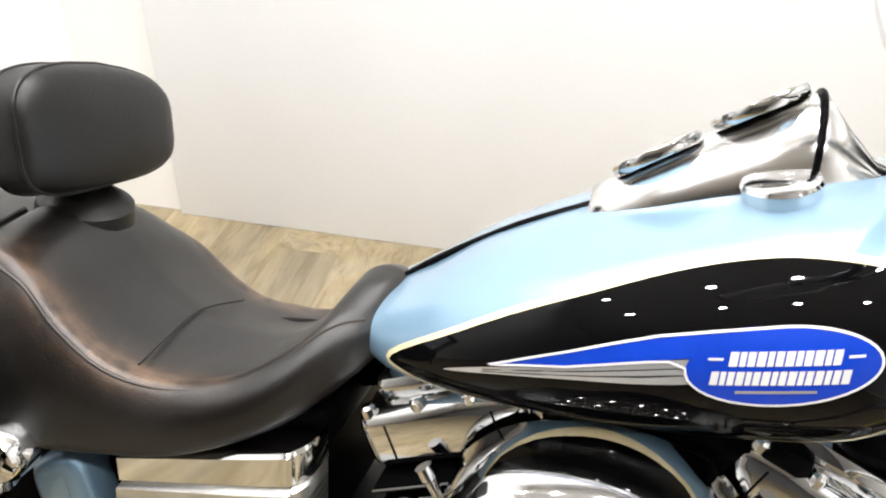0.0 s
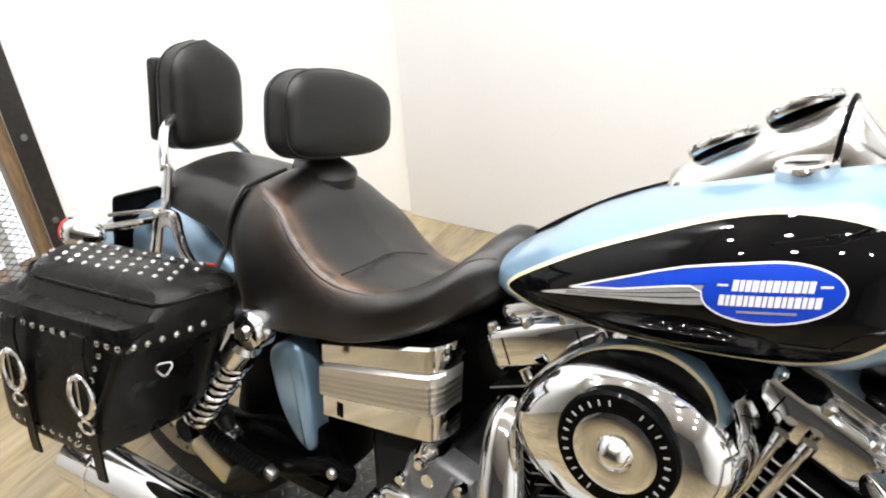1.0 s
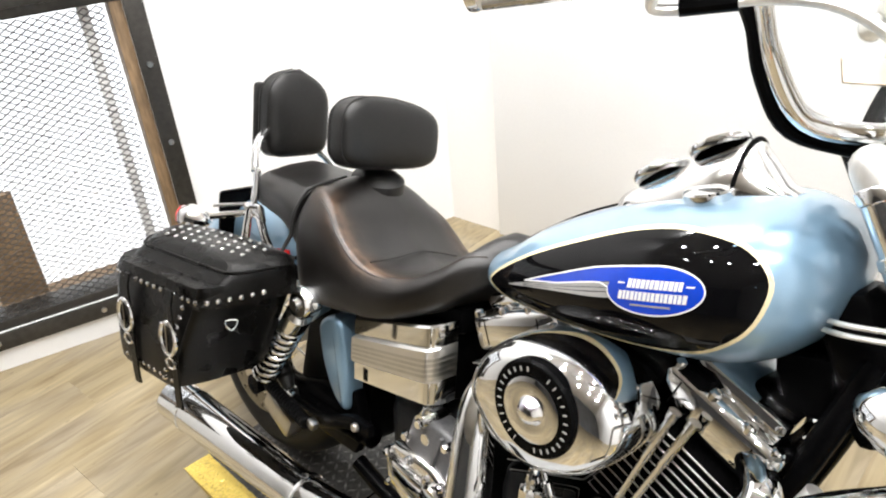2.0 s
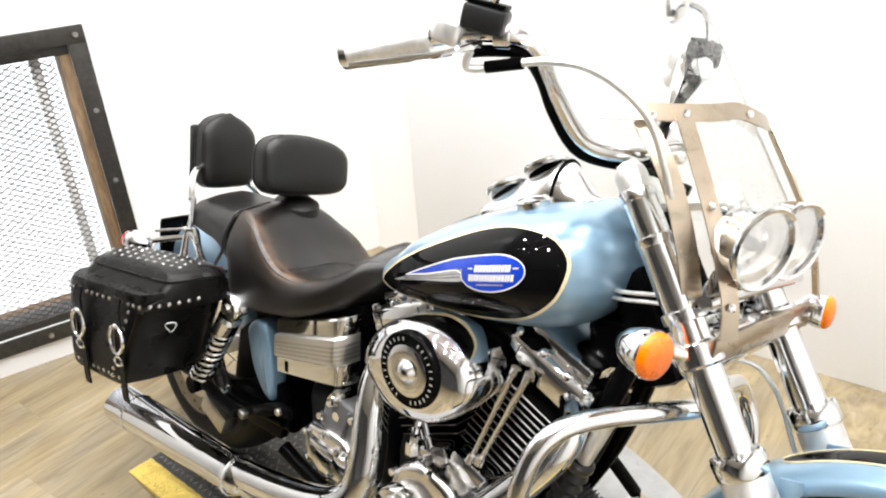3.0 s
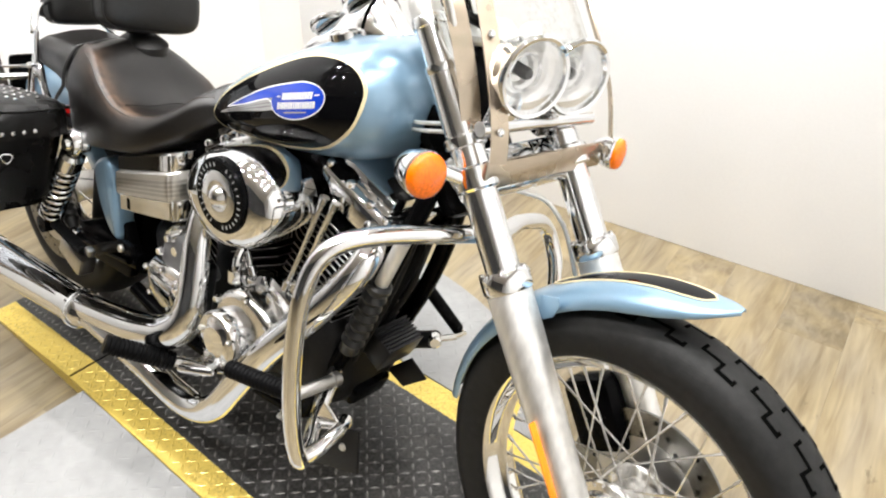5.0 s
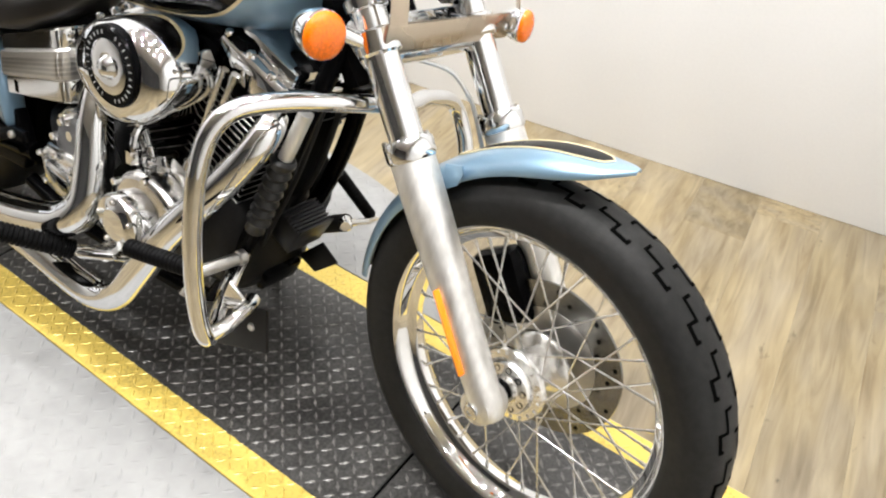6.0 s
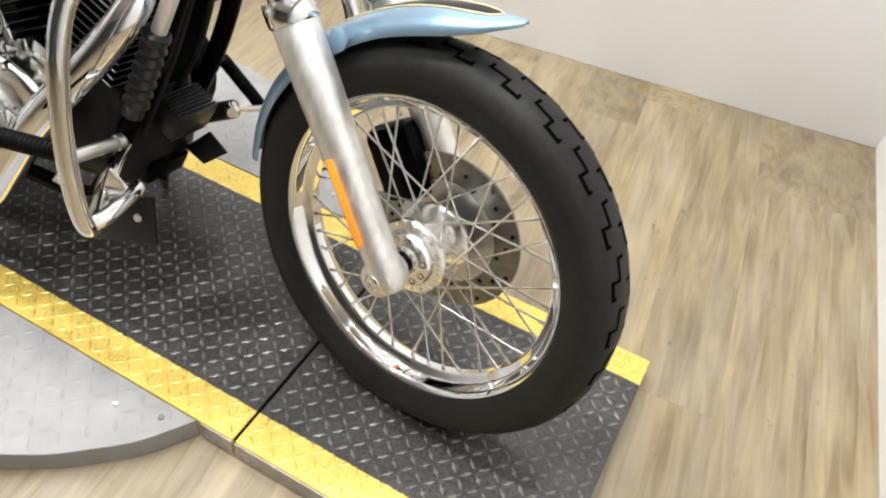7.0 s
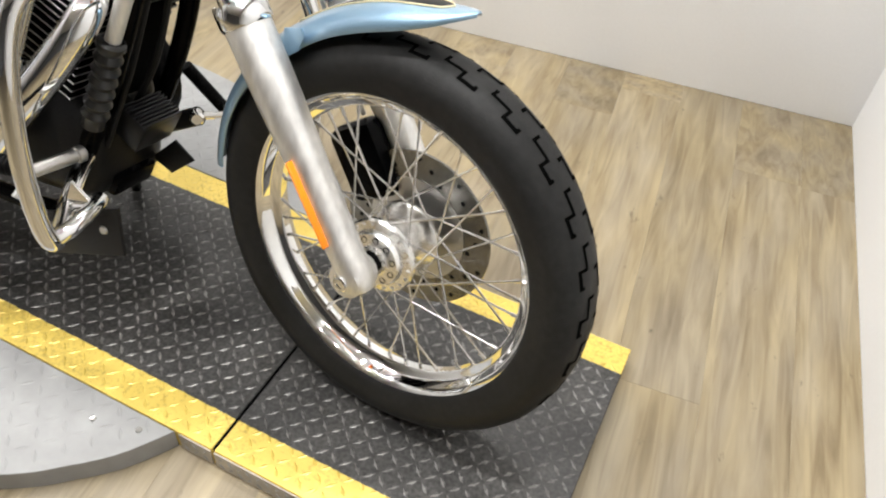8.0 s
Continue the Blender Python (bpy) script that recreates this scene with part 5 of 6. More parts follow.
strap_curve([on_shield(y, 0.777 - 0.25 * max(0.0, y - 0.04)) for y in (-0.160, -0.13, -0.10, -0.06, -0.01, 0.04, 0.09, 0.14, 0.175, 0.196)], 0.026, 0.003, "shield_band", "satin nickel band across the windshield", (1, 0, 0.6))
strap_curve([on_shield(-0.064, 0.785, 0.009), (-0.336, -0.085, 0.683), (-0.284, -0.105, 0.603), (-0.258, -0.114, 0.551), (-0.252, -0.115, 0.505)], 0.025, 0.003, "shield_strap", "satin nickel windshield strap", (1, -0.55, 0.6))
strap_curve([(-0.438, -0.106, 0.765), (-0.378, -0.112, 0.697), (-0.335, -0.112, 0.606), (-0.312, -0.110, 0.525)], 0.030, 0.003, "inner_strap", "satin nickel inner windshield strap", (1, -0.65, 0.6))
strap_curve([on_shield(0.194, 0.735), (-0.345, 0.178, 0.665), (-0.300, 0.190, 0.58), (-0.277, 0.200, 0.478)], 0.022, 0.003, "shield_strap", "satin nickel windshield strap", (0.66, 0.75, 0.3))
for p in (on_shield(0.064, 0.772, 0.009), on_shield(-0.064, 0.777, 0.012), on_shield(-0.106, 0.772, 0.009), (-0.255, -0.117, 0.551), (-0.322, -0.091, 0.668)):
    part("strap_screw", lathe([(0.006, 0), (0.006, 0.003), (0.003, 0.005), (0, 0.005)], Matrix.Translation(p) @ frame_to((1, -0.3, 0.4)), 10), chrome, bike, m=FORK)

# handlebar
RISE = [(-0.452, 0.0, 0.715), (-0.470, 0.06, 0.705), (-0.522, 0.115, 0.715), (-0.545, 0.170, 0.785), (-0.540, 0.225, 0.850), (-0.560, 0.265, 0.868), (-0.62, 0.305, 0.862), (-0.70, 0.350, 0.840), (-0.745, 0.376, 0.826)]
LEFT_DROP = 0.17                               # the left half sits lower


def drop(points):
    return [(x, y, z - LEFT_DROP * max(0.0, y)) for x, y, z in points]


LEFT_RISE = [(-0.470, 0.05, 0.690), (-0.535, 0.105, 0.680), (-0.562, 0.150, 0.712), (-0.578, 0.178, 0.765), (-0.590, 0.205, 0.810), (-0.605, 0.228, 0.824), (-0.625, 0.255, 0.816), (-0.665, 0.310, 0.800), (-0.69, 0.345, 0.790)]
part("handlebar", tube(mirrored(RISE)[::-1] + LEFT_RISE, 0.0125, 16, 6), chrome, bike, "chrome handlebar", m=FORK)
GRIP = {-1: ((-0.648, -0.322, 0.855), (-0.748, -0.380, 0.824)), 1: ((-0.622, 0.306, 0.852), (-0.696, 0.398, 0.826))}
for s in (-1, 1):
    HB = FORK if s < 0 else FORK @ Matrix.Translation((0.0, -0.052, -0.052))
    grip = part("grip", lathe([(0.018, 0), (0.0185, 0.01), (0.0165, 0.03), (0.0175, 0.07), (0.0165, 0.10), (0.019, 0.125), (0.015, 0.128), (0, 0.128)], between(*GRIP[s]), 24), slider_alu, bike, "metal and rubber hand grip", m=HB)
    part("grip_end", lathe([(0.0195, 0.122), (0.0205, 0.128), (0.019, 0.134), (0, 0.135)], between(*GRIP[s]), 20), chrome, grip)
    house = part("switch_housing", block((0.042, 0.046, 0.036), pose(-0.622, s * 0.308, 0.868, 0, 15, s * -32), 0.009, segments=3), slider_alu, bike, "polished switch housing", m=HB)
    part("switch_button", block((0.016, 0.006, 0.010), pose(-0.612, s * 0.286, 0.872, 0, 15, s * -32), 0.002), plastic_black, house, "black switch button")
    tank_box = part("master_cylinder", block((0.060, 0.042, 0.034), pose(-0.573, s * 0.290, 0.886, 0, 10, s * -32), 0.006), satin_black, bike, "black master cylinder", m=HB)
    part("reservoir_lid", block((0.056, 0.038, 0.006), pose(-0.570, s * 0.290, 0.906, 0, 10, s * -32), 0.002), plastic_black, tank_box, "flat black reservoir lid")
    part("lever_clamp", lathe([(0.0175, -0.011), (0.0185, -0.009), (0.0185, 0.009), (0.0175, 0.011)], between((-0.560, s * 0.268, 0.866), (-0.60, s * 0.294, 0.863)), 20), chrome, bike, "chrome lever clamp on the handlebar", m=HB)
    part("lever", tube([(-0.575, s * 0.295, 0.855), (-0.585, s * 0.345, 0.842), (-0.64, s * 0.385, 0.828), (-0.70, s * 0.415, 0.815)], 0.005, 10, 4), chrome, bike, "chrome control lever", m=HB)
    mm = Matrix.Translation((-0.545, -0.345, 1.02) if s < 0 else (-0.645, 0.302, 0.970)) @ frame_to((-1, -s * 0.25, 0.0))
    mir = part("mirror", lathe([(0, -0.018), (0.03, -0.015), (0.05, -0.004), (0.054, 0.004), (0.05, 0.006), (0, 0.005)], mm @ Matrix.Diagonal((1.0, 0.72, 1, 1)), 32), chrome, bike, "oval chrome mirror", m=HB)
    part("mirror_stem", tube([(-0.575, s * 0.292, 0.885), (-0.54, s * 0.30, 0.93), (-0.525, s * 0.335, 0.985), (-0.54, s * 0.345, 1.01)] if s < 0 else [(-0.575, 0.300, 0.875), (-0.576, 0.302, 0.92), (-0.590, 0.302, 0.955), (-0.62, 0.302, 0.968)], 0.006, 10, 4), chrome, bike, "chrome mirror stem", m=HB)
    part("wire_loom", tube([(-0.60, s * 0.298, 0.842), (-0.552, s * 0.248, 0.845), (-0.548, s * 0.205, 0.815), (-0.552, s * 0.160, 0.755), (-0.535, s * 0.112, 0.698), (-0.475, s * 0.05, 0.680), (-0.40, s * 0.02, 0.66)], 0.0085, 10, 5), plastic_black, bike, "black wire loom along the handlebar", m=HB)
part("brake_line", tube([(-0.578, -0.31, 0.845), (-0.592, -0.300, 0.822), (-0.56, -0.275, 0.825), (-0.51, -0.25, 0.838), (-0.455, -0.215, 0.835), (-0.41, -0.175, 0.80), (-0.385, -0.145, 0.75), (-0.36, -0.10, 0.62), (-0.33, -0.06, 0.48)], 0.0055, 10, 6), slider_alu, bike, "braided brake line", m=FORK)
part("brake_line_sleeve", tube([(-0.575, -0.282, 0.824), (-0.53, -0.258, 0.834)], 0.0085, 10, 2), plastic_black, bike, "black sleeve on the brake line", m=FORK)
part("brake_hose", tube([(-0.33, -0.02, 0.425), (-0.29, 0.05, 0.407), (-0.266, 0.08, 0.372), (-0.246, 0.09, 0.337), (-0.20, 0.092, 0.25), (-0.13, 0.09, 0.15)], 0.004, 8, 5), slider_alu, bike, "braided front brake hose", m=FORK)
for z in (0.0, -0.012):
    part("throttle_cable", tube([(0.262, -0.055, 0.842 + z), (0.30, -0.075, 0.850 + z), (0.35, -0.085, 0.862 + z), (0.41, -0.100, 0.876 + z)], 0.0032, 8, 4), slider_alu, bike, "thin grey control cable")

# ---- frame
for s in (-1, 1):
    part("down_tube", tube([(0.33, s * 0.03, 0.80), (0.285, s * 0.065, 0.64), (0.235, s * 0.075, 0.50), (0.165, s * 0.08, 0.36), (0.10, s * 0.085, 0.23), (0.03, s * 0.09, 0.19), (-0.35, s * 0.09, 0.19), (-0.52, s * 0.10, 0.24)], 0.017, 14), black_metal, bike, "black frame down tube")
    part("swingarm", tube([(-0.46, s * 0.11, 0.33), (-0.66, s * 0.115, 0.32), (-0.93, s * 0.115, 0.315)], 0.022, 12, 4), black_metal, bike, "black swingarm")
part("backbone", tube([(0.33, 0, 0.82), (0.10, 0, 0.78), (-0.25, 0, 0.67), (-0.50, 0, 0.58)], 0.024, 14), black_metal, bike, "black frame backbone")
part("coil_housing", block((0.075, 0.10, 0.085), pose(0.262, 0.010, 0.742, 0, -12, 0), 0.016), black_metal, bike, "black housing under the front of the tank")
part("neck_cover", block((0.07, 0.085, 0.19), pose(0.318, 0, 0.785, 0, -28, 0), 0.02), black_metal, bike, "black frame neck cover")
# added plate: hides the lit rear tyre so this side stays dark
part("swingarm_side", prism([(-0.50, 0.42), (-0.47, 0.34), (-0.50, 0.28), (-0.66, 0.275), (-0.86, 0.285), (-0.90, 0.315), (-0.86, 0.345), (-0.70, 0.36), (-0.60, 0.40)], 0.028, pose(0, -0.100, 0, 90, 0, 0), 0.006), black_metal, bike, "black plate added to keep the rear tyre dark")
part("seat_base", block((0.36, 0.20, 0.05), pose(-0.43, 0, 0.625, 0, -8, 0), 0.015), plastic_black, bike, "black seat base")
part("oil_cooler_line", tube([(0.326, -0.118, 0.668), (0.290, -0.124, 0.578)], 0.0125, 14, 2), slider_alu, bike, "silver sleeve on the down tube")
part("ribbed_boot", lathe([(0.017, 0), (0.022, 0.004)] + [(0.0225 - 0.0055 * (k % 2), 0.01 + 0.011 * k) for k in range(14)] + [(0.018, 0.168)], between((0.292, -0.125, 0.583), (0.230, -0.125, 0.429)), 18), boot_rubber, bike, "ribbed black rubber boot")

# ---- engine
CRANK = Vector((0.02, 0.0, 0.36))


def cylinder(tilt, name, shift):
    m = Matrix.Translation(CRANK + Vector((shift, 0, 0))) @ Matrix.Rotation(radians(tilt), 4, "Y")
    c = part(name, block((0.10, 0.14, 0.26), m @ pose(0, 0, 0.20), 0.02), engine_black, bike, "black finned engine cylinder")
    for k in range(12):
        z = 0.132 + 0.0162 * k
        grow = 0.0 if k < 8 else 0.007 * (k - 7)
        part("fin", block((0.150 + grow, 0.185 + grow, 0.0066), m @ pose(0, -0.020, z), 0.0026, segments=2), engine_black, c)
        part("fin_edge", block((0.1508 + grow, 0.1862 + grow, 0.0021), m @ pose(0, -0.020, z + 0.0008), 0.0006, segments=1), fin_edge, c)
    r = part("rocker_box", block((0.176, 0.205, 0.064), m @ pose(0, -0.01, 0.354), 0.014, segments=3), chrome, bike, "chrome rocker box")
    part("rocker_cap", block((0.135, 0.16, 0.03), m @ pose(0, -0.01, 0.396), 0.012), chrome, r)
    for x in (-0.058, 0.052):
        part("rocker_seam", block((0.0022, 0.2058, 0.037), m @ pose(x, -0.01, 0.354), 0.0), recess_shade_black, r, "dark seam of the rocker box")
    for x in (-0.074, -0.02, 0.034, 0.074):
        for y in (-0.098, 0.08):
            part("rocker_bolt", lathe([(0.0085, 0.0), (0.0085, 0.009), (0.006, 0.012), (0, 0.0125)], m @ pose(x, y - 0.004, 0.380), 10), chrome, r)
    return m


mf = cylinder(24, "front_cylinder", 0.028)
mr = cylinder(-23, "rear_cylinder", -0.012)
for (a, b) in (((0.104, -0.146, 0.500), (0.172, -0.130, 0.668)), ((0.088, -0.152, 0.498), (0.147, -0.130, 0.674)), ((-0.03, -0.145, 0.49), (-0.145, -0.130, 0.66)), ((0.0, -0.155, 0.49), (-0.105, -0.130, 0.66))):
    part("pushrod_tube", lathe([(0.0095, 0), (0.0095, 0.018), (0.0052, 0.022), (0.0052, 0.12), (0.0068, 0.125), (0.0068, 0.19), (0.0085, 0.192), (0.0085, 0.205)], between(a, b), 16), chrome, bike, "chrome pushrod tube")
part("crankcase", block((0.33, 0.22, 0.24), pose(0.01, 0.0, 0.345, 0, -3, 0), 0.06, segments=4), engine_grey, bike, "dark grey engine crankcase")
part("tappet_block", block((0.085, 0.05, 0.05), pose(0.085, -0.135, 0.475, 0, 20, 0), 0.01), chrome, bike, "chrome tappet cover")
part("tappet_block", block((0.085, 0.05, 0.05), pose(0.0, -0.135, 0.468, 0, -20, 0), 0.01), chrome, bike, "chrome tappet cover")
part("lifter_pipe", tube([(-0.02, -0.15, 0.56), (-0.018, -0.175, 0.53), (-0.02, -0.18, 0.49)], 0.008, 10), chrome, bike)
part("lifter_pipe_nut", lathe([(0.013, -0.012), (0.013, 0.012)], pose(-0.022, -0.18, 0.49), 6), chrome, bike)
# cam cover: a lobed chrome cover with a round cap
COVER = [(-0.055, 0.345), (-0.06, 0.40), (-0.035, 0.455), (0.01, 0.478), (0.065, 0.472), (0.108, 0.44), (0.115, 0.395), (0.085, 0.345), (0.035, 0.318), (-0.02, 0.318)]
cam_m = pose(0, -0.150, 0, 90, 0, 0)
cc = part("cam_cover", prism([(p.x, p.y) for p in spline([(x, z, 0) for x, z in COVER], 4, True)], 0.055, cam_m, 0.014, 4), console_chrome, bike, "lobed chrome cam cover")
part("round_cap", lathe([(0.057, 0), (0.057, 0.030), (0.053, 0.036), (0.034, 0.039), (0.030, 0.042), (0, 0.043)], pose(-0.005, -0.200, 0.378, 90, 0, 0), 36), chrome, cc, "round chrome point cover")
for k in range(5):
    a = radians(72 * k + 20)
    part("cover_bolt", bolt(0.005, 0.005, pose(-0.005 + 0.044 * math.cos(a), -0.2375, 0.378 + 0.044 * math.sin(a), 90, 0, 0)), steel, cc)
for x, z in ((-0.045, 0.44), (0.04, 0.470), (0.098, 0.435), (0.10, 0.37), (0.06, 0.335)):
    part("cover_bolt", lathe([(0.008, 0), (0.008, 0.01), (0.006, 0.014), (0, 0.014)], pose(x, -0.196, z, 90, 0, 0), 8), chrome, cc)
# gearbox and its cover
part("gearbox", block((0.25, 0.22, 0.20), pose(-0.30, 0.0, 0.37, 0, -6, 0), 0.04, segments=3), engine_grey, bike, "grey gearbox casting")
GC = [(-0.365, 0.315), (-0.372, 0.375), (-0.345, 0.402), (-0.25, 0.398), (-0.200, 0.372), (-0.192, 0.325), (-0.225, 0.290), (-0.32, 0.288)]
gc = part("gearbox_cover", prism(GC, 0.04, pose(0, -0.118, 0, 90, 0, 0), 0.012, 3), console_chrome, bike, "chrome gearbox side cover")
part("raised_panel", block((0.085, 0.016, 0.050), pose(-0.300, -0.160, 0.342, 0, 8, 0), 0.006), chrome, gc, "raised chrome panel of the cover")
part("cover_boss", lathe([(0.026, 0), (0.026, 0.014), (0.022, 0.019), (0.010, 0.021), (0, 0.021)], pose(-0.232, -0.156, 0.350, 90, 0, 0), 24), chrome, gc, "round chrome boss of the cover")
part("cover_rib", block((0.012, 0.014, 0.070), pose(-0.262, -0.159, 0.346, 0, 14, 0), 0.004), chrome, gc)
for x, z in ((-0.357, 0.378), (-0.30, 0.388), (-0.218, 0.378), (-0.205, 0.330), (-0.28, 0.300), (-0.350, 0.318)):
    part("cover_bolt", lathe([(0.008, 0), (0.008, 0.010), (0.005, 0.014), (0, 0.014)], pose(x, -0.155, z, 90, 0, 0), 8), chrome, gc)
top_case = part("top_case", prism([(-0.335, 0.395), (-0.315, 0.462), (-0.27, 0.478), (-0.205, 0.462), (-0.175, 0.40), (-0.20, 0.375)], 0.05, pose(0, -0.095, 0, 90, 0, 0), 0.012, 3), slate_casting, bike, "grey gearbox top casting")
part("case_rib", block((0.008, 0.012, 0.07), pose(-0.245, -0.146, 0.428, 0, 20, 0), 0.003), slate_casting, top_case)
for x, z in ((-0.318, 0.425), (-0.285, 0.466), (-0.218, 0.452), (-0.190, 0.412)):
    part("case_bolt", lathe([(0.010, 0), (0.010, 0.012), (0.007, 0.017), (0, 0.017)], pose(x, -0.142, z, 90, 0, 0), 8), chrome, top_case)
boot = part("lever_boot", lathe([(0.012, 0), (0.017, 0.004)] + [(0.0185 - 0.003 * (k % 2), 0.010 + 0.0085 * k) for k in range(14)] + [(0.012, 0.136)], between((-0.785, -0.140, 0.452), (-0.700, -0.150, 0.345)), 16), boot_rubber, bike, "ribbed black rubber boot on the brake linkage")
part("lever_eye", lathe([(0.016, -0.012), (0.017, 0.0), (0.014, 0.010), (0.007, 0.012), (0, 0.013)], pose(-0.692, -0.150, 0.335, 90, 0, 0), 16), chrome, boot, "chrome eye bolt")
part("lever_arm", tube([(-0.685, -0.150, 0.334), (-0.58, -0.150, 0.338), (-0.46, -0.145, 0.345)], 0.009, 10, 3), black_metal, boot, "black brake lever arm")
part("primary_cover", prism([(p.x, p.y) for p in spline([(0.13, 0.40, 0), (0.09, 0.47, 0), (0.0, 0.49, 0), (-0.22, 0.43, 0), (-0.42, 0.40, 0), (-0.47, 0.34, 0), (-0.42, 0.27, 0), (-0.2, 0.24, 0), (0.04, 0.25, 0), (0.12, 0.32, 0)], 3, True)], 0.07, pose(0, 0.20, 0, 90, 0, 0), 0.015, 3), black_metal, bike, "black primary drive cover")
# two added black fillers that stop light showing through the engine's gaps
part("coil_cover", block((0.13, 0.13, 0.20), pose(-0.03, 0.075, 0.60, 0, 4, 0), 0.02), engine_black, bike, "black block added to darken the gap between the cylinders")
part("front_shroud", block((0.016, 0.10, 0.20), pose(0.206, 0.005, 0.515, 0, 24, 0), 0.006), engine_black, bike, "black slab added to darken the gap before the cylinder")
part("control_cable", tube([(0.29, -0.03, 0.66), (0.25, -0.045, 0.52), (0.20, -0.05, 0.40), (0.15, -0.05, 0.30)], 0.005, 8, 4), rubber, bike, "black cable along the frame")
part("control_cable", tube([(0.28, 0.02, 0.64), (0.235, 0.02, 0.50), (0.17, 0.01, 0.38)], 0.006, 8, 4), rubber, bike, "black cable along the frame")
part("starter_cap", lathe([(0.024, 0), (0.024, 0.03), (0.018, 0.04), (0.012, 0.052), (0, 0.052)], pose(-0.285, -0.10, 0.470, 90, 0, 0), 20), chrome, bike, "chrome drain fitting")
part("starter_cap", lathe([(0.016, 0), (0.016, 0.03), (0.010, 0.036), (0, 0.036)], pose(-0.278, -0.11, 0.435, 90, 0, 0), 16), chrome, bike, "chrome drain fitting")

# ---- air cleaner
AIR = [(-0.114, 0.632), (-0.107, 0.685), (-0.066, 0.727), (-0.005, 0.745), (0.055, 0.746), (0.105, 0.728), (0.134, 0.692), (0.136, 0.652), (0.106, 0.610), (0.06, 0.580), (0.005, 0.566), (-0.062, 0.580)]


def air_mesh():
    bm = bmesh.new()
    line = [(p.x, p.z) for p in spline([(x, 0, z) for x, z in AIR], 5, True)]
    cx, cz = 0.022, 0.662
    rings = []
    for f, y in ((0.97, -0.125), (1.0, -0.130), (1.0, -0.176), (0.988, -0.196), (0.955, -0.213), (0.89, -0.226), (0.76, -0.2345), (0.55, -0.239), (0.25, -0.241), (0.02, -0.241)):
        rings.append([(cx + (x - cx) * f, y, cz + (z - cz) * f) for x, z in line])
    return rings_to(bm, rings)


air = part("air_cleaner", air_mesh(), chrome, bike, "oval chrome air cleaner cover with a round black insert", angle=50)
INS = pose(0.022, -0.2385, 0.676, 90, 0, 0)
part("insert_ring", lathe([(0.044, 0.0), (0.044, 0.008), (0.063, 0.008), (0.066, 0.004), (0.066, -0.01), (0.044, -0.01)], INS, 56, closed=True), black_metal, air, "black insert ring with pale bars")
part("insert_disc", lathe([(0.0445, -0.01), (0.0445, 0.010), (0.038, 0.012), (0.020, 0.010), (0.018, 0.012), (0.014, 0.020), (0.007, 0.024), (0, 0.024)], INS, 48), chrome, air, "chrome insert disc with a domed middle")
bar = finish(block((0.0017, 0.0062, 0.0012), Matrix(), 0))
bar.materials.append(emblem_silver)
for k in range(30):
    if k % 15 in (0, 14):
        continue
    a = 2 * math.pi * k / 30 + math.pi / 2
    part("insert_bar", bar, emblem_silver, air, m=INS @ pose(0.0545 * math.cos(a), 0.0545 * math.sin(a), 0.0086, 0, 0, math.degrees(a) - 90))
part("air_backing", block((0.16, 0.05, 0.11), pose(0.03, -0.105, 0.67), 0.02), engine_black, bike, "black air cleaner backing")
part("knee_cover", block((0.17, 0.05, 0.045), pose(0.10, -0.085, 0.735, 0, 12, 0), 0.015), black_metal, bike, "black cover beside the carburettor")

# ---- battery box with chrome and brushed bands
def box_band(z0, z1, out, mat, name, label, nseg=1):
    """A band of the box: flat flank and a rounded front end."""
    bm = bmesh.new()
    base = [(-0.475, -0.09), (-0.470, -0.156 - out), (-0.292, -0.160 - out), (-0.265, -0.154 - out), (-0.254, -0.138 - out), (-0.252, -0.105)]
    path = [base[0], base[1]] + [tuple(p)[:2] for p in spline([(x, y, 0) for x, y in base[1:5]], 5)][1:] + [base[5]]

    def level(x, z):
        lo, hi = 0.490 + 0.19 * (x + 0.36), 0.628 + 0.29 * (x + 0.36)
        return lo + (hi - lo) * (z - 0.472) / 0.156
    rows = [[(x, y, level(x, z)) for x, y in path] for z in (z0, z0 + 0.004, z1 - 0.004, z1)]
    cx = -0.36
    rows[0] = [(cx + (x - cx) * 0.985, y * 0.975, z) for x, y, z in rows[0]]
    rows[-1] = [(cx + (x - cx) * 0.985, y * 0.975, z) for x, y, z in rows[-1]]
    return part(name, rings_to(bm, rows), mat, bike, label, angle=40)


box_band(0.585, 0.628, -0.004, chrome, "battery_box_top", "chrome top band of the battery box")
box_band(0.521, 0.586, 0.003, brushed, "battery_box_middle", "brushed steel middle band of the battery box")
for k in range(4):
    box_band(0.534 + 0.010 * k, 0.536 + 0.010 * k, 0.0042, steel, "box_rib", "raised rib of the brushed band")
box_band(0.472, 0.522, -0.004, chrome, "battery_box_bottom", "chrome bottom band of the battery box")
part("battery_tray", block((0.20, 0.20, 0.15), pose(-0.365, 0.0, 0.555, 0, -12, 0), 0.012), plastic_black, bike, "black battery tray behind the box")
part("box_latch", block((0.014, 0.006, 0.026), pose(-0.435, -0.151, 0.495), 0.002), black_metal, bike, "black rubber latch")
SC = [(-0.598, 0.535), (-0.565, 0.562), (-0.532, 0.560), (-0.515, 0.50), (-0.508, 0.42), (-0.512, 0.378), (-0.545, 0.392), (-0.578, 0.44), (-0.594, 0.49)]
part("side_cover", prism([(p.x, p.y) for p in spline([(x, z, 0) for x, z in SC], 4, True)], 0.05, pose(0, -0.095, 0, 90, 0, 0), 0.012, 3), blue_paint, bike, "ice-blue side cover")
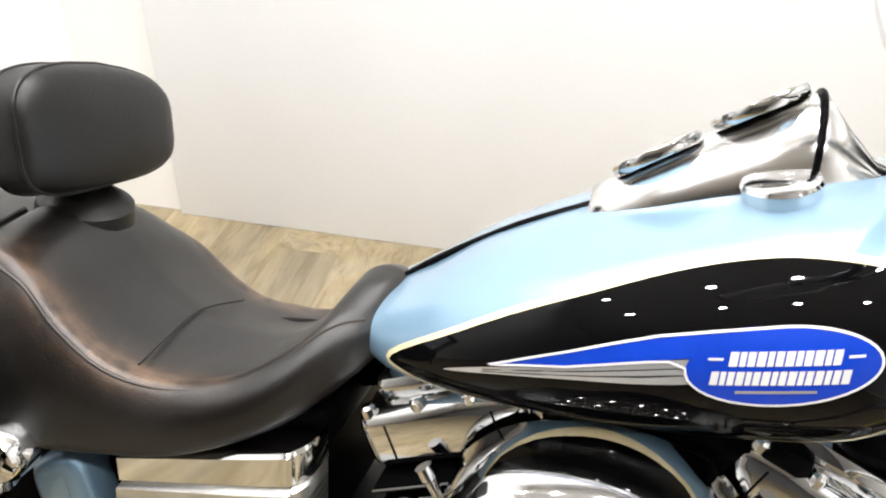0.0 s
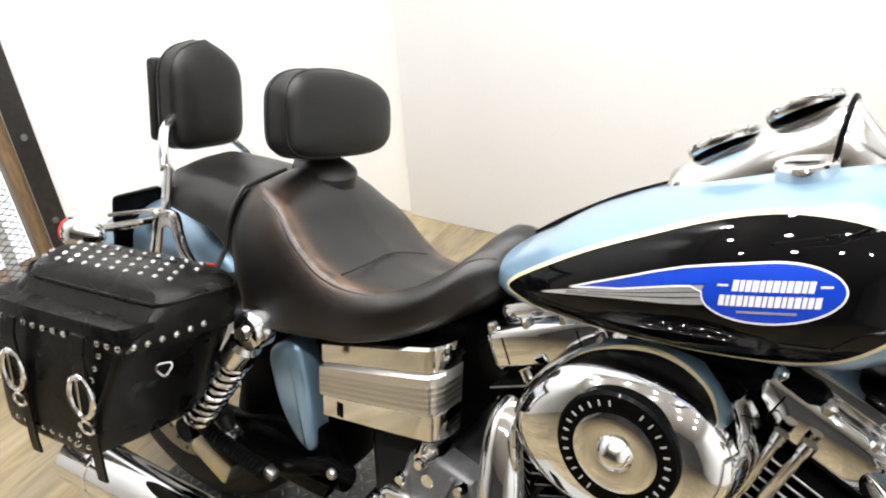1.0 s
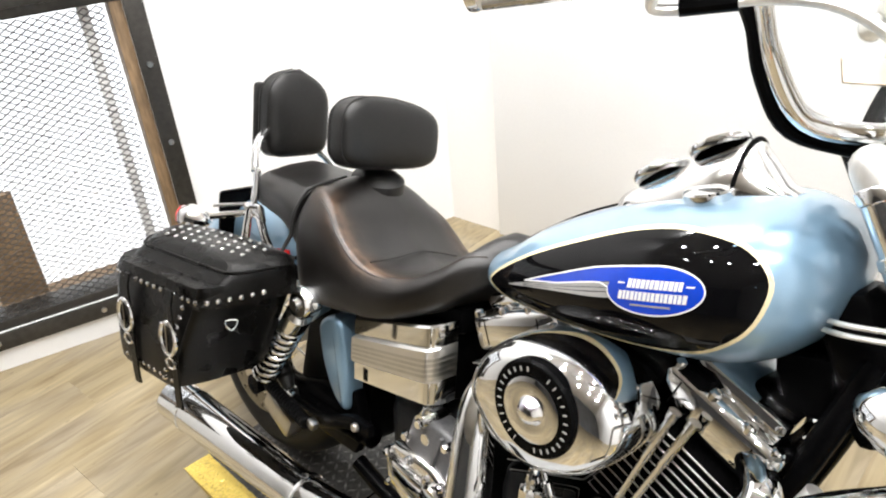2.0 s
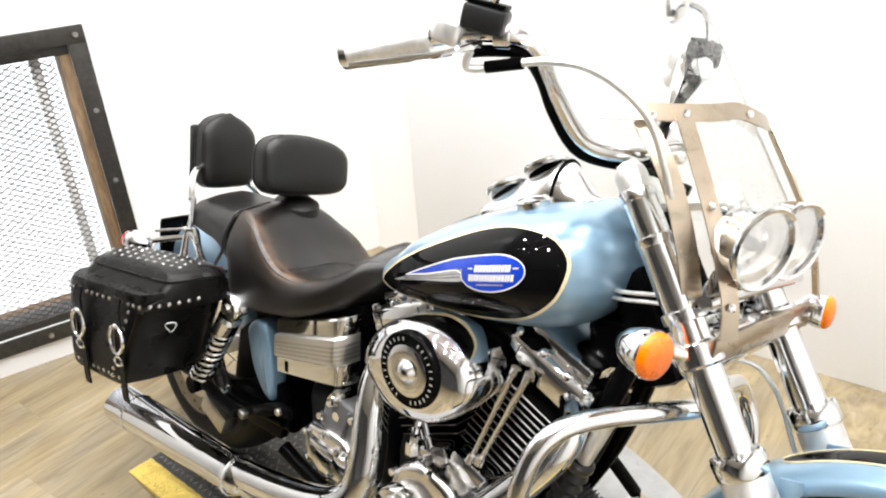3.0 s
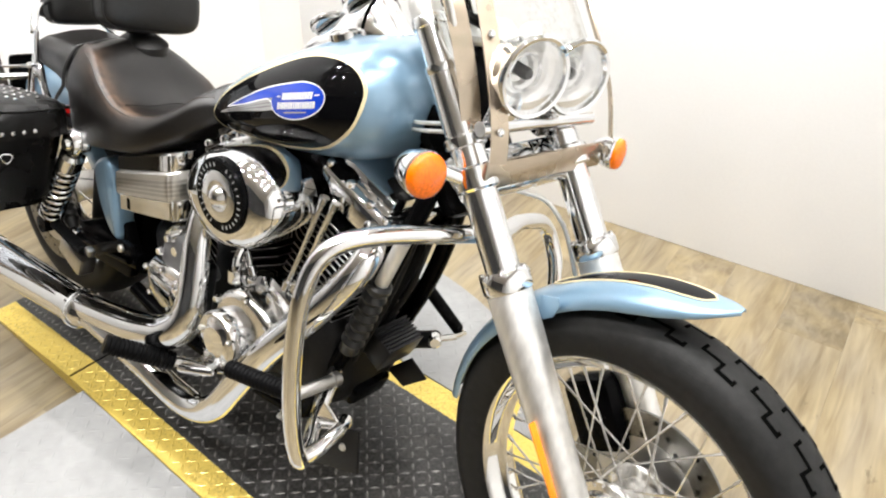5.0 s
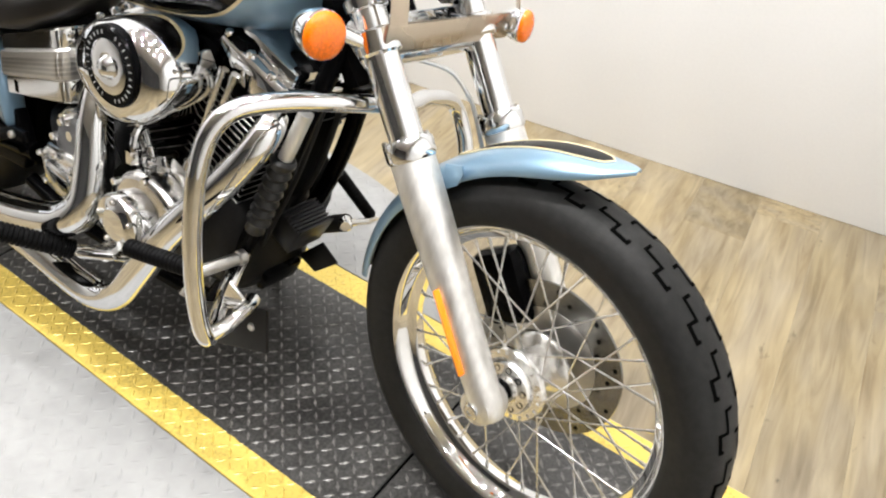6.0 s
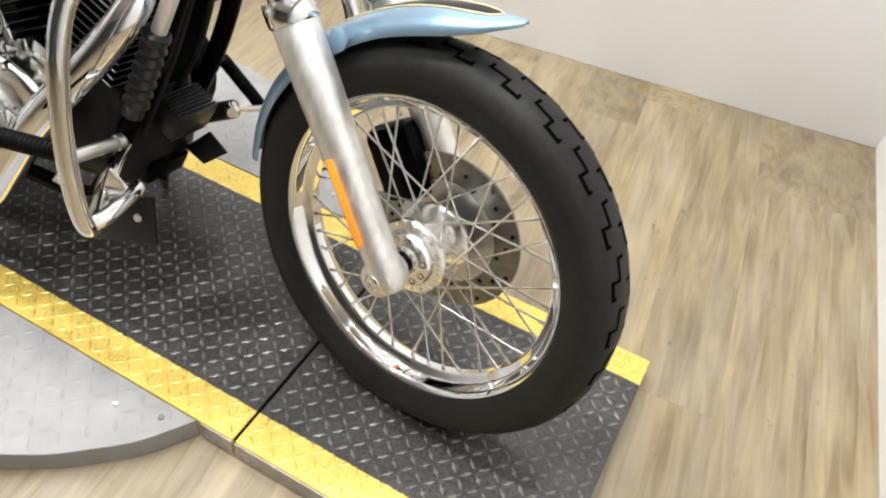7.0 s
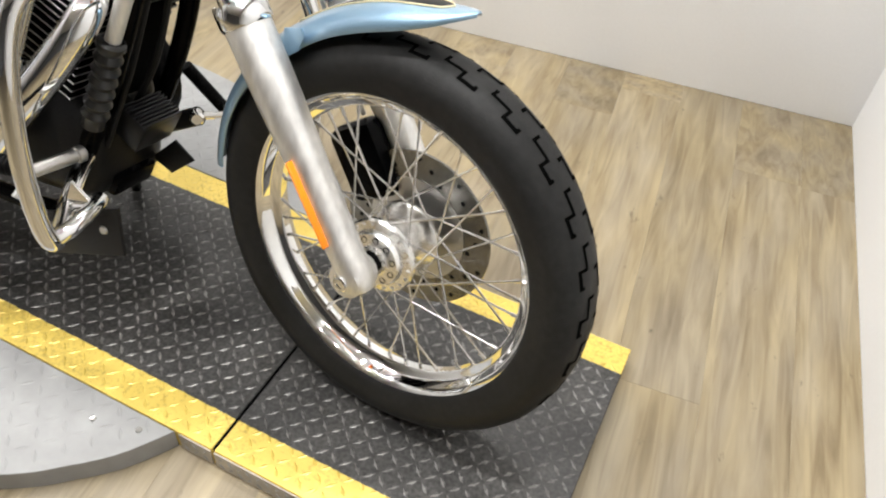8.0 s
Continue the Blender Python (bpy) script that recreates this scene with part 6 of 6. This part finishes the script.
part("side_cover", prism([(p.x, p.y) for p in spline([(x, z, 0) for x, z in SC], 4, True)], 0.05, pose(0, 0.145, 0, 90, 0, 0), 0.012, 3), blue_paint, bike, "ice-blue side cover")
part("inner_fender", block((0.26, 0.17, 0.36), pose(-0.63, 0, 0.43, 0, 12, 0), 0.05), plastic_black, bike, "black inner fender and oil tank")

# ---- exhaust
part("rear_header", tube([(-0.16, -0.10, 0.60), (-0.155, -0.145, 0.575), (-0.140, -0.172, 0.52), (-0.128, -0.190, 0.44), (-0.135, -0.205, 0.365), (-0.175, -0.222, 0.318), (-0.25, -0.235, 0.293), (-0.36, -0.245, 0.275), (-0.47, -0.252, 0.262)], [0.023, 0.028, 0.033, 0.036, 0.037, 0.037, 0.035, 0.033, 0.032], 24, 6), chrome, bike, "chrome rear exhaust header with heat shield")
part("front_header", tube([(0.235, -0.09, 0.66), (0.276, -0.135, 0.645), (0.272, -0.168, 0.604), (0.222, -0.188, 0.533), (0.120, -0.215, 0.408), (0.042, -0.224, 0.300), (-0.012, -0.228, 0.228), (-0.070, -0.230, 0.192), (-0.140, -0.234, 0.188), (-0.25, -0.240, 0.212), (-0.38, -0.248, 0.238), (-0.47, -0.252, 0.252)], [0.020, 0.023, 0.026, 0.028, 0.029, 0.030, 0.030, 0.030, 0.030, 0.029, 0.029, 0.031], 24, 6), chrome, bike, "chrome front exhaust header with heat shield")
muf = part("muffler", lathe([(0.030, 0), (0.038, 0.015), (0.041, 0.04), (0.042, 0.10), (0.046, 0.30), (0.049, 0.50), (0.050, 0.545), (0.046, 0.55), (0.042, 0.53), (0.040, 0.45)], between((-0.44, -0.252, 0.252), (-0.995, -0.272, 0.232)), 36, cap=False), chrome, bike, "long chrome muffler")
part("muffler_inside", lathe([(0.0, 0.45), (0.042, 0.45)], between((-0.44, -0.252, 0.252), (-0.995, -0.272, 0.232)), 24, cap=False), black_metal, muf)
for d in (0.035, 0.46):
    part("muffler_clamp", lathe([(0.044, d), (0.0465 + d * 0.008, d + 0.002), (0.0465 + d * 0.008, d + 0.012), (0.044, d + 0.014)], between((-0.44, -0.252, 0.252), (-0.995, -0.272, 0.232)), 32), chrome, muf, "polished clamp band")

# ---- engine guard
GUARD = [(0.430, 0.0, 0.690), (0.432, -0.06, 0.704), (0.405, -0.13, 0.712), (0.365, -0.20, 0.714), (0.333, -0.262, 0.706), (0.314, -0.294, 0.674), (0.302, -0.308, 0.61), (0.294, -0.311, 0.52), (0.291, -0.308, 0.43), (0.292, -0.299, 0.35), (0.294, -0.286, 0.310), (0.278, -0.258, 0.306), (0.240, -0.205, 0.320), (0.205, -0.15, 0.335), (0.175, -0.10, 0.34)]
LEFT_GUARD = [(0.432, 0.0, 0.690), (0.416, 0.06, 0.685), (0.407, 0.10, 0.677), (0.404, 0.150, 0.666), (0.401, 0.190, 0.646), (0.408, 0.215, 0.607), (0.422, 0.222, 0.555), (0.428, 0.222, 0.48), (0.432, 0.222, 0.40), (0.432, 0.220, 0.33), (0.420, 0.206, 0.285), (0.36, 0.15, 0.275)]
part("engine_guard", tube(LEFT_GUARD[::-1] + GUARD[1:], 0.0148, 18, 5), chrome, bike, "chrome tube engine guard")
part("guard_clamp", lathe([(0.010, 0), (0.0105, 0.005), (0.0105, 0.085), (0.013, 0.087), (0.013, 0.098), (0.008, 0.102), (0, 0.102)], between((0.256, -0.285, 0.412), (0.275, -0.165, 0.416)), 20), steel, bike, "bright peg mount")
part("guard_plate", prism([(0.262, 0.372), (0.232, 0.300), (0.308, 0.340)], 0.006, pose(0, -0.205, 0, 90, 0, 0), 0.002), console_chrome, bike, "polished triangular guard bracket")
part("guard_foot", tube([(0.290, -0.290, 0.310), (0.302, -0.255, 0.322), (0.300, -0.205, 0.336), (0.290, -0.185, 0.338)], 0.0135, 14), chrome, bike, "chrome foot of the engine guard")
part("guard_base", prism([(0.318, 0.326), (0.322, 0.236), (0.160, 0.180), (0.152, 0.262)], 0.008, pose(0, -0.172, 0, 90, 0, 0), 0.002), engine_grey, bike, "dark steel guard base plate")
part("guard_bolt", bolt(0.008, 0.008, pose(0.285, -0.176, 0.275, 90, 0, 0)), steel, bike)

# ---- pegs, pedal, controls


def peg(a, b, name, label, r=0.0175):
    l = (Vector(b) - Vector(a)).length
    n = 16
    prof = [(0.0, 0), (r * 0.9, 0.0)]
    for k in range(n):
        d = l * (k + 0.2) / n
        prof += [(r, d), (r, d + l * 0.5 / n), (r * 0.88, d + l * 0.55 / n), (r * 0.88, d + l * 0.75 / n)]
    prof += [(r, l * 0.985), (r * 0.9, l), (0, l)]
    return part(name, lathe(prof, between(a, b), 20), peg_rubber, bike, label)


peg((0.262, -0.285, 0.425), (0.135, -0.309, 0.419), "highway_peg", "ribbed black rubber highway peg", 0.0155)
part("peg_bolt", lathe([(0.008, 0), (0.008, 0.03), (0, 0.03)], between((0.265, -0.285, 0.405), (0.265, -0.31, 0.385)), 10), chrome, bike)
peg((-0.165, -0.225, 0.252), (-0.228, -0.335, 0.308), "rider_peg", "ribbed black rubber rider peg", 0.02)
part("peg_mount", tube([(-0.10, -0.15, 0.235), (-0.135, -0.19, 0.245), (-0.165, -0.225, 0.252)], 0.013, 12, 4), chrome, bike, "chrome peg mount")
part("brake_pedal", tube([(-0.06, -0.16, 0.30), (-0.085, -0.205, 0.285), (-0.065, -0.235, 0.292), (-0.02, -0.25, 0.312)], 0.011, 12), chrome, bike, "chrome brake pedal arm")
part("pedal_pad", block((0.085, 0.035, 0.016), pose(-0.035, -0.252, 0.312, 0, -12, 18), 0.007), chrome, bike, "chrome brake pedal pad")
part("pedal_spring", lathe([(0.020, -0.02), (0.034, -0.018), (0.036, 0.01), (0.026, 0.02), (0, 0.02)], pose(-0.085, -0.175, 0.335, 90, 0, 20), 24), chrome, bike, "chrome pedal pivot cover")
peg((-0.720, -0.185, 0.360), (-0.565, -0.195, 0.345), "passenger_peg", "folded ribbed passenger peg", 0.0135)
part("peg_clevis", block((0.022, 0.018, 0.018), pose(-0.555, -0.188, 0.346, 0, 20, 0), 0.004), steel, bike, "bare metal peg clevis")
part("peg_bracket", prism([(-0.565, 0.355), (-0.45, 0.408), (-0.40, 0.408), (-0.40, 0.385), (-0.46, 0.375), (-0.555, 0.33)], 0.02, pose(0, -0.155, 0, 90, 0, 0), 0.005), black_metal, bike, "black peg bracket arm")
part("bracket_bolt", bolt(0.009, 0.008, pose(-0.43, -0.176, 0.397, 90, 0, 0)), steel, bike)
# left forward controls, side stand and rectifier seen below the tank
part("rectifier", block((0.060, 0.095, 0.060), pose(0.222, 0.0, 0.388, 0, 30, 0), 0.008), satin_black, bike, "black finned voltage rectifier")
for k in range(8):
    part("rectifier_fin", block((0.003, 0.088, 0.068), pose(0.222, 0.0, 0.388, 0, 30, 0) @ pose(-0.026 + 0.0075 * k, 0, 0.002), 0.001), satin_black, bike)
part("control_arm", tube([(0.16, 0.09, 0.33), (0.21, 0.09, 0.355), (0.262, 0.085, 0.382)], 0.018, 14), satin_black, bike, "black control arm")
part("control_bolt", lathe([(0.014, 0), (0.014, 0.018), (0.010, 0.022), (0, 0.022)], between((0.258, 0.085, 0.383), (0.282, 0.06, 0.383)), 12), chrome, bike)
peg((0.190, 0.140, 0.445), (0.230, 0.205, 0.345), "left_highway_peg", "black rubber highway peg", 0.013)
part("shift_lever", tube([(0.262, 0.09, 0.380), (0.262, 0.15, 0.362), (0.245, 0.205, 0.342)], 0.007, 10), chrome, bike, "chrome shift lever")
part("lower_bracket", prism([(0.225, 0.330), (0.268, 0.300), (0.212, 0.256), (0.165, 0.276)], 0.005, pose(0, 0.065, 0, 90, 0, 0), 0.001), engine_grey, bike, "dark steel lower bracket plate")
part("lower_frame", block((0.09, 0.10, 0.05), pose(0.14, 0.0, 0.275, 0, 25, 0), 0.01), black_metal, bike, "black lower frame bracket")
part("side_stand", tube([(0.06, 0.13, 0.20), (-0.02, 0.19, 0.10), (-0.06, 0.235, 0.045)], 0.012, 12, 4), black_metal, bike, "black side stand")
part("side_stand_foot", block((0.06, 0.035, 0.012), pose(-0.068, 0.243, 0.052, -8, 0, 0), 0.004), black_metal, bike)

# ---- rear shock
SH0, SH1 = Vector((-0.752, -0.188, 0.352)), Vector((-0.572, -0.188, 0.602))
sm = between(SH0, SH1)
sl = (SH1 - SH0).length
shock = part("shock_absorber", lathe([(0.016, 0.0), (0.016, 0.02), (0.012, 0.03), (0.012, sl - 0.05), (0, sl - 0.05)], sm, 20), black_metal, bike, "chrome rear shock absorber with open coil spring")
turns = 9
coil = [sm @ Vector((0.0235 * math.cos(2 * math.pi * t / 12), 0.0235 * math.sin(2 * math.pi * t / 12), 0.03 + (sl - 0.112) * t / (12 * turns))) for t in range(12 * turns + 1)]
part("coil_spring", tube(coil, 0.0052, 10, 1, smooth=False), chrome, shock, "chrome coil spring")
part("shock_cover", lathe([(0.026, sl - 0.086), (0.027, sl - 0.078), (0.027, sl - 0.042), (0.020, sl - 0.034), (0, sl - 0.034)], sm, 28), chrome, shock, "chrome shock cover")
part("shock_eye", lathe([(0.0, -0.030), (0.012, -0.030), (0.014, -0.022), (0.026, -0.020), (0.031, -0.012), (0.031, 0.012), (0.026, 0.018), (0, 0.018)], Matrix.Translation(SH1) @ frame_to((0, 1, 0)), 28), chrome, shock, "chrome shock eye and acorn nut")
part("shock_eye", lathe([(0.0, -0.02), (0.022, -0.018), (0.022, 0.018), (0, 0.02)], Matrix.Translation(SH0) @ frame_to((0, 1, 0)), 20), black_metal, shock)
L2 = [Vector((p.x, -p.y, p.z)) for p in (SH0, SH1)]
part("left_shock", tube(L2, 0.028, 14, 2), chrome, bike, "chrome rear shock absorber")

# ---- saddlebag


def bag_section(t):
    """Plan outline (x, y) of the bag at height share t from bottom to lid line."""
    xr, xf = -0.905 - 0.015 * t, -0.690 + 0.085 * t
    yo, yi = -0.395 - 0.018 * math.sin(math.pi * (0.35 + 0.5 * t)), -0.205
    skew = 0.13
    cut = 0.035 + 0.02 * t
    out = [(xr, yi), (xr, yo + cut), (xr + cut * 0.5, yo + cut * 0.25), (xr + cut * 1.3, yo), (xf - 0.034, yo), (xf - 0.012, yo + 0.005), (xf, yo + 0.026), (xf + 0.010, (yo + yi) / 2), (xf - 0.01, yi)]
    return [(x, y + (skew if y < -0.3 else 0.22 if x < -0.78 else 0.08) * (x + 0.78)) for x, y in out]


def rise(x, t=1.0):
    """The lid falls a little towards the rear."""
    return (0.05 * (x + 0.63) - 0.008) * t


def bag_body():
    bm = bmesh.new()
    rings = []
    for t, z, sh in ((0, 0.432, 0.93), (0.0, 0.440, 0.985), (0.15, 0.475, 1), (0.4, 0.53, 1), (0.7, 0.59, 1), (1.0, 0.655, 1.0), (1.0, 0.665, 0.97)):
        sec = bag_section(t)
        cx, cy = sum(p[0] for p in sec) / len(sec), sum(p[1] for p in sec) / len(sec)
        loop = spline([(cx + (x - cx) * sh, cy + (y - cy) * sh, 0) for x, y in sec], 4, True)
        rings.append([(p.x, p.y, z + rise(p.x, t)) for p in loop])
    return rings_to(bm, rings)


bag = part("saddlebag", bag_body(), bag_leather, bike, "black studded leather saddlebag", angle=50)


def bag_lid():
    bm = bmesh.new()
    rings = []
    sec = bag_section(1.0)
    cx, cy = sum(p[0] for p in sec) / len(sec), sum(p[1] for p in sec) / len(sec)
    for z, sh in ((0.628, 1.010), (0.626, 1.028), (0.632, 1.034), (0.660, 1.034), (0.682, 1.015), (0.694, 0.95), (0.699, 0.80), (0.702, 0.5), (0.703, 0.1)):
        loop = spline([(cx + (x - cx) * sh, cy + (y - cy) * sh, 0) for x, y in sec], 4, True)
        lean = 0.062 * min(1.0, max(0.0, (z - 0.632) / 0.055))      # the outer flank of the lid leans inwards
        rings.append([(p.x, p.y + lean * min(1.0, max(0.0, (-0.25 - p.y) / 0.13)), z + rise(p.x)) for p in loop])
    return rings_to(bm, rings)


lid = part("lid", bag_lid(), bag_leather, bag, "leather saddlebag lid with rows of studs", angle=40)
part("lid_piping", tube([(p.x, p.y + 0.056 * min(1.0, max(0.0, (-0.25 - p.y) / 0.13)), 0.684 + rise(p.x)) for p in spline([(-0.76 + (x + 0.76) * 1.02, -0.31 + (y + 0.31) * 1.02, 0) for x, y in bag_section(1.0)], 3, True)], 0.003, 6, 1, closed=True), bag_leather, lid)
stud_me = finish(lathe([(0.0050, 0), (0.0047, 0.0022), (0.0028, 0.0038), (0, 0.0042)], Matrix(), 10))
stud_me.materials.append(chrome)


def stud(p, normal, parent):
    part("stud", stud_me, chrome, parent, m=Matrix.Translation(p) @ frame_to(normal))


sec = bag_section(1.0)
lid_line = spline([(-0.757 + (x + 0.757) * 1.030, -0.318 + (y + 0.318) * 1.034, 0) for x, y in sec], 24, True)
walked, last = 0.0, None
for i, p in enumerate(lid_line):
    q = lid_line[(i + 1) % len(lid_line)]
    if last is None or (p - last).length > 0.0185:
        if p.y < -0.26 and p.x > -0.99:
            t = (q - p).normalized()
            stud((p.x, p.y, 0.641 + rise(p.x)), (t.y, -t.x, 0.0), lid)
        last = p
for j, y in enumerate((-0.238, -0.261, -0.284, -0.307)):
    for k in range(10):
        x = -0.897 + 0.027 * k + 0.0145 * (j % 2)
        stud((x, y + 0.20 * (x + 0.78), 0.7005 + rise(x)), (-0.1, 0, 1), lid)
for f in range(9):                                                   # down the front edge of the outer face
    t = 0.86 - 0.098 * f
    x0 = bag_section(t)[4][0]
    stud((x0 + 0.004, bag_section(t)[4][1] - 0.0045, 0.440 + 0.215 * t + rise(x0, t)), (0.13, -1, 0), bag)
for k in range(9):                                                   # along its bottom
    stud((-0.855 + 0.0195 * k, -0.4095 + 0.13 * (-0.855 + 0.0195 * k + 0.78), 0.452), (0.13, -1, 0), bag)


def bag_strap(x):
    dy = 0.13 * (x + 0.78)
    rows = []
    for i, (y, z) in enumerate(((-0.418, 0.655), (-0.4235, 0.63), (-0.4225, 0.59), (-0.4185, 0.54), (-0.4165, 0.48), (-0.414, 0.425), (-0.412, 0.405))):
        w = 0.013 if i < 4 else 0.009
        z += rise(x) if i < 2 else 0
        rows.append([(x - w, y + dy - 0.13 * w, z), (x + w, y + dy + 0.13 * w, z), (x + w, y + dy + 0.13 * w - 0.004, z), (x - w, y + dy - 0.13 * w - 0.004, z)])
    part("strap", rings_to(bmesh.new(), rows), bag_leather, bag, "leather closing strap")
    m = pose(x, -0.426 + dy, 0.553, 90, 0, math.degrees(math.atan(0.13)))
    part("buckle", tube([m @ Vector((0.023 * math.cos(a), 0.031 * math.sin(a), 0.002)) for a in (2 * math.pi * k / 20 for k in range(20))], 0.0048, 8, 1, closed=True), chrome, bag, "oval chrome buckle")
    part("buckle_pin", tube([m @ Vector((0, 0.027, 0.005)), m @ Vector((0, -0.027, 0.005))], 0.0025, 6, 1), chrome, bag)
    part("keeper", tube([m @ Vector((0.013 * math.cos(a), -0.050 + 0.010 * math.sin(a), 0.0)) for a in (2 * math.pi * k / 12 for k in range(12))], 0.0028, 6, 1, closed=True), chrome, bag)


bag_strap(-0.672), bag_strap(-0.815)
dm = Matrix.Translation((-0.622, -0.318, 0.575)) @ frame_to((1, -0.25, 0), (0, 0, 1))
part("d_ring", tube([dm @ Vector(p) for p in ((-0.009, 0.008, 0.004), (0.009, 0.008, 0.006), (0.010, 0.0, 0.008), (0.0, -0.010, 0.008), (-0.010, 0.0, 0.008))], 0.0022, 8, 3, closed=True), chrome, bag, "chrome d-ring")


# ---------------------------------------------------------------- floor planks (last)
PW, PL = 0.178, 1.22
plank_bm = bmesh.new()
e = 0.00025
lo = [plank_bm.verts.new((x, y, -0.006)) for x, y in ((0, 0), (PW, 0), (PW, PL), (0, PL))]
md = [plank_bm.verts.new((x, y, -e)) for x, y in ((0.0001, 0.0001), (PW - 0.0001, 0.0001), (PW - 0.0001, PL - 0.0001), (0.0001, PL - 0.0001))]
hi = [plank_bm.verts.new((x, y, 0)) for x, y in ((e, e), (PW - e, e), (PW - e, PL - e), (e, PL - e))]
plank_bm.faces.new(hi)
for a, b in ((lo, md), (md, hi)):
    for i in range(4):
        plank_bm.faces.new((a[i], a[(i + 1) % 4], b[(i + 1) % 4], b[i]))
plank_me = finish(plank_bm, 20)
plank_me.materials.append(oak)
rng = random.Random(5)
for i in range(30):
    y = -D - rng.random() * PL
    while y < -0.001:
        x0 = -W + i * PW
        if x0 < -0.01 and y + PL > -D and (WEST.inverted() @ ROOM @ Vector((x0 + PW, max(y, -D) + PL / 2, 0))).x > -0.12:
            cut = min(PL, -y)
            wid = min(PW, -x0)
            y_lo = max(y, -D)
            ob = part("plank", plank_me, oak, floor_ob, m=pose(x0, y_lo, FLOOR))
            ob.scale = (wid / PW, (y + cut - y_lo) / PL, 1)
        y += PL
